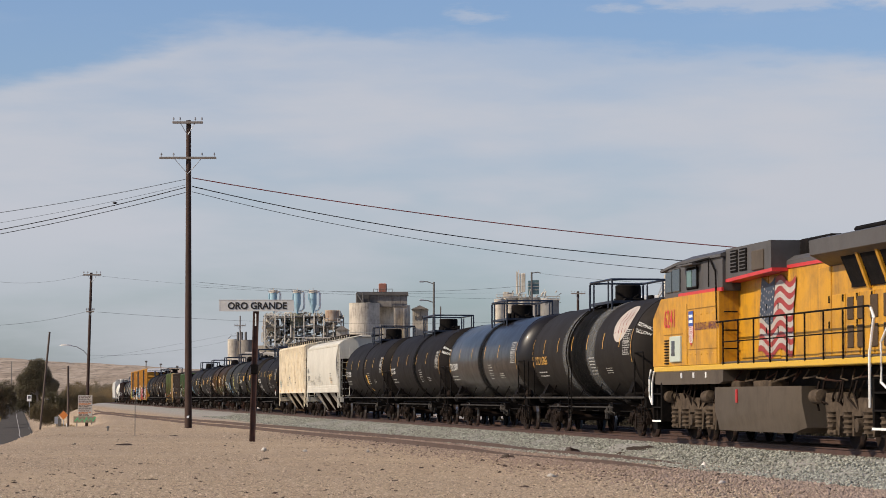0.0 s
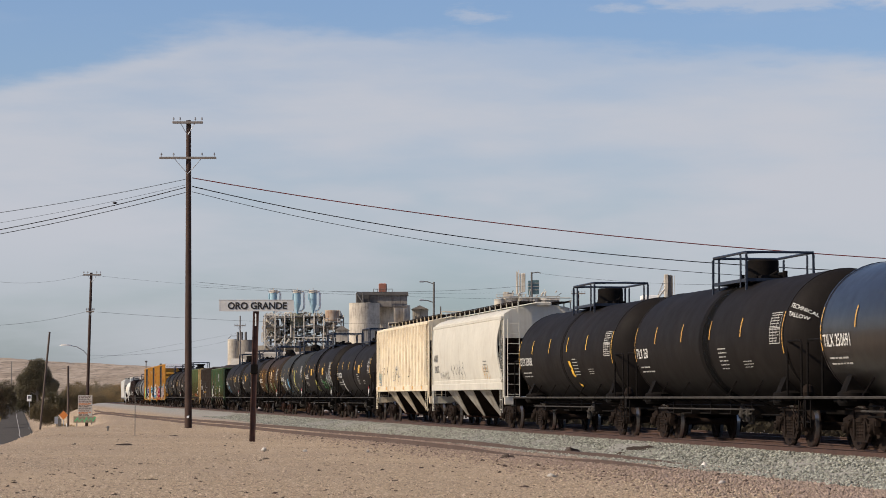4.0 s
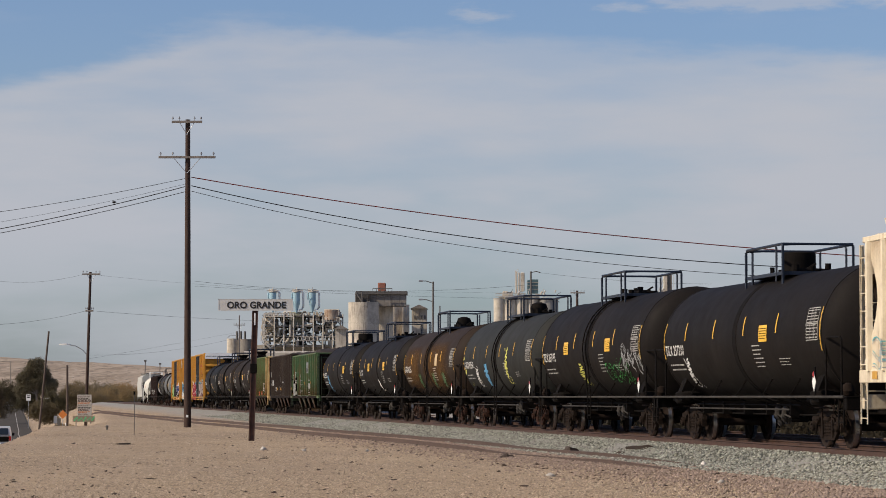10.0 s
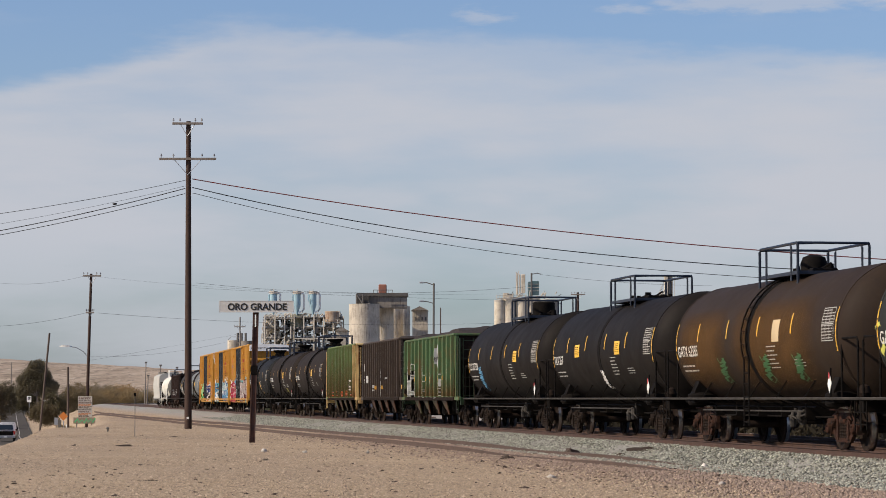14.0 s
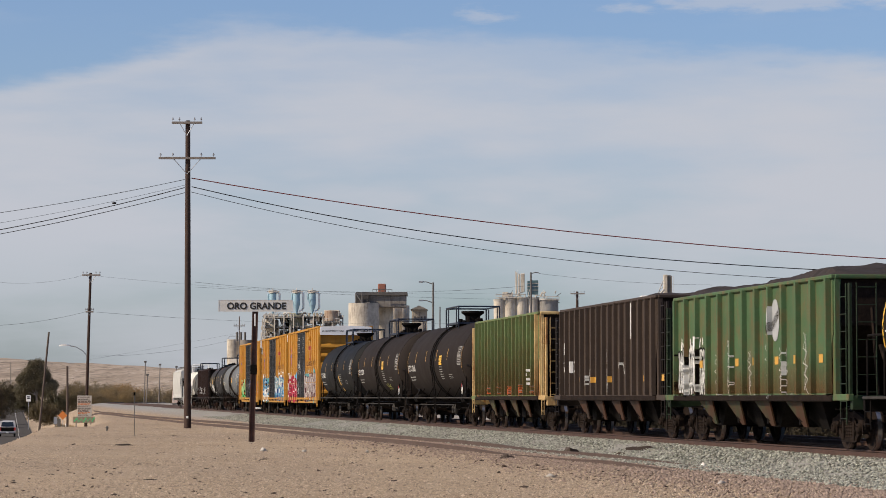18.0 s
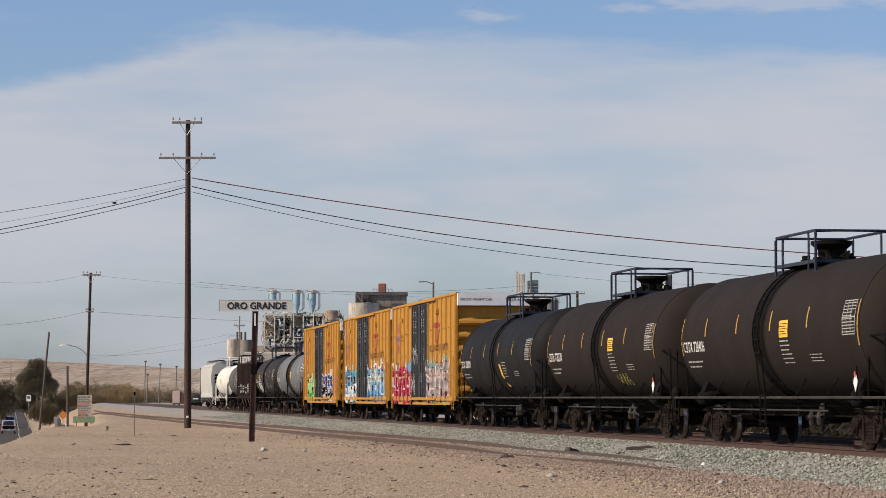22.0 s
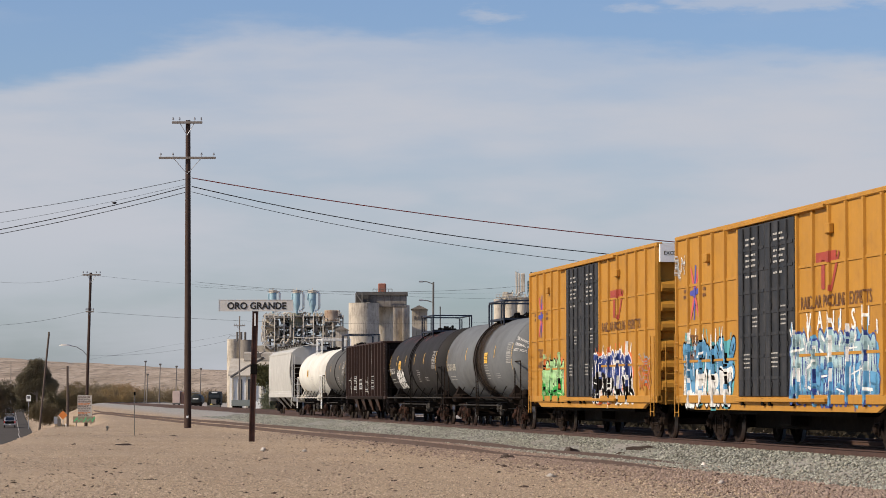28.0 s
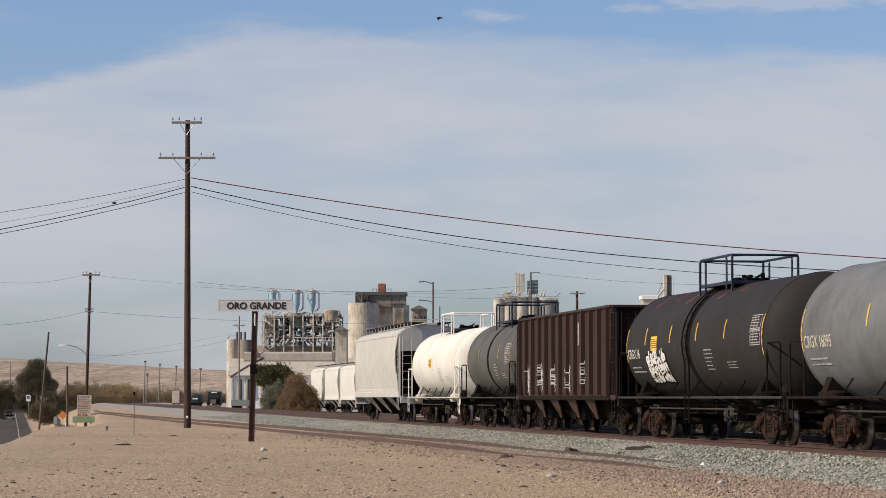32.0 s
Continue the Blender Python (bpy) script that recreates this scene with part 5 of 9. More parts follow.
    decal("emblem", sheet(.26, .62), surf2, xs0 + 1.0, 3.4, red, sides[0])
    decal("emblem", stroke([(0, 0), (.3, .4), (.6, .8)], .15), surf2, xs0 + 1.7, 3.35, red, sides[0])
    decal("slogan", text_mesh("RAILCAR POOLING EXPERTS", .40), surf2, xs0 - .6, 3.15, brown, sides[0])
    blue, coral = mat("blue_mark", (.06, .07, .34), .6, var=.2, bump=0), mat("coral_mark", (.55, .10, .10), .6, var=.2, bump=0)
    for i, (u, v, mm) in enumerate(((.42, .66, coral), (-.42, .66, coral), (.10, .70, blue), (.50, .06, blue), (-.06, -.68, blue), (-.50, .0, blue), (-.42, -.66, coral), (.42, -.66, coral))):
        decal("cross_mark", stroke([(u * .05, v * .05), (u * .5, v * .5), (u, v)], .15), surf2, -hl + 2.02, 3.75, mm, sides[0], .006 + .001 * i)
    decal("cross_mark", sheet(.20, .26), surf2, -hl + 1.92, 3.62, blue, sides[0], .016)
    for xx in (-hl + .85, -hl + 2.85):
        decal("small_lettering", bars(.35, .3, 2, seed), surf, xx, 3.6, brown, sides[0])
    decal("car_number", text_mesh(number[:4], .42), surf, -hl + 1.5, 2.55, brown, sides[0])
    decal("car_number", text_mesh(number[5:], .42), surf, -hl + 1.5, 2.15, brown, sides[0])
    for xx, zz in ((-hl + 3.3, 4.45), (dr + 2.5, 4.55)):
        part("side_bracket", Mesh().box(xx, xx + .32, -y - .16, -y - .04, zz, zz + .22, .02), m, car)
    if extra:
        extra(car, sides[0], surf2, hl, dl, dr)
    TRAIN.append([car, L])
    return car


# ---- locomotive ----
def locomotive(L=21.8):
    car = thing("locomotive", "yellow and grey diesel locomotive with a painted flag on its hood", "locomotive", "cars of the freight train")
    X = lambda d: -L / 2 + d
    Y1 = paint("locomotive_yellow", (.54, .265, .016), grime=(.15, .08, .03), grime_amount=.42, streaks=.6, rough=.42, var=.08)
    YS = mat("locomotive_stripe_yellow", (.58, .35, .03), .4, var=.06, scale=2, bump=0)
    G = paint("locomotive_grey", (.085, .080, .077), grime=(.045, .04, .035), grime_amount=.3, rough=.5)
    GD = paint("dusty_grey_steel", (.088, .070, .052), grime=(.045, .034, .025), grime_amount=.35, rough=.7)
    S = mat("truck_dust", (.105, .078, .054), .9, var=.4, scale=3, bump=.25, grime=(.03, .022, .016), grime_amount=.6, spec=.1)
    D = M_BLACK
    y = 1.54
    part("frame", Mesh().box(X(.3), X(L - .3), -.85, .85, 1.30, 1.75, .03), M_BLACK, car)
    part("side_skirt", Mesh().prism([(X(.2), 1.46), (X(.2), 1.78), (X(7.5), 1.78), (X(7.5), 1.50), (X(7.1), 1.44), (X(1), 1.44)], "y", -y + .02, y - .02), GD, car)
    part("deck", Mesh().box(X(.1), X(L - .2), -y, y, 1.78, 1.92, .02), YS, car, "yellow walkway edge stripe")
    part("walkway", Mesh().box(X(7.3), X(L - .3), -y + .03, -1.0, 1.92, 1.97, .01), GD, car)
    for d in (3.2, 4.5, 5.8):
        part("jacking_mark", Mesh().box(X(d), X(d + .10), -y - .005, -y + .03, 1.60, 1.74), M_WHITE, car)
    rnd = random.Random(18)
    for i in range(16):
        d = 7.8 + i * .85
        part("cable", Mesh().tube([(X(d), -1.15, 1.74), (X(d + rnd.uniform(-.3, .3)), -1.25, rnd.uniform(1.42, 1.56)), (X(d + rnd.uniform(.2, .8)), -1.15, rnd.uniform(1.4, 1.7))], .022, 5), S if i % 3 else M_RUST, car)
    # nose and lower cab, full width
    nose = part("nose", Mesh().prism([(X(0), 1.93), (X(0), 3.20), (X(.95), 3.72), (X(7.2), 3.72), (X(7.2), 1.93)], "y", -y + .01, y - .01), Y1, car)
    cab = part("cab", Mesh().prism([(X(1.15), 3.72), (X(1.30), 4.40), (X(2.4), 4.62), (X(3.4), 4.62), (X(7.35), 4.62), (X(7.35), 3.72)], "y", -y + .06, y - .06), G, car)
    part("cab_roof", Mesh().loft([[(X(.75), yy, 4.50 + (.17 if abs(yy) < 1.2 else 0)) for yy in (-1.5, -1.1, 1.1, 1.5)] + [(X(.75), 1.5, 4.44), (X(.75), -1.5, 4.44)],
                                  [(X(2.8), yy, 4.62 + (.16 if abs(yy) < 1.2 else 0)) for yy in (-1.54, -1.1, 1.1, 1.54)] + [(X(2.8), 1.54, 4.55), (X(2.8), -1.54, 4.55)],
                                  [(X(7.4), yy, 4.62 + (.16 if abs(yy) < 1.2 else 0)) for yy in (-1.54, -1.1, 1.1, 1.54)] + [(X(7.4), 1.54, 4.55), (X(7.4), -1.54, 4.55)]]), G, car)
    for xa, xb, za, zb in ((1.42, 2.1, 3.86, 4.42), (2.2, 3.0, 3.86, 4.46)):
        part("cab_window", Mesh().box(X(xa), X(xb), -y + .02, -y + .08, za, zb, .02), M_GLASS, cab)
    win = part("side_window", Mesh().box(X(3.75), X(4.95), -y + .02, -y + .075, 3.86, 4.42, .04), D, cab)
    part("pane", Mesh().box(X(3.86), X(4.36), -y + .005, -y + .03, 3.92, 4.36, .02), mat("green_glass", (.09, .16, .14), .1, var=.1, bump=0), win)
    part("pane", Mesh().box(X(4.42), X(4.85), -y + .01, -y + .03, 3.92, 4.36, .02), M_GLASS, win)
    part("sun_visor", Mesh().prism([(X(3.5), 4.46), (X(5.2), 4.46), (X(5.2), 4.50), (X(3.5), 4.50)], "y", -y - .18, -y + .05), G, cab)
    # hood
    hood = part("hood", Mesh().prism([(-1.02, 1.93), (-1.02, 4.10), (1.02, 4.10), (1.02, 1.93)], "x", X(7.2), X(L - .6)), Y1, car)
    part("hood_top", Mesh().prism([(-1.03, 4.10), (-1.03, 4.24), (-.85, 4.36), (.85, 4.36), (1.03, 4.24), (1.03, 4.10)], "x", X(7.2), X(15)), G, car)
    stack = part("equipment_box", Mesh().prism([(X(7.35), 4.0), (X(7.35), 4.72), (X(11.5), 4.72), (X(11.5), 4.0)], "y", -1.40, 1.40), G, car)
    part("exhaust_box", Mesh().box(X(11.8), X(14.2), -.8, .8, 4.3, 4.72, .03), D, car)
    for xa in (7.9, 8.75):
        lv = part("louver", Mesh().box(X(xa), X(xa + .62), -1.43, -1.38, 4.12, 4.66, .01), D, stack)
        for i in range(6):
            part("slat", Mesh().prism([(-1.45, 4.16 + i * .085), (-1.40, 4.19 + i * .085), (-1.40, 4.21 + i * .085), (-1.45, 4.18 + i * .085)], "x", X(xa + .03), X(xa + .59)), G, lv)
    part("mesh_panel", Mesh().box(X(9.9), X(10.9), -1.44, -1.38, 4.08, 4.55, .02), GD, stack)
    # radiator with its overhanging wings
    rad = part("radiator", Mesh().prism([(-1.05, 3.95), (-1.5, 4.18), (-1.52, 4.50), (-1.1, 4.60), (1.1, 4.60), (1.52, 4.50), (1.5, 4.18), (1.05, 3.95)], "x", X(15), X(L - .4)), G, car)
    part("fan_shroud", Mesh().box(X(16.6), X(19.6), -1.0, 1.0, 4.6, 4.72, .04), D, car)
    for i in range(3):
        xa = 16.6 + i * 1.35
        part("radiator_screen", Mesh().prism([(-1.06, 3.42), (-1.06, 3.5), (-1.30, 4.08), (-1.04, 4.08), (-1.04, 3.42)], "x", X(xa), X(xa + 1.15)), D, car)
        part("screen_frame", Mesh().prism([(-1.08, 3.36), (-1.36, 4.12), (-1.30, 4.12), (-1.03, 3.36)], "x", X(xa + 1.17), X(xa + 1.32)), Y1, car)
    # hood doors and vents
    for i in range(12):
        d = 9.0 + i * 1.02
        if 10.2 < d < 13.6:
            continue
        dr = part("hood_door", Mesh().box(X(d), X(d + .94), -1.045, -1.01, 2.0, 3.95 if d < 15 else 3.32, .012), Y1, hood)
        for zz in (2.6, 3.15):
            part("latch", Mesh().box(X(d + .80), X(d + .86), -1.065, -1.04, zz, zz + .15), D, dr)
    for d, w in ((16.3, .42), (17.0, .42), (17.9, .5), (18.8, .4), (19.5, .4)):
        for z in (2.15, 2.75):
            part("vent", Mesh().box(X(d), X(d + w), -1.07, -1.04, z, z + .48, .012), mat("vent_mesh", (.06, .035, .015), .8, var=.3, scale=8, bump=.3), hood)
    # nose side: door outline, control box, grille, steps up
    s1 = flat_side(-y + .01)
    part("control_box", Mesh().box(X(2.15), X(3.30), -y - .05, -y + .03, 2.02, 2.70, .02), mat("pale_green_panel", (.45, .50, .42), .5, var=.1, scale=3, bump=0), nose)
    part("window_slot", Mesh().box(X(2.4), X(2.75), -y - .06, -y, 2.18, 2.58, .01), M_GLASS, nose)
    for i in range(9):
        part("grille_slat", Mesh().box(X(1.45), X(1.85), -y - .02, -y + .02, 1.98 + i * .075, 2.015 + i * .075), D, nose)
    door = Mesh()
    for a, b, c, d in ((1.3, 3.4, 2.74, 2.76), (3.9, 7.0, 3.35, 3.365), (3.9, 7.0, 2.32, 2.33), (3.88, 3.90, 1.95, 3.5), (6.98, 7.0, 1.95, 3.5)):
        door.box(X(a), X(b), -y - .004, -y + .02, c, d)
    part("panel_joint", door, paint("joint_shade", (.30, .16, .02)), nose)
    for k in range(10):
        part("rivet", shared("rivet", lambda: Mesh().lathe([(.03, 0), (.02, -.02), (.005, -.025)], (0, 0, 0), "y", 8)), M_AMBER, nose, m=pose(X(4.2 + (k % 5) * .6), -y + .012, 3.2 if k < 5 else 2.2))
    decal("road_number", text_mesh("6241", .66), s1, X(1.35), 3.18, M_RED, nose, .012)
    decal("slogan", text_mesh("BUILDING AMERICA", .27), s1, X(4.75), 2.90, mat("maroon_lettering", (.16, .05, .04), .5, var=.1, bump=0), nose, .012)
    shield = [(0, 0, .9), (.5, 0, .9), (.5, 0, .25), (.25, 0, 0), (0, 0, .25)]
    decal("emblem", (shield, [(0, 1, 2, 3, 4)]), s1, X(4.1), 2.40, M_RED, nose, .012)
    decal("emblem", sheet(.5, .38), s1, X(4.1), 2.92, M_BLUEP, nose, .018)
    for i in range(4):
        decal("emblem_bar", sheet(.05, .42), s1, X(4.15 + i * .11), 2.50, M_WHITE, nose, .018)
    for i in range(2):
        decal("emblem_bar", sheet(.4, .07), s1, X(4.15), 3.0 + i * .14, M_WHITE, nose, .022)
    # red stripe
    part("red_stripe", Mesh().box(X(2.9), X(7.4), -y + .02, -y + .07, 3.70, 3.80), M_RED, car)
    part("red_stripe", Mesh().prism([(X(7.38), 3.91), (X(11.6), 4.00), (X(11.6), 4.08), (X(7.38), 3.99)], "y", -1.41, -1.0), M_RED, car)
    part("red_stripe", Mesh().box(X(11.6), X(15.2), -1.05, -1.0, 4.06, 4.14), M_RED, car)
    # the flag painted on the hood
    def wavy(u, v):
        return (u - .30 * (1 - v / 1.72) + .05 * math.sin(v * 5), 0, v + .11 * math.sin(u * 3.6 + .9 + v * .8) - .02 * u)
    fs_ = flat_side(-1.045)
    fx, fz, fw, fh = X(9.4), 2.20, 2.9, 1.72
    red, white, blue = Mesh(), Mesh(), Mesh()
    for i in range(13):
        me = red if i % 2 == 0 else white
        n = 16
        z0, z1 = fh * (12 - i) / 13, fh * (13 - i) / 13
        u0 = 1.2 if i < 7 else 0.0
        vs = []
        for k in range(n + 1):
            u = u0 + (fw - u0) * k / n
            drop = .10 * (1 - u / fw)
            vs += [wavy(u, z0 - drop), wavy(u, z1 - drop)]
        me.add(vs, [(2 * k, 2 * k + 2, 2 * k + 3, 2 * k + 1) for k in range(n)])
    n = 8
    vs = []
    for k in range(n + 1):
        u = 1.2 * k / n
        drop = .10 * (1 - u / fw)
        vs += [wavy(u, fh * 6 / 13 - drop), wavy(u, fh + .05 - drop)]
    blue.add(vs, [(2 * k, 2 * k + 2, 2 * k + 3, 2 * k + 1) for k in range(n)])
    stars = Mesh()
    for i in range(6):
        for k in range(5):
            u, v = .12 + i * .19, fh * (6.6 + k * 1.3) / 13
            c = wavy(u, v - .10 * (1 - u / fw))
            stars.add([(c[0] - .035, 0, c[2]), (c[0], 0, c[2] - .035), (c[0] + .035, 0, c[2]), (c[0], 0, c[2] + .035)], [(0, 1, 2, 3)])
    fr = mat("flag_red", (.30, .035, .03), .5, var=.25, scale=2, bump=0)
    fw_ = mat("flag_white", (.42, .385, .34), .5, var=.25, scale=2, bump=0)
    for me, mm, nm in ((red, fr, "red_stripe"), (white, fw_, "white_stripe")):
        per = 34
        for i in range(len(me.v) // per):
            decal(nm, (me.v[i * per:i * per + per], me.f[:16]), fs_, fx, fz, mm, hood, .012)
    for i in range(30):
        decal("star", (stars.v[i * 4:i * 4 + 4], [(0, 1, 2, 3)]), fs_, fx, fz, fw_, hood, .022)
    for me, mm, lift in ((blue, mat("flag_blue", (.035, .05, .075), .5, var=.2, scale=2, bump=0), .016),):
        decal("star_field", (me.v, me.f), fs_, fx, fz, mm, hood, lift)
    # cabinet side with grab irons, handrails and steps
    gi = Mesh()
    for z in (2.3, 2.75, 3.2):
        gi.tube([(X(7.21), -1.4, z), (X(7.32), -1.4, z), (X(7.32), -1.1, z), (X(7.21), -1.1, z)], .018, 5)
    part("grab_irons", gi, D, car)
    rail = Mesh()
    rail.tube([(X(3.6), -y, 4.52), (X(6.3), -y, 4.56), (X(6.9), -y, 4.2), (X(7.0), -y, 3.0)], .026, 6)
    for d in (5.0, 6.2):
        rail.tube([(X(d), -y, 4.54), (X(d), -y, 3.85)], .018, 5)
    rail.tube([(X(7.0), -y, 2.95), (X(19.3), -y, 2.95), (X(19.55), -y, 2.85)], .022, 6).tube([(X(7.6), -y, 2.45), (X(19.0), -y, 2.45)], .016, 5)
    for i in range(9):
        d = 7.6 + i * 1.42
        rail.tube([(X(d), -y, 1.9), (X(d), -y, 2.95)], .021, 6)
    for s in (1,):
        rail.tube([(X(7.0), s * y, 2.95), (X(19.3), s * y, 2.95)], .028, 6)
        for i in range(9):
            d = 7.6 + i * 1.42
            rail.tube([(X(d), s * y, 1.9), (X(d), s * y, 2.95)], .026, 6)
    part("handrail", rail, D, car)
    for yy in (-y - .03, y + .03):
        wr = [Mesh() for _ in range(4)]
        wr[0].tube([(X(-.1), yy, 1.85), (X(-.28), yy, 1.6), (X(-.28), yy, 1.15), (X(-.05), yy, .95)], .028, 6)
        wr[1].tube([(X(.25), yy, 1.8), (X(.05), yy, 1.5), (X(.05), yy, .9)], .028, 6)
        wr[2].tube([(X(19.55), yy, 2.9), (X(19.75), yy, 2.7), (X(19.45), yy, 2.0), (X(19.45), yy, .9)], .03, 6)
        wr[3].tube([(X(20.8), yy, 2.6), (X(20.2), yy, 2.2), (X(20.2), yy, 1.4), (X(20.8), yy, 1.2)], .03, 6)
        for me in wr:
            part("white_grab_rail", me, M_WHITE, car)
    for d in (-.05, 19.5):
        st = part("step_well", Mesh().box(X(d), X(d + .10), -y, -.6, .45, 1.5, .02).box(X(d + .95), X(d + 1.05), -y, -.6, .45, 1.5, .02), D, car)
        for z in (.45, .82, 1.18):
            part("step", Mesh().box(X(d), X(d + 1.0), -y, -.8, z, z + .04), D, st)
            if z < .5:
                part("step_edge", Mesh().box(X(d), X(d + 1.0), -y - .01, -y, z, z + .05), M_WHITE, st)
    part("plow", Mesh().prism([(X(-.35), .25), (X(-.1), 1.35), (X(.15), 1.35), (X(.15), .25)], "y", -1.45, 1.45), D, car)
    # fuel tank and hoses
    tankm = Mesh().loft([[(X(a), yy, z) for yy, z in ((-1.42 + i, 1.36), (1.42 - i, 1.36), (1.42 - i, .80 + i), (1.30 - i, .30 + i * .6), (-1.30 + i, .30 + i * .6), (-1.42 + i, .80 + i))] for a, i in ((6.2, .06), (6.3, 0), (12.85, 0), (13.25, .22))])
    part("fuel_tank", tankm, GD, car, "dusty grey fuel tank with a red gauge")
    part("fuel_gauge", Mesh().box(X(8.4), X(8.52), -1.45, -1.40, .98, 1.30), M_RED, car)
    rnd = random.Random(8)
    for i in range(26):
        d = rnd.choice([rnd.uniform(.6, 6), rnd.uniform(14.2, 21)])
        hose = Mesh().tube([(X(d), -1.25, 1.45), (X(d + rnd.uniform(-.2, .2)), -1.34, rnd.uniform(1.0, 1.25)), (X(d + rnd.uniform(-.5, .5)), -1.25, rnd.uniform(.8, 1.1))], .028, 5)
        part("hose", hose, M_GRIME, car)
    for a, b in ((9.5, 11.0), (7.4, 8.2)):
        part("valve_box", Mesh().box(X(a), X(b), -1.3, -.5, 1.33, 1.5, .03), S, car)
    for d in (1.0, 5.3, 15.0):
        part("air_reservoir", Mesh().lathe([(.02, -.32), (.16, -.28), (.16, .28), (.02, .32)], (X(d), -1.32, 1.12), "x", 12), S, car)
    # three-axle trucks
    for d in (3.55, 17.85):
        poly = [(-2.5, .95), (-2.45, 1.2), (-1.2, 1.22), (-.9, 1.10), (.9, 1.10), (1.2, 1.22), (2.45, 1.2), (2.5, .95), (2.3, .3), (1.5, .3), (1.4, .72), (1.1, .72), (.95, .3), (.45, .3), (.4, .72), (-.4, .72), (-.45, .3), (-.95, .3), (-1.1, .72), (-1.4, .72), (-1.5, .3), (-2.3, .3)]
        tr = part("truck", Mesh().box(-2.3, 2.3, -.9, .9, .62, .95, .04), S, car, m=pose(X(d), 0, 0))
        for a in (0, 180):
            part("side_frame", shared("loco_side", lambda: Mesh().prism(poly, "y", -1.28, -1.10).box(-2.2, -1.6, -1.34, -1.2, .3, .42, .02).box(1.6, 2.2, -1.34, -1.2, .3, .42, .02).cyl((-1.85, -1.36, .53), .15, .2, "y", 12).cyl((0, -1.36, .53), .15, .2, "y", 12).cyl((1.85, -1.36, .53), .15, .2, "y", 12)), S, tr, m=pose(0, 0, 0, 0, 0, a))
            for k in (-1.85, -.70, .70, 1.85):
                part("spring", shared("loco_coil", lambda: coil_mesh(.16, .36, .80, 4)), S, tr, m=pose(0, 0, 0, 0, 0, a) @ pose(k, -1.28, 0))
        for k in (-1.85, 0.0, 1.85):
            w = part("wheelset", shared("wheelset", wheelset_mesh), None, tr, m=pose(k, 0, .457))
            WHEELS[k].append(w)
    add_couplers(car, L / 2 + .3)
    TRAIN.append([car, L])
    return car


# ---- the consist, front to rear, with the time at which each rear end comes abeam of the camera ----
def consist():
    P = lambda n, c: mat(n, c, .6, var=.2, scale=3, bump=0)
    white, pink, green, teal, sky_b, mint = M_WHITE, P("pink_spray", (.50, .015, .06)), P("green_spray", (.05, .40, .08)), P("teal_spray", (.10, .38, .42)), P("blue_spray", (.10, .30, .50)), P("mint_spray", (.45, .70, .35))
    deep, orange, yel, maroon, grey_s = P("deep_blue_spray", (.03, .06, .25)), P("orange_spray", (.65, .14, .03)), P("lemon_spray", (.62, .60, .12)), P("maroon_spray", (.13, .02, .03)), P("grey_spray", (.35, .36, .36))
    arrive = []

    def put(t):
        arrive.append(t)

    chalk = P("chalky_white_spray", (.52, .52, .49))
    locomotive()
    put(5.77)

    def logo(car, tank, surf, hl, zc, R):
        rr = (.02, .25, .5, .75, 1.0)
        ring = lambda s: ([(s * f * 1.0 * math.cos(a), 0, s * f * .62 * math.sin(a)) for f in rr for a in [k * math.pi / 14 for k in range(28)]],
                          [(j * 28 + k, j * 28 + (k + 1) % 28, (j + 1) * 28 + (k + 1) % 28, (j + 1) * 28 + k) for j in range(4) for k in range(28)])
        decal("round_emblem", ring(1.0), surf, hl - 2.5, zc + .82, mat("dirty_emblem_white", (.45, .39, .33), .6, var=.3, scale=2, bump=0), tank, .012, "dirty white oval emblem with red shapes")
        red = Mesh()
        for i in range(3):
            red.add(*stroke([(-.62 + i * .42, -.36), (-.48 + i * .42, .40), (-.22 + i * .42, .18), (-.40 + i * .42, -.02), (-.20 + i * .42, -.34)], .10))
        decal("emblem_shape", (red.v, red.f), surf, hl - 2.5, zc + .82, mat("dark_red_emblem", (.22, .03, .03), .6, var=.2, bump=0), tank, .02)

    pale, soot, brownish = stain_mat("pale_grey_film", (.15, .15, .145), .75), stain_mat("soot_film", (.006, .006, .006), .9), stain_mat("brown_dirt_film", (.040, .030, .023), .95)
    tank_car(label="black tank car with an oval white emblem and orange lettering", color=(.0205, .0175, .0150), name="brown_black_tank_paint", marks="UTLX 67065", mark_mat=M_AMBER, stripes=M_AMBER, seed=11, mark_at=1.25, ladder_mid=True, extra=logo, head_text=(("TECHNICAL", .155), ("TALLOW", .155)),
             stains=((-1.95, 1.2, pale), (.1, 2.9, soot), (1.9, 1.5, pale)), ladder_x=-1.3, band=.42, stripe_x=(.16, .30, .44, .58, .72, .86))
    put(7.20)
    tank_car(label="glossy black tank car with amber reflector strips", name="glossy_black_tank_paint", rough=.34, coat=.14, gamt=.12, marks="TILX 250691", stripes=M_AMBER, seed=12, stains=((0, 1.6, soot),))
    put(8.61)
    tank_car(marks="TILX 250", stripes=M_AMBER, seed=13, head_text=(("TECHNICAL", .155), ("TALLOW", .155)), stains=((.3, 1.2, soot),), label="black tank car with a drum-shaped manway and amber reflectors")
    put(10.0)

    def brush(car, tank, surf, hl, zc, R):
        decal("paint_smear", ([(0, 0, .5), (.32, 0, .5), (.45, 0, .1), (.62, 0, -.42), (.34, 0, -.36), (.14, 0, .08)], [(0, 1, 2, 5), (5, 2, 3, 4)]), surf, 1.0, zc - .75, M_YELLOW, tank)
    tank_car(marks="CRDX 250030", seed=14, label="black tank car with yellow strips and a yellow paint smear", extra=brush)
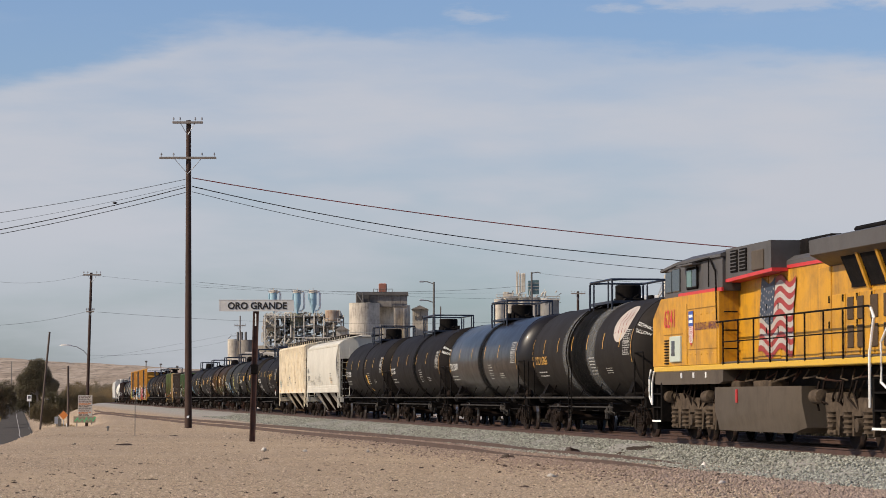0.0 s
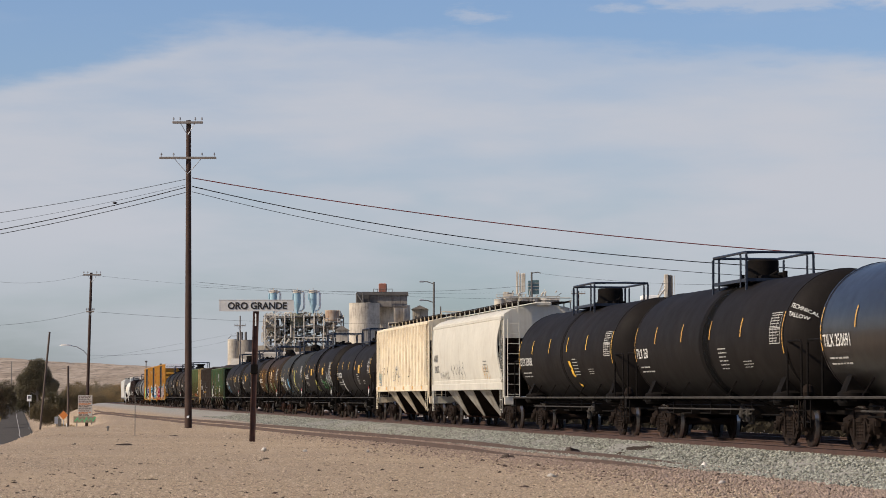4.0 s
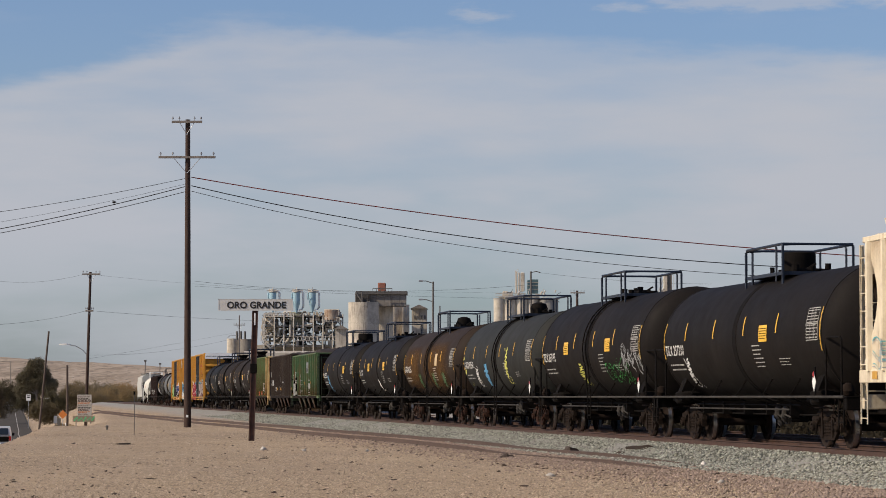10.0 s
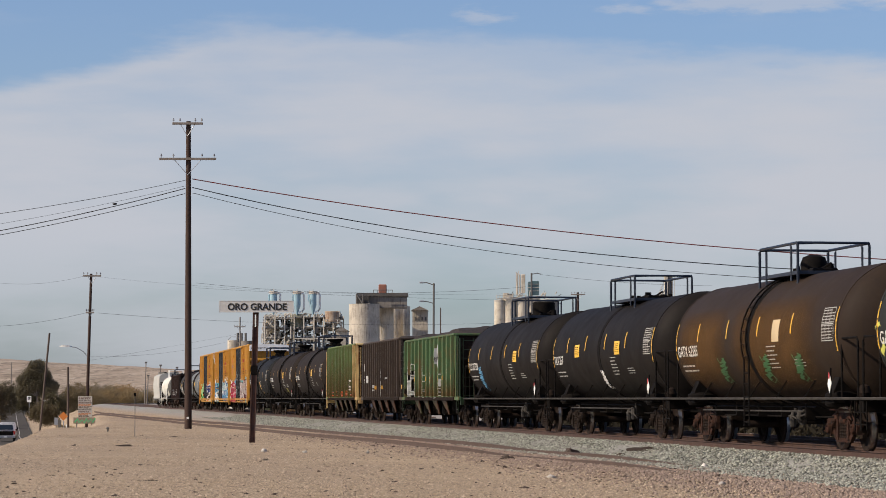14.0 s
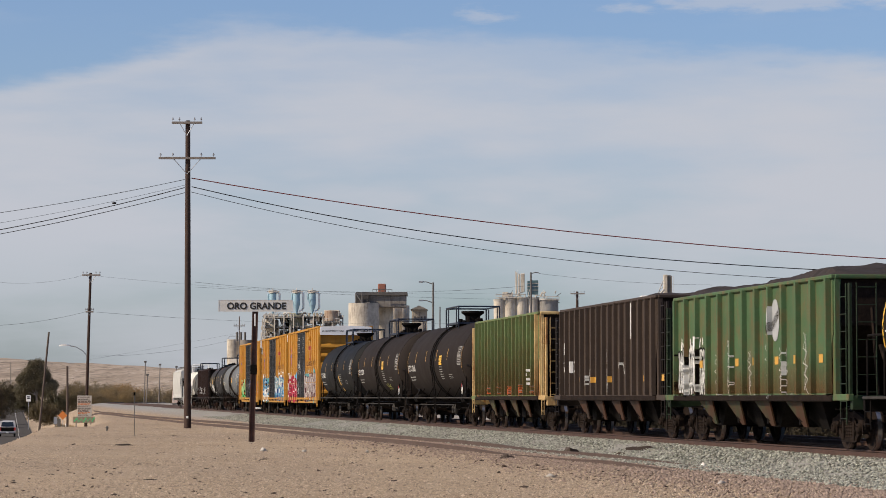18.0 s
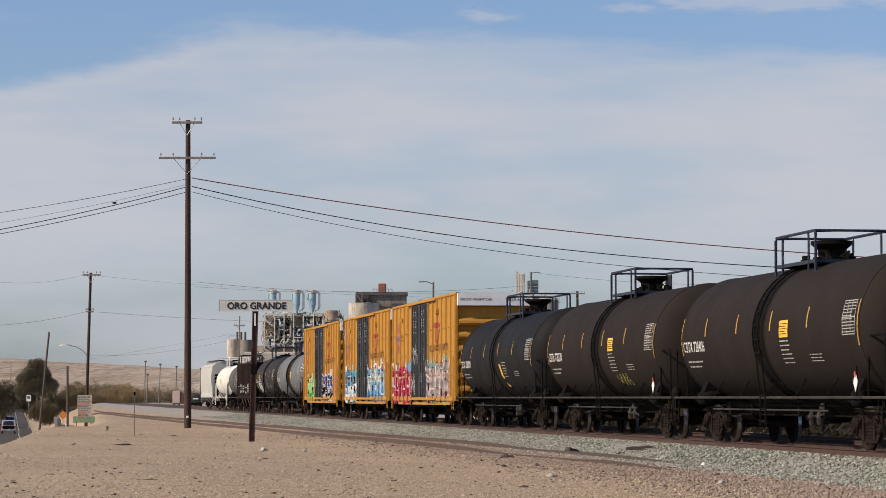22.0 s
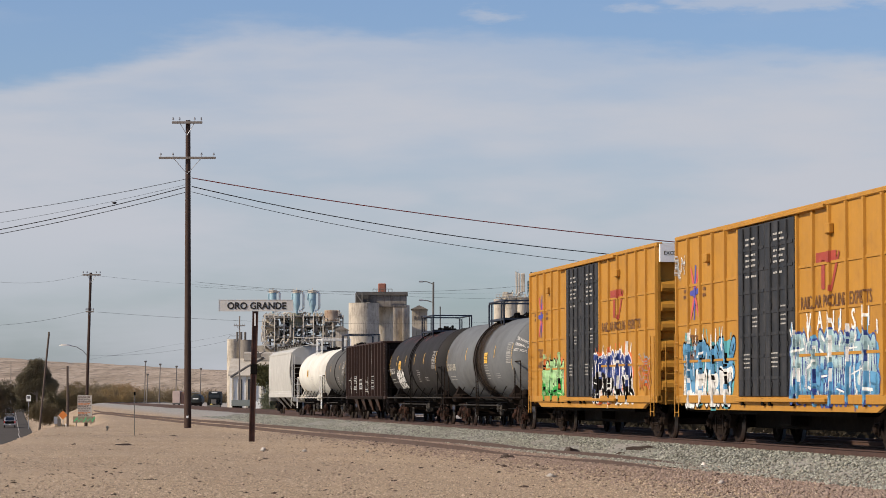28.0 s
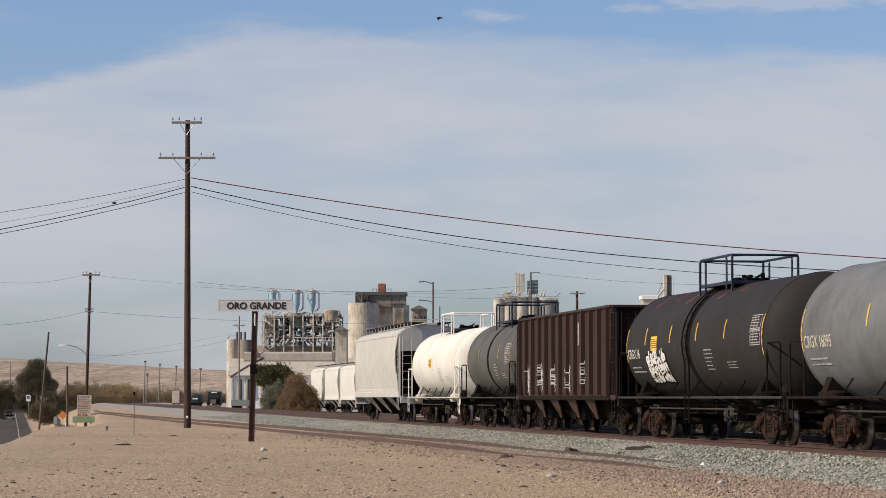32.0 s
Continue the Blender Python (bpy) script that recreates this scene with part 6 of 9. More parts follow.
    put(11.4)

    def tagE(car, body, surf, hl):
        faded = mat("faded_grey_lettering", (.16, .155, .14), .7, var=.3, scale=4, bump=0)
        decal("car_number", text_mesh("HKRX", .40), surf, -hl + 1.2, 2.70, faded, body, .008)
        decal("car_number", text_mesh("500075", .40), surf, -hl + 1.2, 2.25, faded, body, .008)
        scrawl(body, surf, -hl + 2.6, 1.80, 2.4, .45, faded, 31)
        scrawl(body, surf, -hl + 5.6, 1.75, 3.6, .95, faded, 32)
        scrawl(body, surf, hl - 4.2, 1.75, 1.5, .7, M_AMBER, 132)
        decal("small_lettering", bars(.9, .5, 4, 3, .4), surf, hl - 4, 2.0, faded, body, .008)
    covered_hopper(L=17.4, sill_z=1.42, color=(.53, .505, .43), name="white_hopper_paint", label="white smooth-sided covered hopper car with rusty stains", waist=.55, extra=tagE, gamt=.14)
    put(12.92)

    def tagF(car, body, surf, hl):
        rust = stain_mat("hopper_rust_crown", (.32, .18, .08), .35, "high")
        decal("rust_stain", sheet(2 * hl - .9, .9, 1, 1), flat_side(-1.53), -hl + .45, 3.3, rust, body, .0)
        for i, c in enumerate(("5", "22", "48")):
            decal("car_number", text_mesh(c, .5), surf, -hl + 2.1 + i * .95, 2.35, M_GRIME, body, .02)
        scrawl(body, surf, -hl + 6.2, 1.75, 2.8, 1.0, grey_s, 33, .05)
        scrawl(body, surf, -hl + 6.5, 1.80, 2.2, .8, M_GRIME, 133, .025)
        scrawl(body, surf, hl - 6.2, 1.85, 1.2, .7, M_GRIME, 34, .03)
        graffiti(body, surf, -hl + .9, 1.55, 1.5, .8, 2, teal, grey_s, None, 35, .35)
        for i in range(6):
            decal("reflector", sheet(.34, .15), flat_side(-1.575), -hl + 1.0 + i * 2.9, 1.46, M_AMBER, body, .0)
    covered_hopper(L=17.4, top=4.5, eave=4.28, sill_z=1.42, color=(.71, .62, .455), name="cream_hopper_paint", ribs=17, bulge=0, waist=.9, label="cream ribbed covered hopper car, rust-streaked and tagged", extra=tagF, gamt=.30)
    put(14.34)
    k = dict(diamond=True, yellow_card=(.64,))

    def smear(col, u, z, w=1.0, h=.9, n=3, sd=41, weight=.5):
        return lambda car, tank, surf, hl, zc, R: scribble(tank, surf, -hl + u * 2 * hl, zc + z, w * .6, h, col, sd, -.5, .05)
    tank_car(L=16.0, marks="TILX 257210", seed=15, extra=smear(white, .17, -1.2, .7, .8, 1), label="black tank car with a yellow card and white spray", **k)
    put(15.72)

    def multi(car, tank, surf, hl, zc, R):
        scribble(tank, surf, -1.8, zc - 1.1, .8, .7, yel, 42, -.3, .03)
        graffiti(tank, surf, 2.2, zc - 1.2, 3.2, .9, 5, green, M_GRIME, None, 43, .35)
        graffiti(tank, surf, hl - 3.2, zc - .9, 2.4, 1.0, 3, grey_s, grey_s, None, 44, .3)
    tank_car(L=15.8, R=1.60, marks="TILX 257195", dome="low", seed=16, extra=multi, ladder_mid=True, diamond=True, yellow_card=(.27, .66), label="black tank car with green graffiti and yellow cards")
    put(17.02)

    def blue_tag(car, tank, surf, hl, zc, R):
        scribble(tank, surf, -hl + 3.2, zc - 1.0, .55, .75, white, 45, -.7, .045)
        scribble(tank, surf, -hl + 5.2, zc - 1.0, .75, .80, sky_b, 46, -.4, .12)
        scribble(tank, surf, 1.9, zc - .9, .5, 1.25, yel, 47, -.45, .08, 12)
        decal("paint_smear", stroke([(0, .6), (.2, .1), (.6, -.5)], .35), surf, -hl + .75, zc - .5, yel, tank)
    tank_car(L=15.8, R=1.55, color=(.030, .0305, .028), name="slate_tank_paint", marks="GATX 89240", dome="round", seed=17, extra=blue_tag, diamond=True, ladder_mid=True, truck_mat=M_RUST, label="dark grey tank car with blue, white and yellow graffiti")
    put(18.30)

    dgreen = P("faded_green_spray", (.03, .11, .035))

    def rusty(car, tank, surf, hl, zc, R):
        for u in (.3, .55, .72):
            scribble(tank, surf, -hl + u * 2 * hl, zc - 1.05, .7, .65, dgreen, int(u * 100), -.9, .06)
        decal("card", sheet(.6, .5), surf, 2.1, zc - .1, mat("faded_card", (.55, .42, .25), .7, bump=0), tank)
    tank_car(L=15.8, color=(.030, .021, .016), name="rusty_tank_paint", marks="GATX 62355", mark_size=.38, dome="round", seed=18, diamond=True, ladder_mid=True, extra=rusty, stains=((1.9, 7.5, stain_mat("rust_film", (.105, .056, .022), .85, "patch"), -1.05, 1.7), (-4.6, 5.0, stain_mat("rust_film", (.105, .056, .022), .85, "patch"), -.9, 1.5)), grime=(.04, .026, .014), gamt=.35, truck_mat=M_RUST,
             label="rust-brown stained tank car with faint green graffiti")
    put(19.62)
    tank_car(L=15.6, marks="TILX 257", dome="low", seed=19, yellow_card=(.64, .27), diamond=True, extra=smear(white, .48, -1.15, .8, .6, 2, 48), label="black tank car with low valves and yellow cards")
    put(20.92)
    tank_car(L=15.8, marks="TILX 257229", dome="drum", seed=20, yellow_card=(.66,), diamond=True, extra=smear(sky_b, .17, -1.1, 1.6, .9, 4, 49, .35), label="black tank car with pale blue graffiti")
    put(22.24)

    skirt = stain_mat("rust_skirt", (.125, .064, .028), .75, "low")

    def rust_low(side, surf, hl, h=1.5, z=1.2):
        decal("rust_stain", sheet(2 * hl - .4, h, 1, 1), surf, -hl + .2, z, skirt, side, .004)

    def tagM(car, side, surf, hl):
        rust_low(side, surf, hl, .9)
        piece(side, surf, -hl + .5, 1.14, 2.8, 1.30, 5, chalk, M_BLACK, None, white, 51)
        for i in range(6):
            scribble(side, surf, -hl + 4.3 + i * 1.55, 1.2, .34, 1.0 + .3 * (i % 2), chalk, 52 + i, .1, .028, 5)
        for i in range(8):
            decal("reflector", sheet(.30, .18), surf, -hl + 1.0 + i * 1.75, 1.85, M_AMBER, side, .012)
        ring = ([(.34 * math.cos(a), 0, .48 * math.sin(a)) for a in [q * math.pi / 10 for q in range(20)]], [tuple(range(20))])
        decal("round_emblem", ring, surf, hl - 4.6, 2.85, grey_s, side, .012)
        decal("emblem_bar", stroke([(-.38, -.22), (0, 0), (.38, .22)], .22), surf, hl - 4.6, 2.85, M_GRIME, side, .012)
    open_hopper(L=14.4, top=3.62, color=(.062, .118, .052), label="green ribbed open hopper car heaped with dark load and tagged white", extra=tagM, seed=4, heap=.24)
    put(23.53)

    def tagN(car, side, surf, hl):
        for u in (.72, 1.0):
            decal("car_mark", sheet(.16, .36), surf, -hl + u, 2.45, white, side, .008)
        decal("car_number", text_mesh("46", .5), surf, -hl + .70, 2.05, white, side, .008)
        decal("car_number", text_mesh("13", .5), surf, -hl + 1.85, 2.05, white, side, .012)
        scrawl(side, surf, -hl + 3.9, 1.35, 1.3, 1.2, chalk, 61, .06)
        decal("paint_mark", stroke([(0, 0), (.05, .4), (-.03, .8), (.04, 1.3)], .07), surf, -hl + 7.5, 1.2, chalk, side, .008)
        scrawl(side, surf, hl - 4.9, 1.75, .9, .5, chalk, 63, .05)
        decal("paint_mark", sheet(.22, 1.0), surf, hl - 3.35, 2.75, white, side, .012)
        for i in range(7):
            decal("reflector", sheet(.3, .17), surf, -hl + .75 + i * 2.2, 1.55, M_AMBER, side, .008)
    open_hopper(L=13.5, ribs=17, rib_w=.045, top=3.8, color=(.058, .041, .031), name="dark_brown_hopper_paint", label="dark brown ribbed open hopper car with white marks", load=True, heap=.10, extra=tagN, gr=(.02, .016, .013), gamt=.3)
    put(24.71)

    def tagP(car, side, surf, hl):
        rust_low(side, surf, hl, 2.2)
        for i in range(6):
            graffiti(side, surf, -hl + .7 + i * 2.2, 1.15, .5, .4, 1, grey_s, orange, None, 70 + i, .3)
        decal("small_lettering", bars(.4, .6, 4, 5), surf, hl - 2.0, 1.5, white, side, .012)
    open_hopper(L=12.9, rib_w=.045, top=3.88, color=(.115, .160, .062), name="olive_hopper_paint", end_color=(.62, .45, .20), label="olive green open hopper car with yellow end posts", load=False, ribs=18, extra=tagP, gamt=.30)
    put(25.98)
    brown_black = dict(color=(.0235, .0185, .0158), name="brownish_tank_paint", rough=.75, stripes=M_AMBER, gamt=.15, stains=((-.1, 1.2, soot),))
    sp = lambda sd: (lambda car, tank, surf, hl, zc, R: scrawl(tank, surf, 1.9, zc - 1.25, 1.6, .6, yel, sd, .03))
    tank_car(L=16.6, R=1.62, marks="CBTX 728406", dome="funnel", diamond=True, ladder_mid=True, yellow_card=(.60,), seed=21, label="brown-black tank car with a funnel-shaped manway", **brown_black)
    put(27.44)
    tank_car(L=16.6, R=1.62, marks="CBTX 728370", dome="funnel", diamond=True, ladder_mid=True, yellow_card=(.60,), seed=22, extra=sp(81), label="brown-black tank car with yellow scrawl", **brown_black)
    put(28.85)
    tank_car(L=16.4, R=1.60, color=(.015, .015, .015), name="charcoal_tank_paint", marks="TCBX 280008", dome="funnel", seed=23, stripes=M_AMBER, extra=brush, gamt=.15, ladder_mid=True, label="charcoal tank car with a yellow smear")
    put(30.24)

    def g1(car, side, surf, hl, dl, dr):
        piece(side, surf, -hl + .12, .86, dl + hl - .1, 1.62, 6, pink, maroon, pink, white, 91, pink)
        piece(side, surf, dr - .1, .84, 5.9, 1.75, 6, mat("rose_white_spray", (.52, .44, .42), .6, var=.2, bump=0), maroon, teal, white, 92)
        graffiti(side, surf, dl + .2, 1.15, 1.2, 1.0, 3, sky_b, white, None, 193, .25)
        decal("graffiti", stroke([(0, 0), (.5, .2), (.9, 0), (1.2, .3)], .5), surf, dl - 1.3, 2.35, sky_b, side, .02)
        graffiti(side, surf, dl + .6, 2.4, 1.6, 1.2, 2, white, grey_s, None, 93, .25)
    boxcar(label="yellow high boxcar, black doors, red and white graffiti", number="TBOX 667634", extra=g1, seed=61)
    put(31.75)

    def g2(car, side, surf, hl, dl, dr):
        piece(side, surf, -hl + .9, .85, 4.9, 1.70, 4, sky_b, M_BLACK, teal, white, 94, white)
        piece(side, surf, dr - .2, .92, 6.0, 1.60, 6, mat("pale_teal_spray", (.36, .52, .55), .6, var=.25, bump=0), deep, sky_b, white, 95, sky_b)
        for i, c in enumerate("VANISH"):
            decal("sprayed_letter", text_mesh(c, .60), surf, dr + .75 + i * .82, 2.72 + .05 * (i % 2), white, side, .012)
        graffiti(side, surf, -hl + .1, 4.1, .9, .8, 2, white, grey_s, None, 96, .5)
    boxcar(label="yellow high boxcar, black doors, blue and white graffiti", number="TBOX 667", extra=g2, seed=62)
    put(33.29)

    def g3(car, side, surf, hl, dl, dr):
        piece(side, surf, -hl + 2.2, .98, 3.7, 1.35, 4, mint, M_BLACK, orange, mint, 97, green)
        piece(side, surf, dr - .6, .94, 5.0, 1.50, 4, deep, white, orange, white, 98, M_BLACK)
        graffiti(side, surf, hl - 2.4, 1.2, 1.6, 1.2, 2, grey_s, orange, None, 99, .4)
    boxcar(label="yellow high boxcar, black doors, green and blue graffiti", number="TBOX 640584", extra=g3, seed=63)
    put(34.90)
    tank_car(L=16.4, R=1.54, color=(.15, .158, .162), name="grey_tank_paint", marks="CRGX 16095", mark_mat=mat("faded_cream_lettering", (.50, .47, .38), .6, bump=0), dome="low", ladder_mid=True, yellow_card=(.60,), seed=24, truck_mat=M_RUST, grime=(.06, .05, .042), gamt=.35,
             stripe_x=(.33, .73), band_w=.10, stains=((.35, 3.0, brownish), (.25, 1.4, brownish)), head_text=(("TECHNICAL", .155), ("ANIMAL FAT", .155), ("NOT FOR", .155)), label="grey tank car with a dark dirty girth band", sill_mat=M_GRIME, rail_mat=M_NAVY)
    put(36.38)

    def tagD(car, tank, surf, hl, zc, R):
        piece(tank, surf, -hl + 3.1, zc - 1.05, 2.3, .85, 4, white, M_BLACK, None, white, 88, lift0=.02)
        rr = mat("dull_red_paint", (.16, .03, .025), .7, var=.4, bump=0)
        for i in range(6):
            decal("paint_smear", stroke([(0, 0), (.3, .3), (.5, .45)], .2), surf, -hl + 2.5 + i * 1.7, zc + 1.2 + .2 * (i % 2), rr, tank)
    tank_car(L=15.9, color=(.032, .030, .029), name="sooty_tank_paint", marks="CRGX 16", mark_size=.36, dome="low", ladder_mid=True, yellow_card=(.235,), seed=25, truck_mat=M_RUST, extra=tagD, label="sooty black tank car with white graffiti and red smears")
    put(37.74)

    def tagB(car, side, surf, hl):
        for i in range(5):
            graffiti(side, surf, -hl + 1.6 + i * 2.3, 1.2, .5, 1.1, 1, grey_s, white, None, 170 + i, .25)
        for u in (-hl + 8.2, -hl + 10.1):
            decal("paint_mark", sheet(.16, .7), surf, u, 2.7, grey_s, side, .008)
    open_hopper(L=15.0, over=.6, rib_w=.05, top=3.72, color=(.042, .023, .018), name="oxide_brown_hopper_paint", label="oxide brown open hopper car with streaked ribs", load=True, heap=.02, extra=tagB, gr=(.03, .02, .016), gamt=.35)
    put(38.98)
    tank_car(L=10.8, R=1.42, color=(.10, .097, .090), name="purple_grey_tank_paint", marks="", dome="low", seed=26, yellow_card=None, label="short dark grey tank car with faint lettering", stripes=M_AMBER, stripe_x=(.3, .7))
    put(39.96)
    tank_car(L=13.4, R=1.45, color=(.66, .645, .58), name="white_tank_paint", marks="", dome="low", seed=27, table=False, label="white tank car with white railings", band_w=.05, sill_mat=paint("dirty_white_sill", (.50, .47, .41), grime=(.16, .11, .07), grime_amount=.35), grime=(.30, .26, .20), gamt=.2, white_rail=True, stripe_x=(), mark_mat=mat("faint_grey_lettering", (.45, .44, .38), .6, bump=0), yellow_card=(.42,), truck_mat=M_RUST)
    put(41.12)
    covered_hopper(L=17.0, color=(.43, .42, .385), name="pale_grey_hopper_paint", label="pale grey smooth covered hopper car with white stains", waist=.55, gr=(.62, .61, .57), gamt=.25, truck_mat=M_BLACK)
    put(42.66)
    for row, T in zip(TRAIN, arrive):
        row.append(T)


def on_track(q):
    x, y, d = track_point(q)
    return pose(x, y, RAIL_Z, 0, 0, math.degrees(math.atan2(-d[1], -d[0])))


def parked_hoppers():
    """White hoppers that stand on a yard track beyond the train."""
    off = 12.5
    poly = [(-.07, 0), (.07, 0), (.07, .02), (.012, .04), (.012, .135), (.037, .145), (.037, .172), (-.037, .172), (-.037, .145), (-.012, .135), (-.012, .04), (-.07, .02)]
    bed = part("ballast", sweep([(-2.2, -.35), (-1.5, .02), (1.5, .02), (2.2, -.35)], 215, 420, 3.0, off, jitter=.05).done("ballast", smooth=1.2), MATS["ballast_bed"])
    tagged(bed, "dusty stone bed under the yard track", "ballast", kind="structure")
    for k in (-.7525, .7525):
        r = part("rail", sweep(poly, 215, 420, 6.0, off + k, 0), MATS["rail_steel"])
        tagged(r, "rusty steel rail of the yard track", "rail", "rails of the yard track", "structure")
    for q in (254.5, 268.1, 281.7):
        before = {k: len(v) for k, v in WHEELS.items()}
        car = covered_hopper(L=12.7, top=4.55, eave=4.15, color=(.60, .585, .52), name="small_white_hopper_paint", label="white covered hopper car parked on the yard track", bulge=.07, waist=.5, bays=2, gamt=.12, sill_z=1.25, wide=1.48, truck_mat=M_BLACK)
        tagged(car, group="hopper cars in the yard")
        for k, n in before.items():
            del WHEELS[k][n:]
        TRAIN.pop()
        x, y, d = track_point(q, off)
        car.matrix_basis = pose(x, y, .172, 0, 0, math.degrees(math.atan2(-d[1], -d[0])))


consist()
parked_hoppers()


# ---- rails, sleepers, stones ----
def stones(name, places, sizes, material, label, seed, kind="stuff", flat=.65, category="stones"):
    """Many small broken stones in one mesh."""
    rs = np.random.RandomState(seed)
    P = np.array(places)
    n = len(P)
    base = np.array([(1, 0, 0), (0, 1, 0), (-1, 0, 0), (0, -1, 0), (0, 0, 1), (0, 0, -1)], float)
    tri = np.array([(0, 1, 4), (1, 2, 4), (2, 3, 4), (3, 0, 4), (1, 0, 5), (2, 1, 5), (3, 2, 5), (0, 3, 5)])
    V = base[None] * (np.array(sizes)[:, None, None] * rs.uniform(.6, 1.25, (n, 6, 1))) * np.array([1, 1, flat])
    V += rs.uniform(-.22, .22, V.shape) * np.array(sizes)[:, None, None]
    a = rs.uniform(0, 6.28, n)
    c, s = np.cos(a)[:, None], np.sin(a)[:, None]
    X = V[:, :, 0] * c - V[:, :, 1] * s
    Yv = V[:, :, 0] * s + V[:, :, 1] * c
    V = np.stack([X, Yv, V[:, :, 2]], 2) + P[:, None]
    F = (tri[None] + (np.arange(n) * 6)[:, None, None]).reshape(-1, 3)
    me = bpy.data.meshes.new(name)
    me.vertices.add(n * 6)
    me.vertices.foreach_set("co", V.reshape(-1))
    me.loops.add(len(F) * 3)
    me.loops.foreach_set("vertex_index", F.reshape(-1).astype(np.int32))
    me.polygons.add(len(F))
    me.polygons.foreach_set("loop_start", np.arange(0, len(F) * 3, 3, dtype=np.int32))
    me.update(calc_edges=True)
    me.validate()
    me.materials.append(material)
    ob = new(name, me)
    return tagged(ob, label, category, kind="" if category == "rock" else kind)


def ballast_height(lat):
    pts = [(-4.6, -.25), (-3.4, .08), (-2.2, .28), (-1.45, .33), (1.45, .33), (2.2, .28), (4.2, -.25)]
    for (a, za), (b, zb) in zip(pts, pts[1:]):
        if a <= lat <= b:
            return za + (zb - za) * (lat - a) / (b - a)
    return -.3


def scatter_stones():
    rs = random.Random(21)
    P, S = [], []
    while len(P) < 60000:
        q = 42 + 175 * rs.random() ** 2.0
        lat = rs.uniform(-4.9, -.85)
        x, y, d = track_point(q, lat)
        z = max(ballast_height(lat), ground_z(x, y) if lat < -3.2 else -1)
        P.append((x, y, z + rs.uniform(-.01, .03)))
        S.append(rs.uniform(.024, .052))
    stones("ballast_stones", P, S, mat("ballast_stone", (.455, .46, .385), .95, var=.4, scale=2.5, fine=11, bump=.2, grime=(.20, .16, .13), grime_amount=.25, island=.22), "grey-green crushed ballast stones beside the rails", 5)
    # redder fines at the foot of the slope
    P, S = [], []
    while len(P) < 20000:
        q = 42 + 80 * rs.random() ** 1.4
        lat = rs.gauss(-5.35, 1.0)
        if lat > -3.6:
            continue
        x, y, d = track_point(q, lat)
        P.append((x, y, ground_z(x, y) + .01))
        S.append(rs.uniform(.015, .045))
    stones("reddish_stones", P, S, mat("reddish_stone", (.38, .285, .225), .95, var=.4, scale=2.5, bump=.2, island=.5), "reddish brown stones at the foot of the ballast", 6)
    P, S = [], []
    while len(P) < 100000:
        Y = 41 + 150 * rs.random() ** 1.8
        u = rs.uniform(-.17, .17)
        X = u * Y
        if lateral(X, Y) > -4.6:
            continue
        if noise.noise((X * .18, Y * .09, 2)) < rs.uniform(-.9, .25):
            continue
        P.append((X, Y, ground_z(X, Y) + .004))
        S.append(min(.075, .009 + rs.expovariate(1 / .0062)))
    stones("desert_gravel", P, S, mat("desert_pebble", (.61, .478, .345), .95, var=.3, scale=2.5, bump=.2, grime=(.27, .20, .15), grime_amount=.3, island=.36), "tan and grey pebbles strewn over the sand", 7)


def wood_chips():
    """Splinters of old sleepers round the siding and over the sand."""
    rs = random.Random(33)
    P, S = [], []
    while len(P) < 1500:
        if len(P) < 900:
            q = 44 + 70 * rs.random() ** 1.3
            x, y, d = track_point(q, rs.gauss(-6.2, 1.0) - .027 * (q - 70))
        else:
            y = 42 + 90 * rs.random() ** 1.5
            x = rs.uniform(-.165, .1) * y
        if lateral(x, y) > -4.4:
            continue
        P.append((x, y, ground_z(x, y) + .006))
        S.append(min(.11, .018 + rs.expovariate(1 / .016)))
    stones("wood_chips", P, S, mat("wood_chip", (.10, .066, .046), .95, var=.4, scale=4, bump=.2, island=.35), "dark splinters of old sleepers strewn over the sand", 34, flat=.35, category="debris")


def build_sleepers():
    me = shared("sleeper", lambda: Mesh().box(-.115, .115, -1.28, 1.28, .14, .345, .012))
    m = mat("sleeper_timber", (.085, .068, .055), .9, var=.35, scale=3, bump=.4)
    rail_bed = bpy.data.objects["ballast"]
    for i in range(190):
        x, y, d = track_point(38 + i * .56)
        part("sleeper", me, m, rail_bed, m=pose(x, y, 0, 0, 0, math.degrees(math.atan2(-d[1], -d[0]))))


def build_siding():
    rust = mat("old_rail_rust", (.085, .055, .042), .85, var=.35, scale=2, bump=.3)
    for off, a, b in ((-4.28, 54, 330), (-5.72, 50, 330)):
        me = Mesh()
        rings = []
        q = a
        while q <= b:
            x, y, d = track_point(q, off - .027 * (min(q, 300) - 70))
            g = ground_z(x, y)
            h1 = .095 * sstep(a - 2, a + 14, q) + .06 * sstep(72, 84, q) + (.07 - .05 * sstep(72, 84, q)) * noise.noise((q * .11, off, 0)) - .02
            rings.append([(x + d[1] * u, y - d[0] * u, g + h) for u, h in ((-.035, -.2), (.035, -.2), (.035, h1), (-.035, h1))])
            q += 1.5
        me.loft(rings)
        tagged(part("siding_rail", me, rust), "half-buried rusty rail of a disused siding", "rail", "rails of the old siding", "structure")


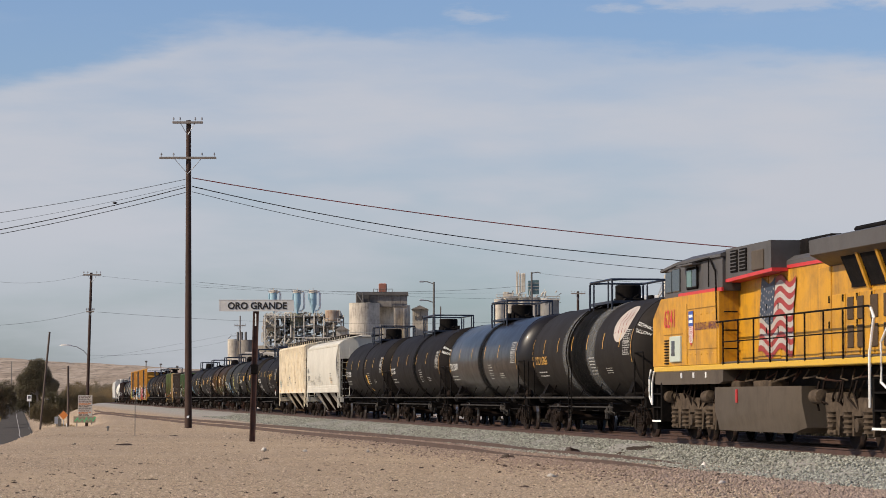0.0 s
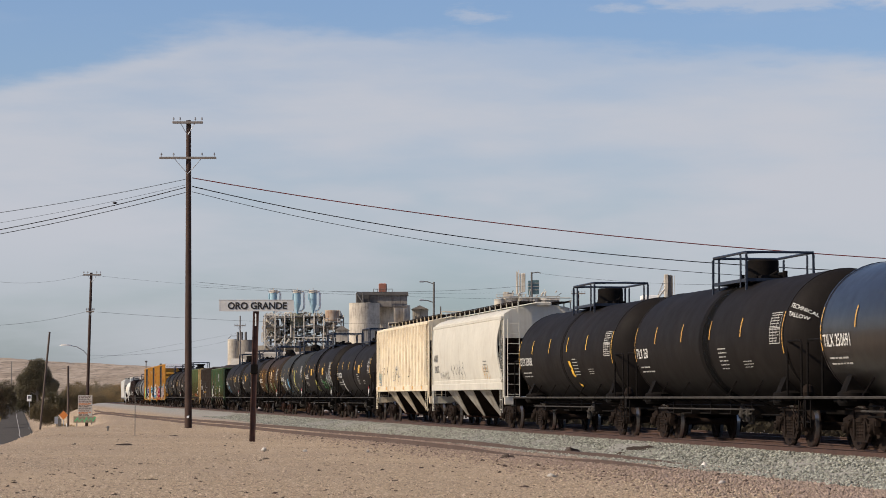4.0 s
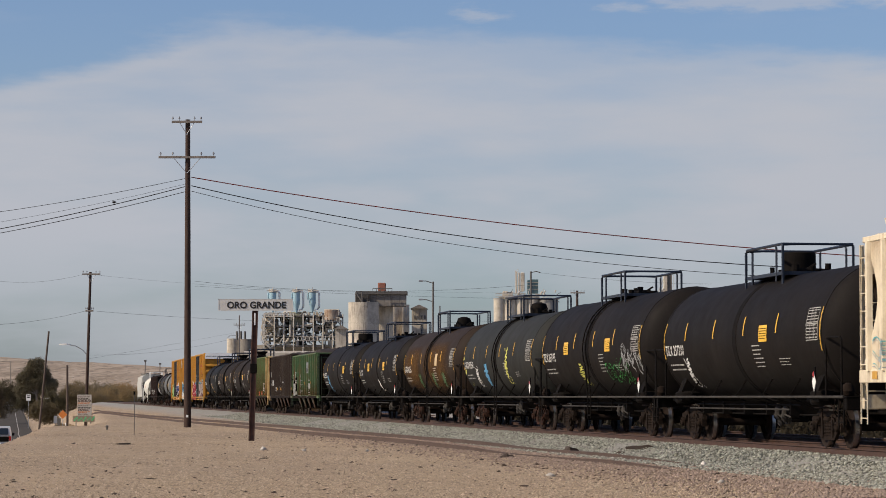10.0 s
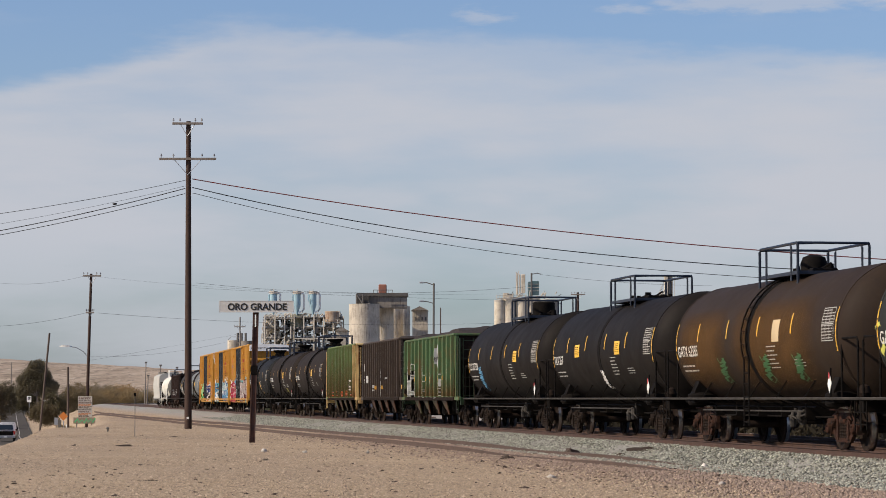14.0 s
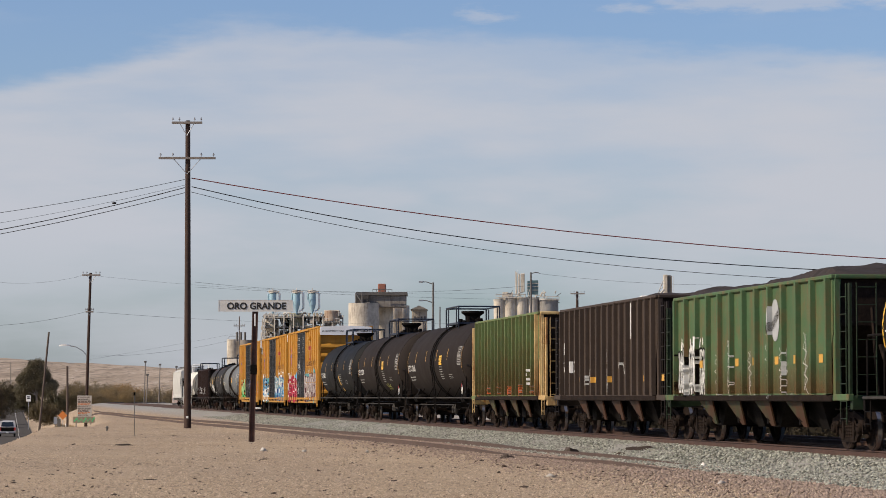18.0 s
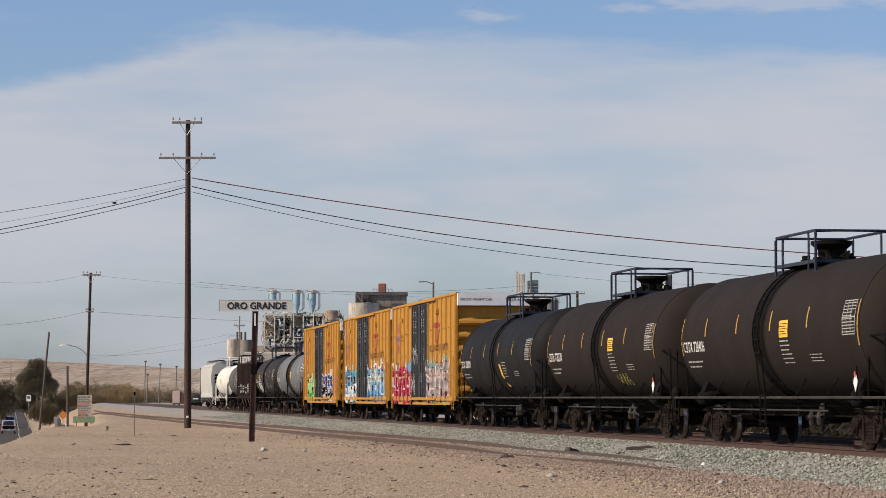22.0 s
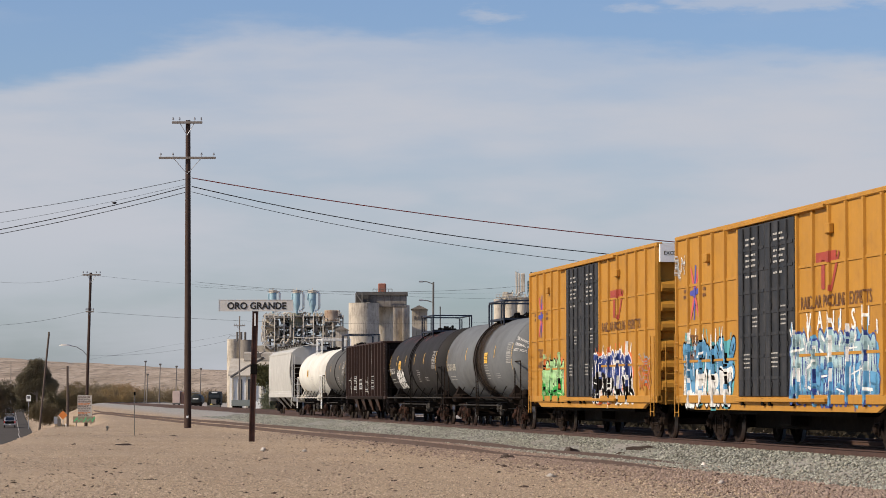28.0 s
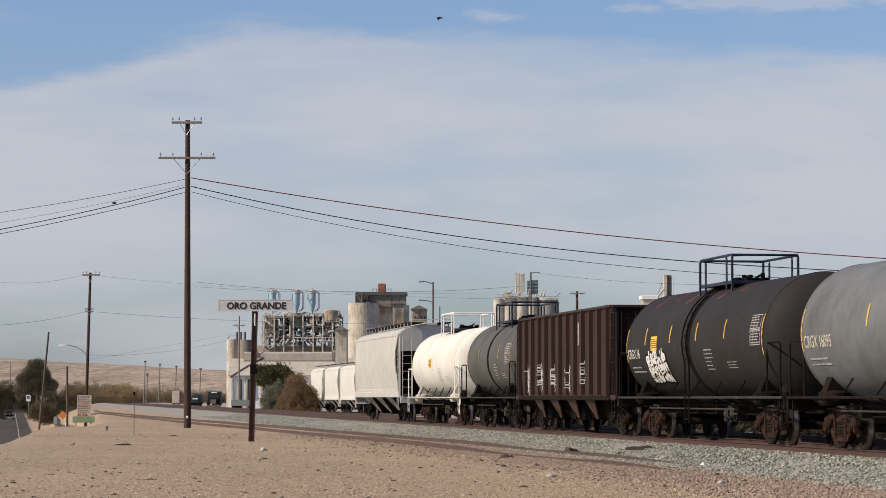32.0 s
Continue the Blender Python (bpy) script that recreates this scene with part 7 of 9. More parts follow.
# ---- poles, wires, signs ----
M_POLE = mat("creosoted_pole_wood", (.050, .027, .019), .85, var=.4, scale=1.2, fine=20, bump=.4, grime=(.09, .06, .045), grime_amount=.2, streaks=.8)
M_GREYWOOD = mat("weathered_grey_wood", (.22, .19, .165), .9, var=.3, scale=2, bump=.4)
M_OLDWOOD = mat("weathered_brown_wood", (.105, .078, .062), .9, var=.3, scale=2, bump=.4)
M_WIRE = mat("wire_black", (.012, .012, .014), .6, var=.1, bump=0)
M_GALV = mat("galvanised_steel", (.30, .31, .33), .5, .3, var=.15, scale=3, bump=.05)
M_CONC = mat("pale_concrete", (.56, .495, .40), .9, var=.14, scale=.12, fine=2.5, bump=.2, grime=(.20, .17, .14), grime_amount=.45, streaks=.9)
M_CONC2 = mat("dark_stained_concrete", (.26, .23, .195), .9, var=.3, scale=.15, fine=2.5, bump=.2, grime=(.09, .075, .065), grime_amount=.45, streaks=.9)
M_CREAM = mat("cream_plant_steel", (.58, .52, .42), .8, var=.15, scale=.3, bump=.1, grime=(.25, .19, .13), grime_amount=.4, streaks=.9)
M_PALEB = mat("pale_blue_plant_steel", (.30, .45, .52), .6, var=.15, scale=.4, bump=.05)
M_TEAL = mat("teal_plant_steel", (.08, .135, .145), .6, var=.15, scale=.4, bump=.05)
M_PIPE = mat("dusty_pipe", (.50, .46, .40), .8, var=.25, scale=.6, bump=.1)
M_DKSTEEL = mat("dark_plant_steel", (.13, .12, .11), .8, var=.3, scale=.6, bump=.1)


def pole_thing(name, label, bx, by, tx, ty, Y, r0, r1, arms=(), material=None, sink=1.2):
    """A pole between two points of the view at that depth, with its crossarms (y, x0, x1)."""
    t = thing(name, label, "utility pole", "utility poles")
    a, b = at(bx, by, Y), at(tx, ty, Y)
    low = a + (a - b).normalized() * sink
    n = 8
    part("shaft", Mesh().tube([low.lerp(b, i / n) for i in range(n + 1)], [r0 + (r1 - r0) * i / n for i in range(n + 1)], 12), material or M_POLE, t)
    for y, x0, x1 in arms:
        p, q = at(x0, y, Y), at(x1, y, Y)
        fy = Y - r1 - .06
        arm = part("crossarm", Mesh().box(p.x, q.x, fy - .05, fy + .05, p.z - .06, p.z + .06, .01), M_GREYWOOD, t)
        mid = (p.x + q.x) / 2
        w = (q.x - p.x) / 2
        for s in (-1, 1):
            part("brace", Mesh().tube([(mid + s * w * .48, fy, p.z - .03), (mid, fy - .03, p.z - .85 * min(1, w))], .018, 5), M_GALV, t)
            for u in (.93, .5):
                part("insulator", shared("insulator", lambda: Mesh().lathe([(.012, 0), (.012, .08), (.05, .09), (.055, .14), (.03, .16), (.04, .2), (.01, .22)], (0, 0, 0), "z", 8)), M_GALV, arm, m=pose(mid + s * w * u, fy, p.z + .06))
    return t


def wire(name, pts, Y, r=.012, label="black overhead wire sagging between poles", material=None, Y1=None):
    """A wire through points of the view."""
    xs, ys = [p[0] for p in pts], [p[1] for p in pts]
    co = np.polyfit(xs, ys, 3 if len(pts) > 5 else min(2, len(pts) - 1))
    n = 26
    line = []
    for i in range(n + 1):
        x = xs[0] + (xs[-1] - xs[0]) * i / n
        d = Y + ((Y1 or Y) - Y) * i / n
        line.append(at(x, float(np.polyval(co, x)), d))
    ob = part(name, Mesh().tube(line, r, 5), material or M_WIRE)
    return tagged(ob, label, "wire", "overhead wires")


def build_poles():
    Y = 143.7
    pole_thing("utility_pole", "tall dark creosoted utility pole with two bare crossarms", 333, 759, 331, 212, Y, .20, .125, ((216.5, 303, 357), (279.5, 280, 381)))
    a = at(333, 740, Y)
    part("pole_number", Mesh().add([(a.x - .06, Y - .205, a.z), (a.x + .06, Y - .205, a.z), (a.x + .06, Y - .205, a.z + .12), (a.x - .06, Y - .205, a.z + .12)], [(0, 1, 2, 3)]), M_WHITE, bpy.data.objects["utility_pole"])
    red = mat("reddish_wire", (.16, .035, .03), .6, var=.1, bump=0)
    wire("overhead_wire", [(338, 315), (500, 341.5), (700, 371.6), (900, 397.5), (1200, 430), (1400, 445.5), (1500, 453), (1900, 476)], Y, .028, "dark red overhead cable sagging from the pole", red)
    wire("overhead_wire", [(338, 330.5), (500, 364.7), (700, 401), (900, 431), (1000, 443), (1200, 462), (1390, 473), (1900, 492)], Y, .025)
    wire("overhead_wire", [(338, 340), (500, 377), (700, 416.5), (900, 448), (1000, 461), (1200, 480), (1310, 487), (1900, 505)], Y, .015)
    wire("overhead_wire", [(326, 317), (160, 350), (0, 376), (-260, 405)], Y, .014)
    wire("overhead_wire", [(326, 332), (200, 362), (100, 386), (0, 407), (-260, 447)], Y, .023)
    wire("overhead_wire", [(326, 341), (200, 371), (100, 393), (0, 415), (-260, 455)], Y, .018)
    wire("overhead_wire", [(326, 327), (200, 356), (0, 394), (-260, 430)], Y, .008)
    pole_thing("utility_pole", "utility pole carrying overhead wires beside the track", 1900, 760, 1900, 440, Y, .18, .12, ((470, 1870, 1930),))
    pole_thing("utility_pole", "utility pole carrying overhead wires at the roadside", -260, 760, -260, 380, Y, .18, .12, ((405, -290, -230),))
    # a clamp on the left-hand wire
    c = at(201, 359, Y)
    tagged(part("wire_splice", Mesh().lathe([(.02, -.12), (.06, -.05), (.06, .05), (.02, .12)], c, "x", 8), M_WIRE), "black splice box clamped on an overhead wire", "splice")
    Y2 = 215
    pole_thing("utility_pole", "weathered utility pole with a short crossarm and insulators", 153, 768, 160, 483, Y2, .14, .10, ((487, 146, 178), (552, 152, 166)), sink=4)
    wire("overhead_wire", [(150, 486), (107, 497), (60, 500), (-60, 490)], Y2, .007)
    wire("overhead_wire", [(172, 486), (300, 505), (600, 515), (900, 519)], Y2, .006, Y1=330)
    wire("overhead_wire", [(172, 552), (300, 563), (420, 567), (900, 570)], Y2, .010, Y1=330)
    wire("overhead_wire", [(152, 552), (60, 570), (-60, 577)], Y2, .010)
    wire("overhead_wire", [(156, 630), (300, 622), (410, 602)], Y2, .008, Y1=300)
    wire("overhead_wire", [(156, 637), (300, 612), (420, 590)], Y2, .006, Y1=300)
    wire("overhead_wire", [(345, 500), (600, 513), (760, 520), (930, 505)], 420, .02)
    wire("overhead_wire", [(345, 508), (600, 521), (900, 530)], 420, .015)
    wire("overhead_wire", [(958, 484), (1060, 497), (1165, 500), (1260, 505)], 300, .012)
    # street lamp arm on that pole
    lamp = thing("street_lamp", "grey cobra-head street lamp on a curved arm", "street lamp")
    part("arm", Mesh().tube([at(155, 630, Y2), at(147, 621, Y2), at(135, 614, Y2), at(124, 612, Y2)], .035, 6), M_GALV, lamp)
    h = at(115, 612.5, Y2)
    part("lamp_head", Mesh().loft([[(h.x + dx, Y2 + s * wy, h.z + wz) for s, wz in ((-1, .0), (1, .0), (1, tz), (-1, tz))] for dx, wy, tz in ((-.45, .08, .05), (-.25, .16, .12), (.2, .14, .14), (.45, .05, .08))]), M_WHITE, lamp)
    pole_thing("utility_pole", "slim grey leaning pole at the road", 73, 742, 87, 588, 262, .11, .09, (), M_OLDWOOD, sink=4)
    pole_thing("utility_pole", "short grey wooden post pole", 121, 756, 120, 648, 228, .11, .09, (), M_OLDWOOD, sink=4)
    pole_thing("utility_pole", "distant grey pole on the plain", 20, 716, 20, 640, 620, .12, .09, (), M_GREYWOOD, sink=3)
    for x, y0, y1 in ((258, 718, 641), (284, 716, 646), (313, 716, 650), (356, 716, 654), (262, 714, 664)):
        t = pole_thing("utility_pole", "distant pole with a small lamp head", x - 2, y0, x, y1, 620, .14, .11, (), M_GREYWOOD, sink=3)
        p = at(x, y1, 620)
        part("lamp_head", Mesh().box(p.x - .28, p.x + .28, 619.8, 620.2, p.z - .1, p.z + .28, .05), M_DKSTEEL, t)
    # beyond the train
    pole_thing("utility_pole", "slim pole with crossarms before the plant", 424, 722, 424, 560, 375, .12, .09, ((577, 414, 434),), M_GREYWOOD)
    pole_thing("utility_pole", "dark pole with a crossarm behind the train", 1022, 700, 1022, 516, 290, .16, .13, ((520, 1010, 1035),))
    pole_thing("utility_pole", "thin distant pole behind the train", 779, 700, 779, 543, 330, .09, .06, ())
    st = thing("street_lamp", "two-armed street lamp on a slim dark pole", "street lamp")
    Y3 = 205
    part("shaft", Mesh().tube([at(766, 730, Y3), at(767, 500, Y3)], [.10, .07], 8), M_DKSTEEL, st)
    for y in (500, 533):
        part("arm", Mesh().tube([at(767, y + 3, Y3), at(755, y - 1, Y3), at(748, y - 1, Y3)], .035, 6), M_DKSTEEL, st)
        h = at(745, y - 1, Y3)
        part("lamp_head", Mesh().box(h.x - .16, h.x + .2, Y3 - .12, Y3 + .12, h.z - .05, h.z + .07, .03), M_GALV, st)
    lp = thing("street_lamp", "tall dark street lamp pole at the far plant", "street lamp")
    part("shaft", Mesh().tube([at(941, 720, 300), at(940, 482, 300)], [.14, .10], 8), M_DKSTEEL, lp)
    part("arm", Mesh().tube([at(940, 484, 300), at(950, 482, 300), at(957, 484, 300)], .05, 6), M_DKSTEEL, lp)


def build_station_sign():
    Y = 99.5
    s = thing("station_sign", "white station name board with black letters on a rusty post", "sign")
    a, b = at(388, 551, Y), at(518, 531.5, Y)
    board = part("board", Mesh().box(a.x, b.x, Y - .06, Y - .03, a.z, b.z, .008), mat("sign_white", (.56, .55, .52), .6, var=.1, scale=2, bump=.03, grime=(.22, .20, .17), grime_amount=.15), s, "off-white painted name board")
    rim = Mesh().box(a.x - .02, b.x + .02, Y - .065, Y - .028, b.z - .012, b.z + .012).box(a.x - .02, b.x + .02, Y - .065, Y - .028, a.z - .012, a.z + .012)
    rim.box(a.x - .02, a.x + .01, Y - .065, Y - .028, a.z, b.z).box(b.x - .01, b.x + .02, Y - .065, Y - .028, a.z, b.z)
    part("rim", rim, MATS["sign_white"], board)
    vs, fs = text_mesh("ORO GRANDE", .335)
    w = max(v[0] for v in vs)
    k = (at(507, 541, Y).x - at(402, 541, Y).x) / w
    o = at(402, 541.5, Y)
    me = Mesh().add([(o.x + v[0] * k, Y - .072, o.z + v[2]) for v in vs], fs).done("letters", smooth=0, fix=False)
    part("letters", me, mat("sign_black", (.02, .02, .02), .6, var=.1, bump=0), board, "black capital letters")
    p0, p1 = at(446, 783, Y), at(452, 546, Y)
    rust = mat("rusty_sign_post", (.095, .045, .032), .85, var=.4, scale=2.5, bump=.4, grime=(.03, .022, .02), grime_amount=.5)
    post = Mesh()
    lo = p0 + (p0 - p1).normalized() * .8
    for dx in (-.085, .085):
        post.loft([[(q.x + dx - .02, Y - .02, q.z), (q.x + dx + .02, Y - .02, q.z), (q.x + dx + .02, Y + .10, q.z), (q.x + dx - .02, Y + .10, q.z)] for q in (lo, p1)])
    post.loft([[(q.x - .08, Y + .03, q.z), (q.x + .08, Y + .03, q.z), (q.x + .08, Y + .05, q.z), (q.x - .08, Y + .05, q.z)] for q in (lo, p1)])
    part("post", post, rust, s, "rusty steel channel post")
    m0 = p1.lerp(p0, .06)
    part("paint_mark", Mesh().box(m0.x - .03, m0.x + .02, Y - .028, Y - .018, m0.z - .35, m0.z + .1), M_WHITE, s)
    m1 = p1.lerp(p0, .43)
    part("bracket", Mesh().box(m1.x - .12, m1.x + .12, Y - .03, Y + .06, m1.z - .3, m1.z + .05, .01), M_BLACK, s)


def build_roadside():
    Y = 214
    s = thing("notice_board", "white notice board with orange and dark rows on a pole", "sign")
    a, b = at(139, 738, Y), at(164, 700, Y)
    brd = part("board", Mesh().box(a.x, b.x, Y - .22, Y - .18, a.z, b.z, .01), mat("notice_white", (.50, .46, .40), .6, var=.15, scale=4, bump=0), s)
    orange, dark = mat("orange_paint", (.55, .17, .04), .6, var=.3, bump=0), mat("brown_notice_print", (.12, .07, .045), .7, var=.3, bump=0)
    for i in range(9):
        u, v = .04 + i * .104, .04 + i * .104 + .085
        vs, fs = bars(b.x - a.x - .08, (v - u) * (b.z - a.z), 2, 40 + i, .95)
        part("writing", Mesh().add([(a.x + .04 + p[0], Y - .225, a.z + u * (b.z - a.z) + p[2]) for p in vs], fs).done("writing", smooth=0, fix=False), (dark, orange, dark, M_RUST)[i % 4], brd)
    for x in (a.x + .25, b.x - .25):
        part("bracket", Mesh().box(x - .05, x + .05, Y - .18, Y - .02, a.z + .6, a.z + .7), M_GALV, s)
    g = thing("graffiti_board", "low green sprayed board under the notice", "board")
    c, d = at(131, 748, Y), at(170, 737, Y)
    part("board", Mesh().box(c.x, d.x, Y - .3, Y - .26, c.z, d.z, .01), mat("dusty_board", (.30, .24, .17), .8, var=.3, scale=6, bump=0), g)
    for px in (137, 163):
        e = at(px, 748, Y)
        part("stake", Mesh().box(e.x - .04, e.x + .04, Y - .26, Y - .2, e.z - 2.5, d.z, .01), M_GREYWOOD, g)
    vs, fs = stroke([(0, .1), (.25, .36), (.35, .08), (.6, .30), (.75, .05), (.95, .40), (1.05, .12), (1.3, .36), (1.4, .10), (1.6, .42)], .13)
    part("graffiti", Mesh().add([(c.x + .1 + p[0], Y - .31, c.z + p[2]) for p in vs], fs).done("graffiti", smooth=0, fix=False), mat("bright_green_spray", (.10, .50, .20), .6, bump=0), g)
    o = thing("warning_sign", "orange diamond warning sign on a thin stand", "sign")
    p = at(113, 735, 222)
    k = .36
    part("panel", Mesh().prism([(p.x - k, p.z), (p.x, p.z + k), (p.x + k, p.z), (p.x, p.z - k)], "y", 221.9, 221.94), mat("sign_orange", (.62, .20, .04), .5, var=.1, bump=0), o)
    part("stand", Mesh().tube([(p.x, 222, p.z - k), (p.x, 222, p.z - 3.2)], .03, 6), M_GALV, o)
    for px, py, lab in ((100, 744, "small grey marker on a stake"), (106, 748, "small dark marker on a stake")):
        m = thing("marker_post", lab, "marker")
        p = at(px, py, 225)
        part("panel", Mesh().box(p.x - .14, p.x + .14, 224.95, 225, p.z - .3, p.z + .3, .01), M_GALV if px == 100 else M_DKSTEEL, m)
        part("stake", Mesh().box(p.x - .03, p.x + .03, 225, 225.05, p.z - 3.0, p.z + .3), M_GREYWOOD, m)
    sp = thing("speed_sign", "small white rectangular road sign", "sign")
    p = at(52, 705, 400)
    part("panel", Mesh().box(p.x - .32, p.x + .32, 399.9, 399.95, p.z - .45, p.z + .45, .01), M_WHITE, sp)
    part("post", Mesh().box(p.x - .04, p.x + .04, 399.95, 400.02, p.z - 4.5, p.z + .4), M_GALV, sp)
    part("writing", Mesh().box(p.x - .2, p.x + .2, 399.88, 399.9, p.z - .05, p.z + .12).box(p.x - .2, p.x + .2, 399.88, 399.9, p.z + .2, p.z + .3), M_BLACK, sp)
    mk = thing("marker_post", "thin dark marker stake in the sand", "marker")
    p = at(239, 771, 116)
    part("stake", Mesh().tube([(p.x, 116, p.z - .5), (p.x, 116, at(239, 697, 116).z)], .016, 6), M_DKSTEEL, mk)
    part("tip", Mesh().box(p.x - .04, p.x + .04, 115.96, 116.04, at(239, 700, 116).z, at(239, 694, 116).z), M_BLACK, mk)
    ps = thing("marker_post", "small dark bollard in the sand", "marker")
    X, Yb = (191 - 784) / F_PX * 132, 132
    g0 = ground_z(X, Yb)
    part("stake", Mesh().lathe([(.04, -.3), (.04, .12), (.07, .14), (.07, .2), (.02, .24)], (X, Yb, g0), "z", 10), M_DKSTEEL, ps)
    for px, py in ((76, 768), (118, 775), (63, 758)):
        t = thing("marker_post", "short pale stake beside the road cut", "marker")
        Yp = 180
        X = (px - 784) / F_PX * Yp
        part("stake", Mesh().box(X - .03, X + .03, Yp - .03, Yp + .03, ground_z(X, Yp) - .3, ground_z(X, Yp) + .75, .01), M_WHITE, t)


def build_debris():
    wood = mat("broken_timber", (.07, .05, .038), .9, var=.4, scale=4, bump=.5)
    spec = ((1009, 809, .55, .50, 14, -8), (1140, 811, 1.0, .36, 4, 2), (1098, 812, .5, .22, -6, 0), (897, 815, .4, .34, 20, 5), (952, 808, .7, .16, -18, 0), (225, 787, .75, .2, 25, 12), (310, 771, .45, .15, 10, 15), (265, 845, .55, .1, 3, 3), (696, 848, .28, .14, 40, 8),
            (755, 786, .6, .12, 8, 0), (680, 785, .9, .1, 2, 0), (470, 810, .35, .12, 20, 6), (1440, 862, 1.7, .10, -8, 1), (1190, 838, .4, .14, 15, 0), (575, 866, .3, .1, 30, 0))
    for px, py, l, h, rz, ry in spec:
        Y = EYE * F_PX / (py - 704) * .985
        X = (px - 784) / F_PX * Y
        me = Mesh()
        rnd = random.Random(px)
        rings = []
        for i in range(6):
            f = i / 5
            k = (1 - 1.3 * abs(f - .5)) * rnd.uniform(.5, 1.1) * .55
            rings.append([(l * (f - .5), -h * .8 * k, 0), (l * (f - .5) + rnd.uniform(-.05, .05), h * .8 * k, 0), (l * (f - .5), h * .7 * k, h * .8 * k), (l * (f - .5), -h * .6 * k, h * k * .8)])
        me.loft(rings)
        ob = part("timber_scrap", me, wood, None, "splintered dark timber scrap lying on the sand", m=pose(X, Y, max(ground_z(X, Y), ballast_height(lateral(X, Y))) - .015, 0, ry * .3, rz))
        tagged(ob, category="debris", group="debris on the sand")
    for i, (px, py, r, c) in enumerate(((1244, 834, .10, .65), (466, 796, .11, .5), (468, 795, .1, .5), (1275, 864, .08, .45), (650, 800, .1, .4), (975, 844, .11, .45), (540, 798, .12, .45), (1340, 850, .08, .35))):
        Y = EYE * F_PX / (py - 704) * .985
        X = (px - 784) / F_PX * Y
        stones("rock", [(X, Y, ground_z(X, Y) + r * .3)], [r], mat("pale_rock_%d" % int(c * 100), (c, c * .92, c * .82), .9, var=.2, scale=3, bump=.3), "pale broken rock lying on the sand", 80 + i, category="rock")


# ---- plants ----
def crown_mesh(blobs, n, leaf, seed):
    """Many small leaves gathered in uneven clumps. blobs: (x, y, z, rx, ry, rz)."""
    rs = np.random.RandomState(seed)
    clumps = []
    for x, y, z, rx, ry, rz in blobs:
        k = max(8, int(n / len(blobs) / 95))
        d = rs.normal(size=(k, 3))
        d /= np.linalg.norm(d, axis=1)[:, None]
        rad = rs.uniform(.35, 1.08, (k, 1)) ** .6
        clumps.append(np.array([x, y, z]) + d * rad * np.array([rx, ry, rz]))
    C = np.concatenate(clumps)
    idx = rs.randint(0, len(C), n)
    spread = np.mean([b[3] for b in blobs]) * .20
    P = C[idx] + rs.normal(size=(n, 3)) * spread
    a = rs.normal(size=(n, 3))
    a /= np.linalg.norm(a, axis=1)[:, None]
    b = np.cross(a, rs.normal(size=(n, 3)))
    b /= np.linalg.norm(b, axis=1)[:, None] + 1e-6
    s = leaf * rs.uniform(.6, 1.4, (n, 1))
    V = np.stack([P - a * s, P + b * s * .5, P + a * s, P - b * s * .5], 1)
    me = bpy.data.meshes.new("leaves")
    me.vertices.add(n * 4)
    me.vertices.foreach_set("co", V.reshape(-1))
    me.loops.add(n * 4)
    me.loops.foreach_set("vertex_index", np.arange(n * 4, dtype=np.int32))
    me.polygons.add(n)
    me.polygons.foreach_set("loop_start", np.arange(0, n * 4, 4, dtype=np.int32))
    me.update(calc_edges=True)
    return me


def leaf_mat(name, c, island=.75):
    """Leaves: part of the light shines through them."""
    if name in MATS:
        return MATS[name]
    c = tuple(v * 1.9 for v in c)
    m = mat(name, c, .8, var=.25, scale=.8, bump=0, fine=6, island=island, spec=.1)
    nt = m.node_tree
    b = nt.nodes["Principled BSDF"]
    out = [n for n in nt.nodes if n.type == "OUTPUT_MATERIAL"][0]
    tr = nt.nodes.new("ShaderNodeBsdfTranslucent")
    nt.links.new(b.inputs["Base Color"].links[0].from_socket, tr.inputs["Color"])
    mx = nt.nodes.new("ShaderNodeMixShader")
    mx.inputs[0].default_value = .45
    nt.links.new(b.outputs[0], mx.inputs[1])
    nt.links.new(tr.outputs[0], mx.inputs[2])
    nt.links.new(mx.outputs[0], out.inputs["Surface"])
    return m


def tree(name, label, px, py, Y, blobs, n, leaf, c, trunk=True, seed=1, category="tree"):
    """blobs in pixels of the view: (x, y, rx, ry)."""
    t = thing(name, label, category)
    k = Y / F_PX
    world = []
    for bx, by, rx, ry in blobs:
        p = at(bx, by, Y)
        world.append((p.x, p.y, p.z, rx * k, rx * k * .8, ry * k))
    base = at(px, py, Y)
    part("crown", crown_mesh(world, n, leaf, seed), leaf_mat(name + "_leaf_%d" % int(c[1] * 1000) + "_%d" % int(c[0] * 1000), c), t)
    if trunk:
        tr = Mesh()
        rnd = random.Random(seed)
        fork = base + Vector((0, 0, (at(px, blobs[0][1], Y).z - base.z) * .35))
        tr.tube([base - Vector((0, 0, .6)), base.lerp(fork, .5) + Vector((rnd.uniform(-.1, .1), 0, 0)), fork], [.22, .18, .15], 8)
        for w in world:
            e = Vector(w[:3])
            mid = fork.lerp(e, .5) + Vector((rnd.uniform(-.3, .3), 0, .2))
            tr.tube([fork, mid, e], [.11, .07, .03], 6)
        part("trunk", tr, M_GREYWOOD, t)
    return t


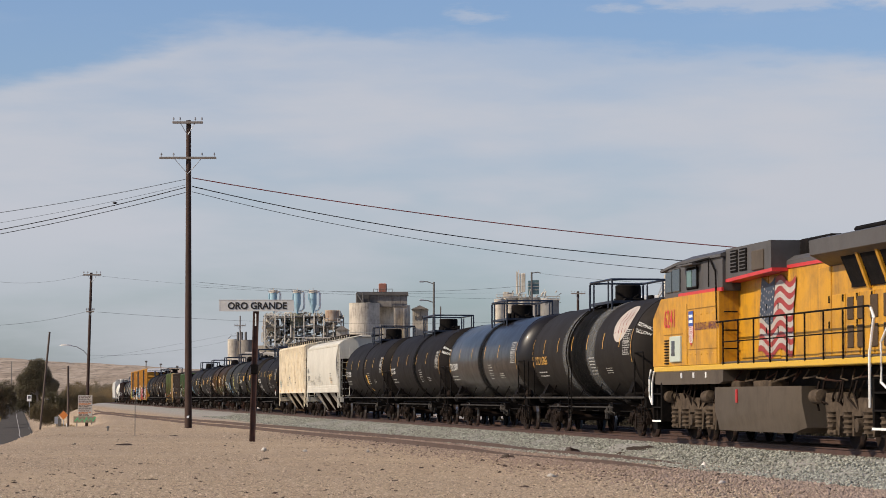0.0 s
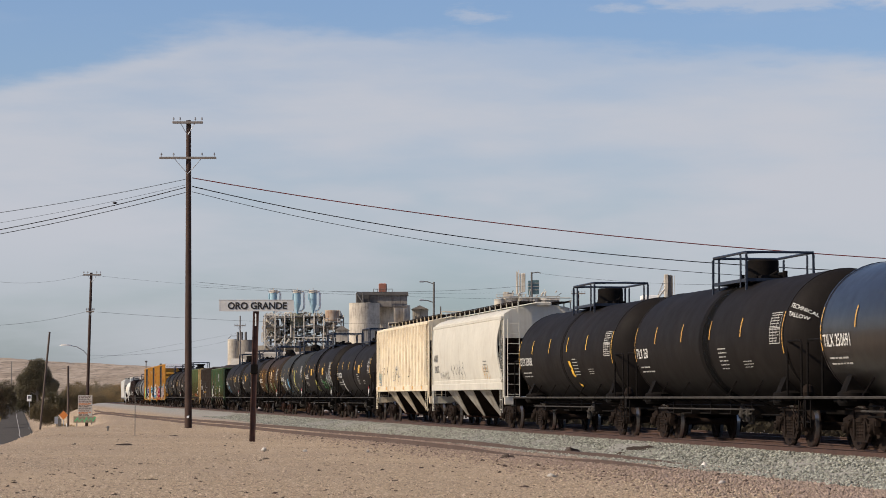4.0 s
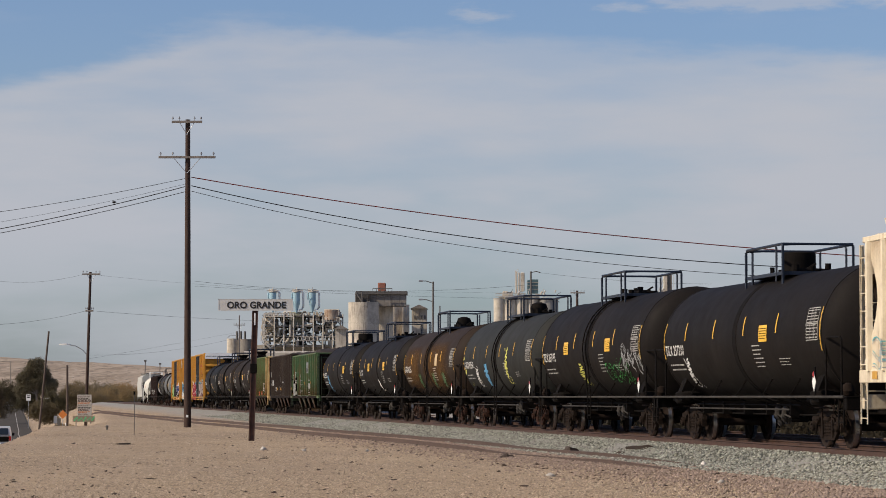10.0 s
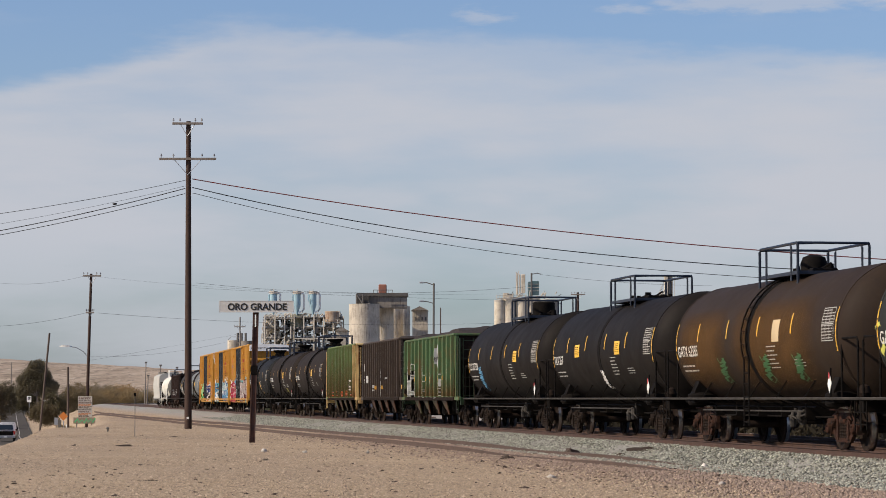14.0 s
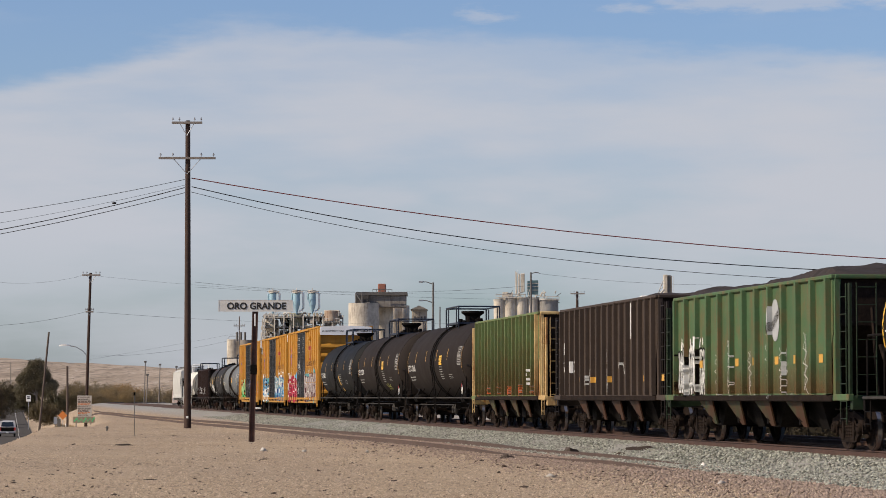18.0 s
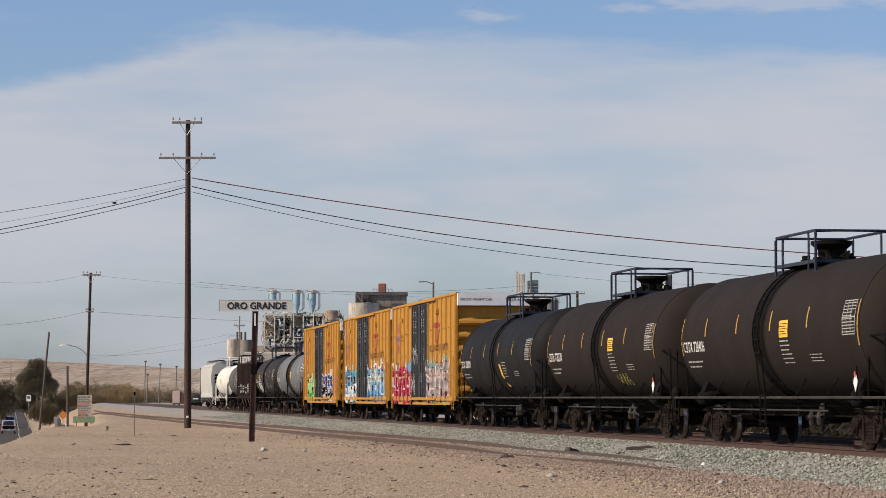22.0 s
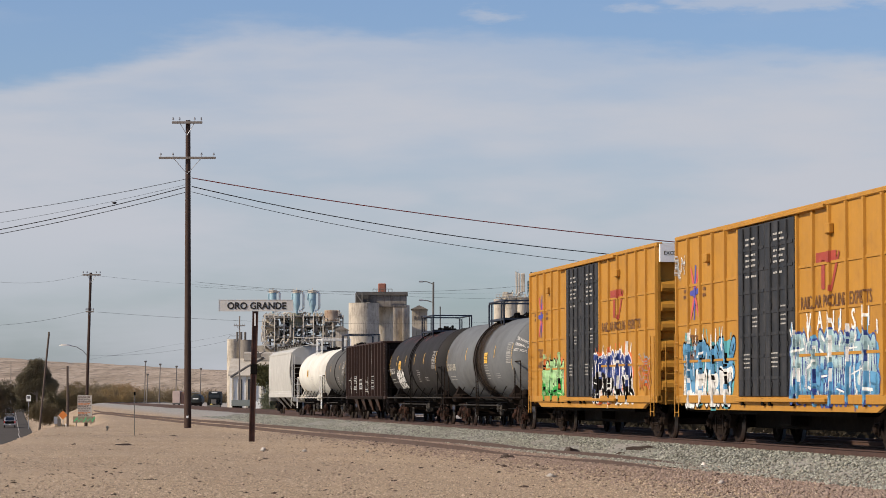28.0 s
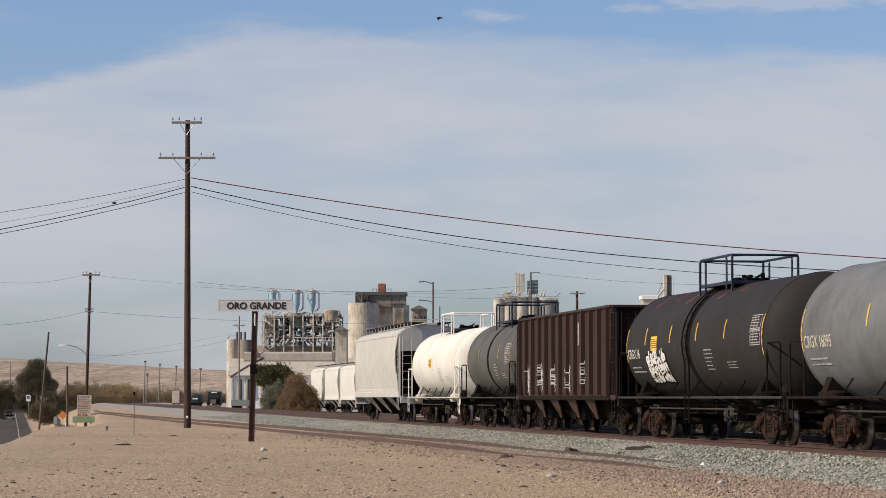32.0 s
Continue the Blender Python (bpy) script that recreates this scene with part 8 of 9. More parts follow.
def build_plants():
    tree("tree", "dark green spreading tree before the warehouse", 470, 735, 313, [(475, 670, 22, 14), (502, 667, 24, 13), (462, 664, 12, 12), (490, 655, 20, 8), (515, 678, 14, 10)], 11000, .16, (.062, .060, .028), seed=3)
    tree("bush", "grey-green desert bush beside the track", 490, 738, 299, [(490, 700, 19, 22), (478, 715, 13, 20), (505, 712, 14, 22), (492, 728, 24, 10)], 22000, .085, (.12, .125, .085), False, 4, "bush")
    tree("bush", "dry brown bush beside the track", 530, 738, 274, [(528, 692, 22, 26), (548, 710, 14, 22), (516, 712, 20, 22), (533, 727, 28, 12)], 30000, .085, (.165, .112, .065), False, 5, "bush")
    tree("tree", "dark bushy roadside tree", 66, 722, 420, [(58, 658, 16, 10), (78, 664, 14, 10), (44, 672, 12, 9), (66, 646, 13, 7), (92, 684, 9, 10), (66, 680, 18, 12), (40, 694, 12, 10), (84, 694, 14, 9)], 44000, .105, (.105, .092, .062), seed=6)
    for i, (px, py, Y, rx, ry, c) in enumerate(((6, 692, 500, 22, 20, (.06, .05, .032)), (-12, 700, 470, 18, 24, (.07, .052, .032)), (52, 706, 440, 16, 14, (.05, .045, .028)), (78, 724, 330, 20, 12, (.10, .08, .048)), (98, 708, 370, 16, 14, (.07, .062, .038)), (46, 690, 600, 20, 12, (.07, .06, .038)),
                                                (72, 745, 250, 10, 7, (.16, .12, .07)), (128, 700, 480, 22, 16, (.10, .08, .05)), (160, 703, 640, 26, 12, (.17, .13, .075)), (205, 700, 700, 30, 13, (.20, .145, .075)),
                                                (240, 702, 720, 26, 11, (.17, .13, .075)), (180, 690, 800, 24, 12, (.13, .105, .065)), (285, 700, 740, 30, 12, (.18, .14, .085)), (325, 700, 760, 26, 10, (.15, .12, .075)), (375, 702, 780, 26, 9, (.16, .12, .075)), (222, 692, 820, 24, 10, (.20, .13, .06)), (140, 690, 760, 20, 12, (.14, .105, .055)),
                                                (110, 722, 300, 10, 6, (.14, .11, .06)), (88, 738, 262, 10, 6, (.13, .10, .06)), (98, 752, 240, 9, 6, (.15, .115, .065)), (80, 756, 232, 8, 5, (.12, .092, .055)), (118, 738, 280, 9, 6, (.13, .105, .06)), (132, 746, 236, 8, 4, (.15, .115, .065)), (18, 690, 700, 24, 14, (.09, .075, .045)))):
        k = Y / F_PX
        blobs = [(px, py, rx, ry), (px - rx * .6, py + ry * .4, rx * .6, ry * .7), (px + rx * .6, py + ry * .4, rx * .6, ry * .7)]
        base = at(px, py, Y)
        up = 0 if (px < 130 and Y > 300) or Y > 600 else (base.z - ground_z(base.x, Y)) - ry * k * .7
        if not up:
            blobs = blobs + [(px - rx * .3, py + ry * .9, rx, ry * .8), (px + rx * .4, py + ry * 1.3, rx, ry * .8)]
        blobs = [(a, b + up / k, c2, d2) for a, b, c2, d2 in blobs]
        tree("bush", "dry desert scrub in brown and olive", px, py, Y, blobs, 11000, .085 * max(1, Y / 400), c, False, 20 + i, "bush")
    # scrub on the far side of the track
    rs = random.Random(77)
    blobs = []
    for i in range(230):
        q = 6 + 165 * rs.random()
        x, y, d = track_point(q, rs.uniform(9.5, 16))
        blobs.append((x, y, ground_z(x, y) + .55, rs.uniform(1.2, 2.4), rs.uniform(1.2, 2.4), rs.uniform(.6, 1.0)))
    ob = part("scrub", crown_mesh(blobs, 46000, .16, 78), leaf_mat("saltbush_leaf", (.030, .026, .018)))
    tagged(ob, "low dark desert scrub beyond the track", "scrub", kind="stuff")
    # weeds on the bank
    rs = random.Random(9)
    for i in range(26):
        Y = rs.uniform(185, 330)
        X = road_edge(Y) + rs.uniform(2.4, 4.6)
        t = thing("weed", "small dry tuft of weeds on the sandy bank", "weed", "weeds on the bank")
        z = ground_z(X, Y)
        r = rs.uniform(.18, .5)
        part("tuft", crown_mesh([(X, Y, z + r * .5, r, r, r * .7)], 160, .12, 200 + i), leaf_mat("dry_weed", (.22, .16, .08)), t)


# ---- road ----
def lane_dir(Y):
    return math.degrees(math.atan2(-(lane_x(Y + 6) - lane_x(Y - 6)), 12))


def build_road():
    def strip(o0, o1, lift, a=150, b=1200):
        me = Mesh()
        vs, fs = [], []
        Y = a
        i = 0
        while Y <= b:
            x, z = lane_x(Y), road_z(Y)
            vs += [(x + o0, Y, z + lift), (x + o1, Y, z + lift)]
            if i:
                fs.append((2 * i - 2, 2 * i - 1, 2 * i + 1, 2 * i))
            Y += 8
            i += 1
        me.v, me.f = vs, fs
        return me
    r = part("road", strip(-9.5, 3.4, .02).done("road", smooth=1.0), mat("old_asphalt", (.085, .08, .076), 1.0, spec=0.0, var=.2, scale=.4, fine=8, bump=.3, grime=(.16, .13, .10), grime_amount=.25))
    tagged(r, "grey asphalt two-lane road in a shallow cut", "road", kind="structure")
    w = mat("worn_road_paint", (.32, .30, .27), .8, var=.25, scale=3, bump=0)
    part("edge_line", strip(1.38, 1.50, .03).done("edge_line"), w, r)
    part("centre_line", strip(-2.05, -1.9, .03).done("centre_line"), mat("yellow_road_paint", (.50, .33, .05), .8, var=.25, scale=3, bump=0), r)


def vehicle(kind, body_c, label, m=None):
    """A pickup or a car; its nose points along +y."""
    t = thing("pickup_truck" if kind == "pickup" else "car", label, "pickup truck" if kind == "pickup" else "car", "vehicles on the road")
    p = mat("car_paint_" + "_".join("%d" % (c * 100) for c in body_c), body_c, .3, var=.06, scale=1, bump=0, coat=.4)
    W, L = (.98, 5.6) if kind == "pickup" else (.90, 4.5)
    if kind == "pickup":
        side = [(-2.8, .55), (-2.8, 1.12), (-.9, 1.14), (-.7, 1.84), (.7, 1.86), (1.25, 1.18), (2.65, 1.05), (2.8, .9), (2.8, .5), (2.2, .4), (-2.4, .4)]
        rear_win, tail_z, rz = (-.92, 1.22, -.74, 1.76), .95, -2.81
    else:
        side = [(-2.25, .5), (-2.25, .95), (-1.6, 1.02), (-1.05, 1.46), (.4, 1.48), (1.1, 1.0), (2.1, .85), (2.25, .7), (2.25, .4), (-2.0, .35)]
        rear_win, tail_z, rz = (-1.62, 1.04, -1.1, 1.42), .82, -2.26
    rings = []
    for x, k in ((-W, .94), (-W * .93, 1.0), (W * .93, 1.0), (W, .94)):
        rings.append([(x * (1 if z < 1.2 else .86), yv, z if z < 1 else 1 + (z - 1) * (1 if k == 1.0 else .97)) for yv, z in side])
    part("body", Mesh().loft(rings), p, t)
    y0, z0, y1, z1 = rear_win
    part("rear_window", Mesh().add([(-W * .76, y0 - .02, z0), (W * .76, y0 - .02, z0), (W * .70, y1 - .02, z1), (-W * .70, y1 - .02, z1)], [(0, 1, 2, 3)]), M_GLASS, t)
    fy = (1.27, 1.2, .74, 1.8) if kind == "pickup" else (1.12, 1.02, .44, 1.42)
    part("windscreen", Mesh().add([(-W * .76, fy[0] + .02, fy[1]), (W * .76, fy[0] + .02, fy[1]), (W * .70, fy[2] + .02, fy[3]), (-W * .70, fy[2] + .02, fy[3])], [(0, 1, 2, 3)]), M_GLASS, t)
    for s in (-1, 1):
        part("side_window", Mesh().add([(s * (W * .885), y1 + .15, z0 + .03), (s * (W * .885), fy[2] - .05, z0 + .03), (s * (W * .868), fy[2] - .25, z1 - .02), (s * (W * .868), y1 + .2, z1 - .02)], [(0, 1, 2, 3)]), M_GLASS, t)
        part("tail_light", Mesh().box(s * W * .90 - .09, s * W * .90 + .09, rz - .01, rz + .05, tail_z - .2, tail_z + .18, .02), mat("tail_light_red", (.45, .03, .02), .3, var=.05, bump=0), t)
        part("headlight", Mesh().box(s * W * .78 - .14, s * W * .78 + .14, -rz - .08, -rz + .01, .68, .84, .02), mat("headlight_glass", (.7, .7, .68), .15, var=.05, bump=0), t)
        part("mirror", Mesh().box(s * (W + .12) - .1, s * (W + .12) + .1, .75, .85, 1.12, 1.3, .03), M_BLACK, t)
        for yy in (-L * .31, L * .31):
            wl = part("wheel", Mesh().lathe([(.20, -.11), (.34, -.11), (.37, -.07), (.37, .07), (.34, .11), (.20, .11)], (0, 0, 0), "x", 20), mat("tyre_rubber", (.02, .02, .02), .9, bump=.1), t, m=pose(s * (W - .12), yy, .37))
            part("rim", Mesh().lathe([(.20, -.115), (.18, -.09), (.05, -.1), (.05, .1), (.18, .09), (.20, .115)], (0, 0, 0), "x", 14), M_GALV, wl)
    part("bumper", Mesh().box(-W * .97, W * .97, rz - .12, rz + .02, .42, .60, .03), M_GALV if kind == "pickup" else p, t)
    part("number_plate", Mesh().box(-.16, .16, rz - .14, rz - .12, .45, .57), M_WHITE, t)
    if kind == "pickup":
        part("tailgate", Mesh().box(-W * .80, W * .80, rz - .015, rz + .03, .66, 1.10, .02), M_BLACK, t)
        part("bed_liner", Mesh().box(-W * .85, W * .85, -2.7, -1.0, 1.12, 1.15), M_BLACK, t)
    if m is not None:
        t.matrix_basis = m
    return t


TRAFFIC = []


def build_traffic():
    silver, whitec, darkr = (.45, .45, .46), (.72, .72, .70), (.10, .025, .025)
    # seconds, metres ahead along the lane, lane offset
    v1 = vehicle("pickup", (.55, .50, .48), "silver pickup truck driving away on the road")
    TRAFFIC.append((v1, [(0, 40), (4, 118), (8, 196), (10, 235), (12, 272), (14, 310), (20, 430), (28, 600), (32, 700)], 0, 0))
    v2 = vehicle("pickup", (.60, .57, .55), "white pickup truck with a dark tailgate driving away")
    TRAFFIC.append((v2, [(0, 70), (6, 172), (10, 230), (13, 274), (16.5, 315), (20, 360), (24, 411), (28, 470), (31, 525), (32, 546)], 0, 0))
    for i, (c, t0, lab) in enumerate((((.66, .66, .66), 10.0, "white car coming along the road"), ((.70, .70, .68), 20.0, "white sedan coming along the road"), ((.60, .62, .64), 22.4, "silver car coming along the road"))):
        v = vehicle("car", c, lab)
        TRAFFIC.append((v, [(0, 800 + 25 * t0), (t0, 800), (32, 800 - 25 * (32 - t0))], -3.7, 180))


# ---- the plant ----
def box_px(me, x0, x1, y0, y1, Y, dep, b=0.0):
    a, c = at(x0, y1, Y), at(x1, y0, Y)
    return me.box(a.x, c.x, Y, Y + dep, a.z, c.z, b)


def cyl_px(me, x, r, y0, y1, Y, n=24, prof=None):
    k = Y / F_PX
    a, c = at(x, y1, Y), at(x, y0, Y)
    h = c.z - a.z
    pr = [(r * k * u, h * v) for u, v in (prof or ((1, 0), (1, 1)))]
    return me.lathe(pr, (a.x, Y, a.z), "z", n)


def stair_rail(me, x0, x1, y, Y, n):
    k = Y / F_PX
    for dy in (0, 6):
        me.tube([at(x0, y - dy, Y), at(x1, y - dy, Y)], .05 * k * 12, 4)
    for i in range(n + 1):
        x = x0 + (x1 - x0) * i / n
        me.tube([at(x, y + 1, Y), at(x, y - 6, Y)], .5 * k, 4)


def build_plant():
    # silos with the dark head house
    Y = 420
    s = thing("silo_group", "row of stained concrete silos with a dark head house", "silo")
    for x, r, y0, dY, m in ((644, 27, 537, 0, M_CONC), (676, 20, 541, 7, M_CONC), (696, 16, 541, 14, M_CONC), (712, 13, 541, 20, M_CONC)):
        part("silo", cyl_px(Mesh(), x, r, y0, 735, Y + dY, 32), m, s)
    hh = part("head_house", box_px(Mesh(), 632, 719, 521, 543, Y + 2, 5), M_CONC2, s)
    part("roof_slab", box_px(Mesh(), 630, 721, 517, 522, Y + 1.6, 6), M_DKSTEEL, s)
    part("open_frame", Mesh().tube([at(630, 519, Y), at(648, 546, Y)], .15, 5).tube([at(630, 540, Y), at(655, 536, Y)], .12, 5).tube([at(630, 519, Y), at(630, 540, Y)], .12, 5).tube([at(641, 519, Y), at(641, 540, Y)], .12, 5), M_DKSTEEL, s)
    part("conveyor_head", box_px(Mesh(), 630, 652, 522, 540, Y + .5, 2), mat("conveyor_shadow", (.06, .055, .05), .9, bump=0), s)
    part("red_tower", box_px(Mesh(), 669, 683, 502, 518, Y + 2, 2, .1), mat("brick_red_steel", (.30, .12, .08), .8, var=.2, scale=.6, bump=.1), s)
    rl = Mesh()
    stair_rail(rl, 660, 694, 518, Y + 1, 5)
    part("roof_railing", rl, M_DKSTEEL, s)
    part("side_box", box_px(Mesh(), 729, 756, 547, 735, Y + 10, 6), M_CONC, s)
    part("side_roof", Mesh().prism([(at(727, 548, 430).x, at(727, 548, 430).z), (at(742, 541, 430).x, at(742, 541, 430).z), (at(757, 548, 430).x, at(757, 548, 430).z)], "y", 429, 437), M_CONC2, s)
    for i in range(4):
        part("window_slot", box_px(Mesh(), 733 + i * 6, 736 + i * 6, 560, 566, Y + 9.9, .3), M_DKSTEEL, s)
    # process tower: frames, pipes, cyclones
    Y = 395
    p = thing("process_tower", "tangled pale steel process tower with pipes and cyclones", "tower")
    base = Mesh()
    box_px(base, 430, 606, 612, 735, Y + 3.5, 9)
    part("base_block", base, M_CONC, p)
    for y in (560, 578, 596, 613):
        part("deck", box_px(Mesh(), 466, 604, y, y + 2, Y, 8), M_DKSTEEL, p)
    for x in (468, 486, 503, 520, 537, 555, 572, 589, 603):
        part("column", Mesh().tube([at(x, 735, Y), at(x, 556 if x < 580 else 570, Y)], .11, 4), M_PIPE, p)
        part("column", Mesh().tube([at(x + 4, 735, Y + 8), at(x + 4, 558, Y + 8)], .11, 4), M_CREAM, p)
    rnd = random.Random(14)
    for i in range(240):
        x, y = rnd.uniform(462, 602), rnd.uniform(556, 614)
        Yp = Y + rnd.uniform(-1, 7)
        l = rnd.uniform(5, 26)
        ang = rnd.choice([0, 0, 90, 90, 45, -45, 60])
        dx, dy = l * math.cos(radians(ang)), l * math.sin(radians(ang))
        pts = [at(x, y, Yp), at(min(604, x + dx * .6), max(554, y - dy * .6), Yp), at(min(604, x + dx), max(554, min(614, y - dy + rnd.uniform(-3, 3))), Yp)]
        part("pipe", Mesh().tube(pts, rnd.choice([.05, .07, .10, .16]), 6), rnd.choice([M_PIPE, M_PIPE, M_CREAM, M_CREAM, M_DKSTEEL]), p)
    for i in range(90):
        x, y = rnd.uniform(464, 600), rnd.uniform(562, 606)
        w, h = rnd.uniform(4, 10), rnd.uniform(4, 10)
        part("housing", box_px(Mesh(), x, x + w, y, y + h, Y + rnd.uniform(0, 5), rnd.uniform(.6, 1.5), .05), rnd.choice([M_CREAM, M_PIPE, M_CONC, M_CONC2]), p)
    for x0, x1, y0, y1, m in ((470, 484, 564, 585, M_CREAM), (484, 492, 566, 584, M_CONC2), (512, 536, 554, 580, mat("olive_plant_steel", (.30, .29, .20), .8, var=.2, scale=.5, bump=.1)), (574, 601, 549, 572, M_CREAM)):
        part("hopper_box", box_px(Mesh(), x0, x1, y0, y1, Y + 1, 2, .08), m, p)
    rustm = mat("rust_streaked_steel", (.46, .36, .27), .85, var=.4, scale=.6, bump=.1, grime=(.20, .11, .06), grime_amount=.5, streaks=.9)
    part("rust_tank", cyl_px(Mesh(), 587, 12, 550, 568, Y - 1.2, 20), rustm, p)
    rl = Mesh()
    stair_rail(rl, 574, 601, 570, Y - 2, 6)
    stair_rail(rl, 520, 605, 604, Y - 1, 12)
    stair_rail(rl, 470, 520, 562, Y - 1, 9)
    part("railing", rl, M_PIPE, p)
    for x in (483, 525, 553):
        cy = part("cyclone", cyl_px(Mesh(), x, 6.2, 518, 556, Y + 1, 18, ((.15, 0), (.95, .42), (1, .45), (1, .95), (.8, 1))), M_PALEB, p)
        part("cyclone_cap", cyl_px(Mesh(), x, 7.2, 514, 519, Y + 1, 16), M_PIPE, cy)
        part("duct", Mesh().tube([at(x + 5, 519, Y + 1), at(x + 9, 517, Y + 1), at(x + 12, 520, Y + 1), at(x + 12, 545, Y + 1), at(x + 8, 551, Y + 1), at(x + 4, 551, Y + 1)], .17, 8), M_WHITE, cy)
        part("duct", Mesh().tube([at(x - 8, 520, Y + 1), at(x - 8, 530, Y + 1), at(x - 5, 534, Y + 1)], .12, 6), M_PALEB, cy)
        part("railing", Mesh().tube([at(x - 10, 516, Y), at(x + 12, 516, Y)], .05, 4).tube([at(x, 518, Y), at(x, 510, Y)], .05, 4).tube([at(x - 6, 518, Y), at(x - 6, 512, Y)], .04, 4), M_PIPE, cy)
    # pale storage silo and dark tank by it
    a = thing("storage_silo", "pale concrete storage silo with a flat top", "silo")
    part("shell", cyl_px(Mesh(), 413, 11, 601, 735, 400, 28), M_CONC, a)
    part("top_rail", Mesh().tube([at(403, 600, 400), at(408, 595, 400), at(423, 595, 400), at(424, 601, 400)], .04, 5), M_DKSTEEL, a)
    b = thing("storage_tank", "dark steel tank beside the plant", "tank")
    part("shell", cyl_px(Mesh(), 437, 12, 602, 735, 394.8, 24), M_CONC2, b)
    for x in (420, 427, 434):
        part("stack", cyl_px(Mesh(), x, 2, 588, 604, 394.6, 10), M_DKSTEEL, b)
    # warehouse
    Y = 380
    w = thing("warehouse", "dusty pale warehouse with a long sloping roof", "warehouse")
    L0, R0 = at(404, 720, Y).x, at(622, 720, Y).x
    ze, zr, zm = at(0, 664, Y).z, at(0, 634, Y).z, at(0, 622, Y).z
    k = Y / F_PX
    roofm = mat("dusty_sheet_roof", (.46, .42, .355), .85, var=.14, scale=.3, bump=.15, grime=(.24, .20, .16), grime_amount=.4, streaks=.6)
    part("wall", Mesh().box(L0 + .2, R0, Y + .4, Y + 10, -1.5, ze), M_WHITE, w)
    part("roof", Mesh().prism([(Y, ze), (Y + 5.2, zr), (Y + 10.4, ze), (Y + 10.4, ze - .15), (Y + 5.2, zr - .15), (Y, ze - .15)], "x", L0, R0), roofm, w)
    part("roof_monitor", Mesh().prism([(Y + 4.2, zr - .3), (Y + 4.2, zm - .25), (Y + 5.2, zm), (Y + 6.2, zm - .25), (Y + 6.2, zr - .3)], "x", at(428, 0, Y).x, at(588, 0, Y).x), roofm, w)
    part("monitor_end", Mesh().prism([(Y + 4.1, zr - .3), (Y + 4.1, zm - .1), (Y + 5.2, zm + .25), (Y + 6.3, zm - .1), (Y + 6.3, zr - .3)], "x", at(586, 0, Y).x, at(592, 0, Y).x), M_CONC2, w)
    for i in range(7):
        x = L0 + .5 + i * 1.0
        part("pilaster", Mesh().box(x, x + .22, Y + .22, Y + .42, -1.5, ze - .15), M_CREAM, w)
    for i in range(2):
        x = L0 + 1.35 + i * 1.1
        part("doorway", Mesh().box(x, x + .6, Y + .36, Y + .41, -1.0, ze - .6), M_DKSTEEL, w)
    cv = part("conveyor", Mesh().tube([at(408, 668, Y - 2), at(440, 648, Y - 2), at(468, 634, Y - 2)], .16, 6), M_DKSTEEL, w)
    part("conveyor_head", Mesh().tube([at(452, 638, Y - 2.2), at(462, 626, Y - 2.2), at(470, 622, Y - 2.2)], .08, 5).tube([at(456, 622, Y - 2.2), at(462, 632, Y - 2.2), at(470, 636, Y - 2.2)], .08, 5).box(at(455, 0, Y).x, at(463, 0, Y).x, Y - 2.4, Y - 1.8, at(0, 634, Y).z, at(0, 626, Y).z), M_DKSTEEL, w)
    an = thing("annex_block", "tall plain concrete annex with a pitched top", "building")
    part("wall", box_px(Mesh(), 594, 614, 583, 735, 372, 5), M_CONC, an)
    part("roof", Mesh().prism([(at(592, 584, 372).x, at(592, 584, 372).z), (at(604, 577, 372).x, at(604, 577, 372).z), (at(616, 584, 372).x, at(616, 584, 372).z)], "y", 371.6, 377.4), M_CONC2, an)
    # second silo block behind the train
    Y = 450
    q = thing("silo_block", "cream silo block topped by teal filters and pipework", "silo")
    part("bin_block", box_px(Mesh(), 876, 938, 529, 735, Y + 1, 8, .1), M_CREAM, q)
    for x, r, y0, m in ((884, 10, 531, M_CREAM), (903, 12, 526, M_CREAM), (924, 12, 527, M_CREAM), (943, 11, 527, M_CONC), (971, 17.5, 530, mat("grey_tank_steel", (.27, .255, .23), .7, var=.2, scale=.3, bump=.1, grime=(.12, .10, .085), grime_amount=.4, streaks=.9))):
        part("silo", cyl_px(Mesh(), x, r, y0, 735, Y, 24), m, q)
        part("silo_rim", cyl_px(Mesh(), x, r * 1.05, y0 - 1, y0 + 2, Y, 24), M_PIPE, q)
    for x0, x1, y0, y1, m in ((913, 916, 482, 520, M_CREAM), (917.5, 920.5, 484, 520, M_PIPE), (922, 929, 484, 517, M_CREAM), (934, 940, 497, 522, M_TEAL), (941, 953, 496, 521, M_TEAL), (890, 900, 517, 529, M_CREAM), (900, 908, 520, 529, M_PIPE)):
        part("filter_tower", box_px(Mesh(), x0, x1, y0, y1, Y + 1, 1.2, .06), m, q)
    for y in (501, 507, 513):
        part("filter_band", box_px(Mesh(), 933, 954, y, y + .8, Y + .9, 1.4), M_PIPE, q)
    for i in range(30):
        x, y = rnd.uniform(882, 985), rnd.uniform(519, 531)
        l = rnd.uniform(4, 11)
        ang = rnd.choice([0, 90, 90, 45, -45])
        pts = [at(x, y, Y - 1), at(x + l * .5 * math.cos(radians(ang)), y - l * .5 * math.sin(radians(ang)), Y - 1), at(min(1000, x + l * math.cos(radians(ang)) + 2), y - l * math.sin(radians(ang)), Y - 1)]
        part("pipe", Mesh().tube(pts, rnd.choice([.05, .08, .14]), 5), rnd.choice([M_PIPE, M_DKSTEEL, M_CREAM, M_CREAM]), q)
    rl = Mesh()
    stair_rail(rl, 878, 930, 527, Y - 1.3, 9)
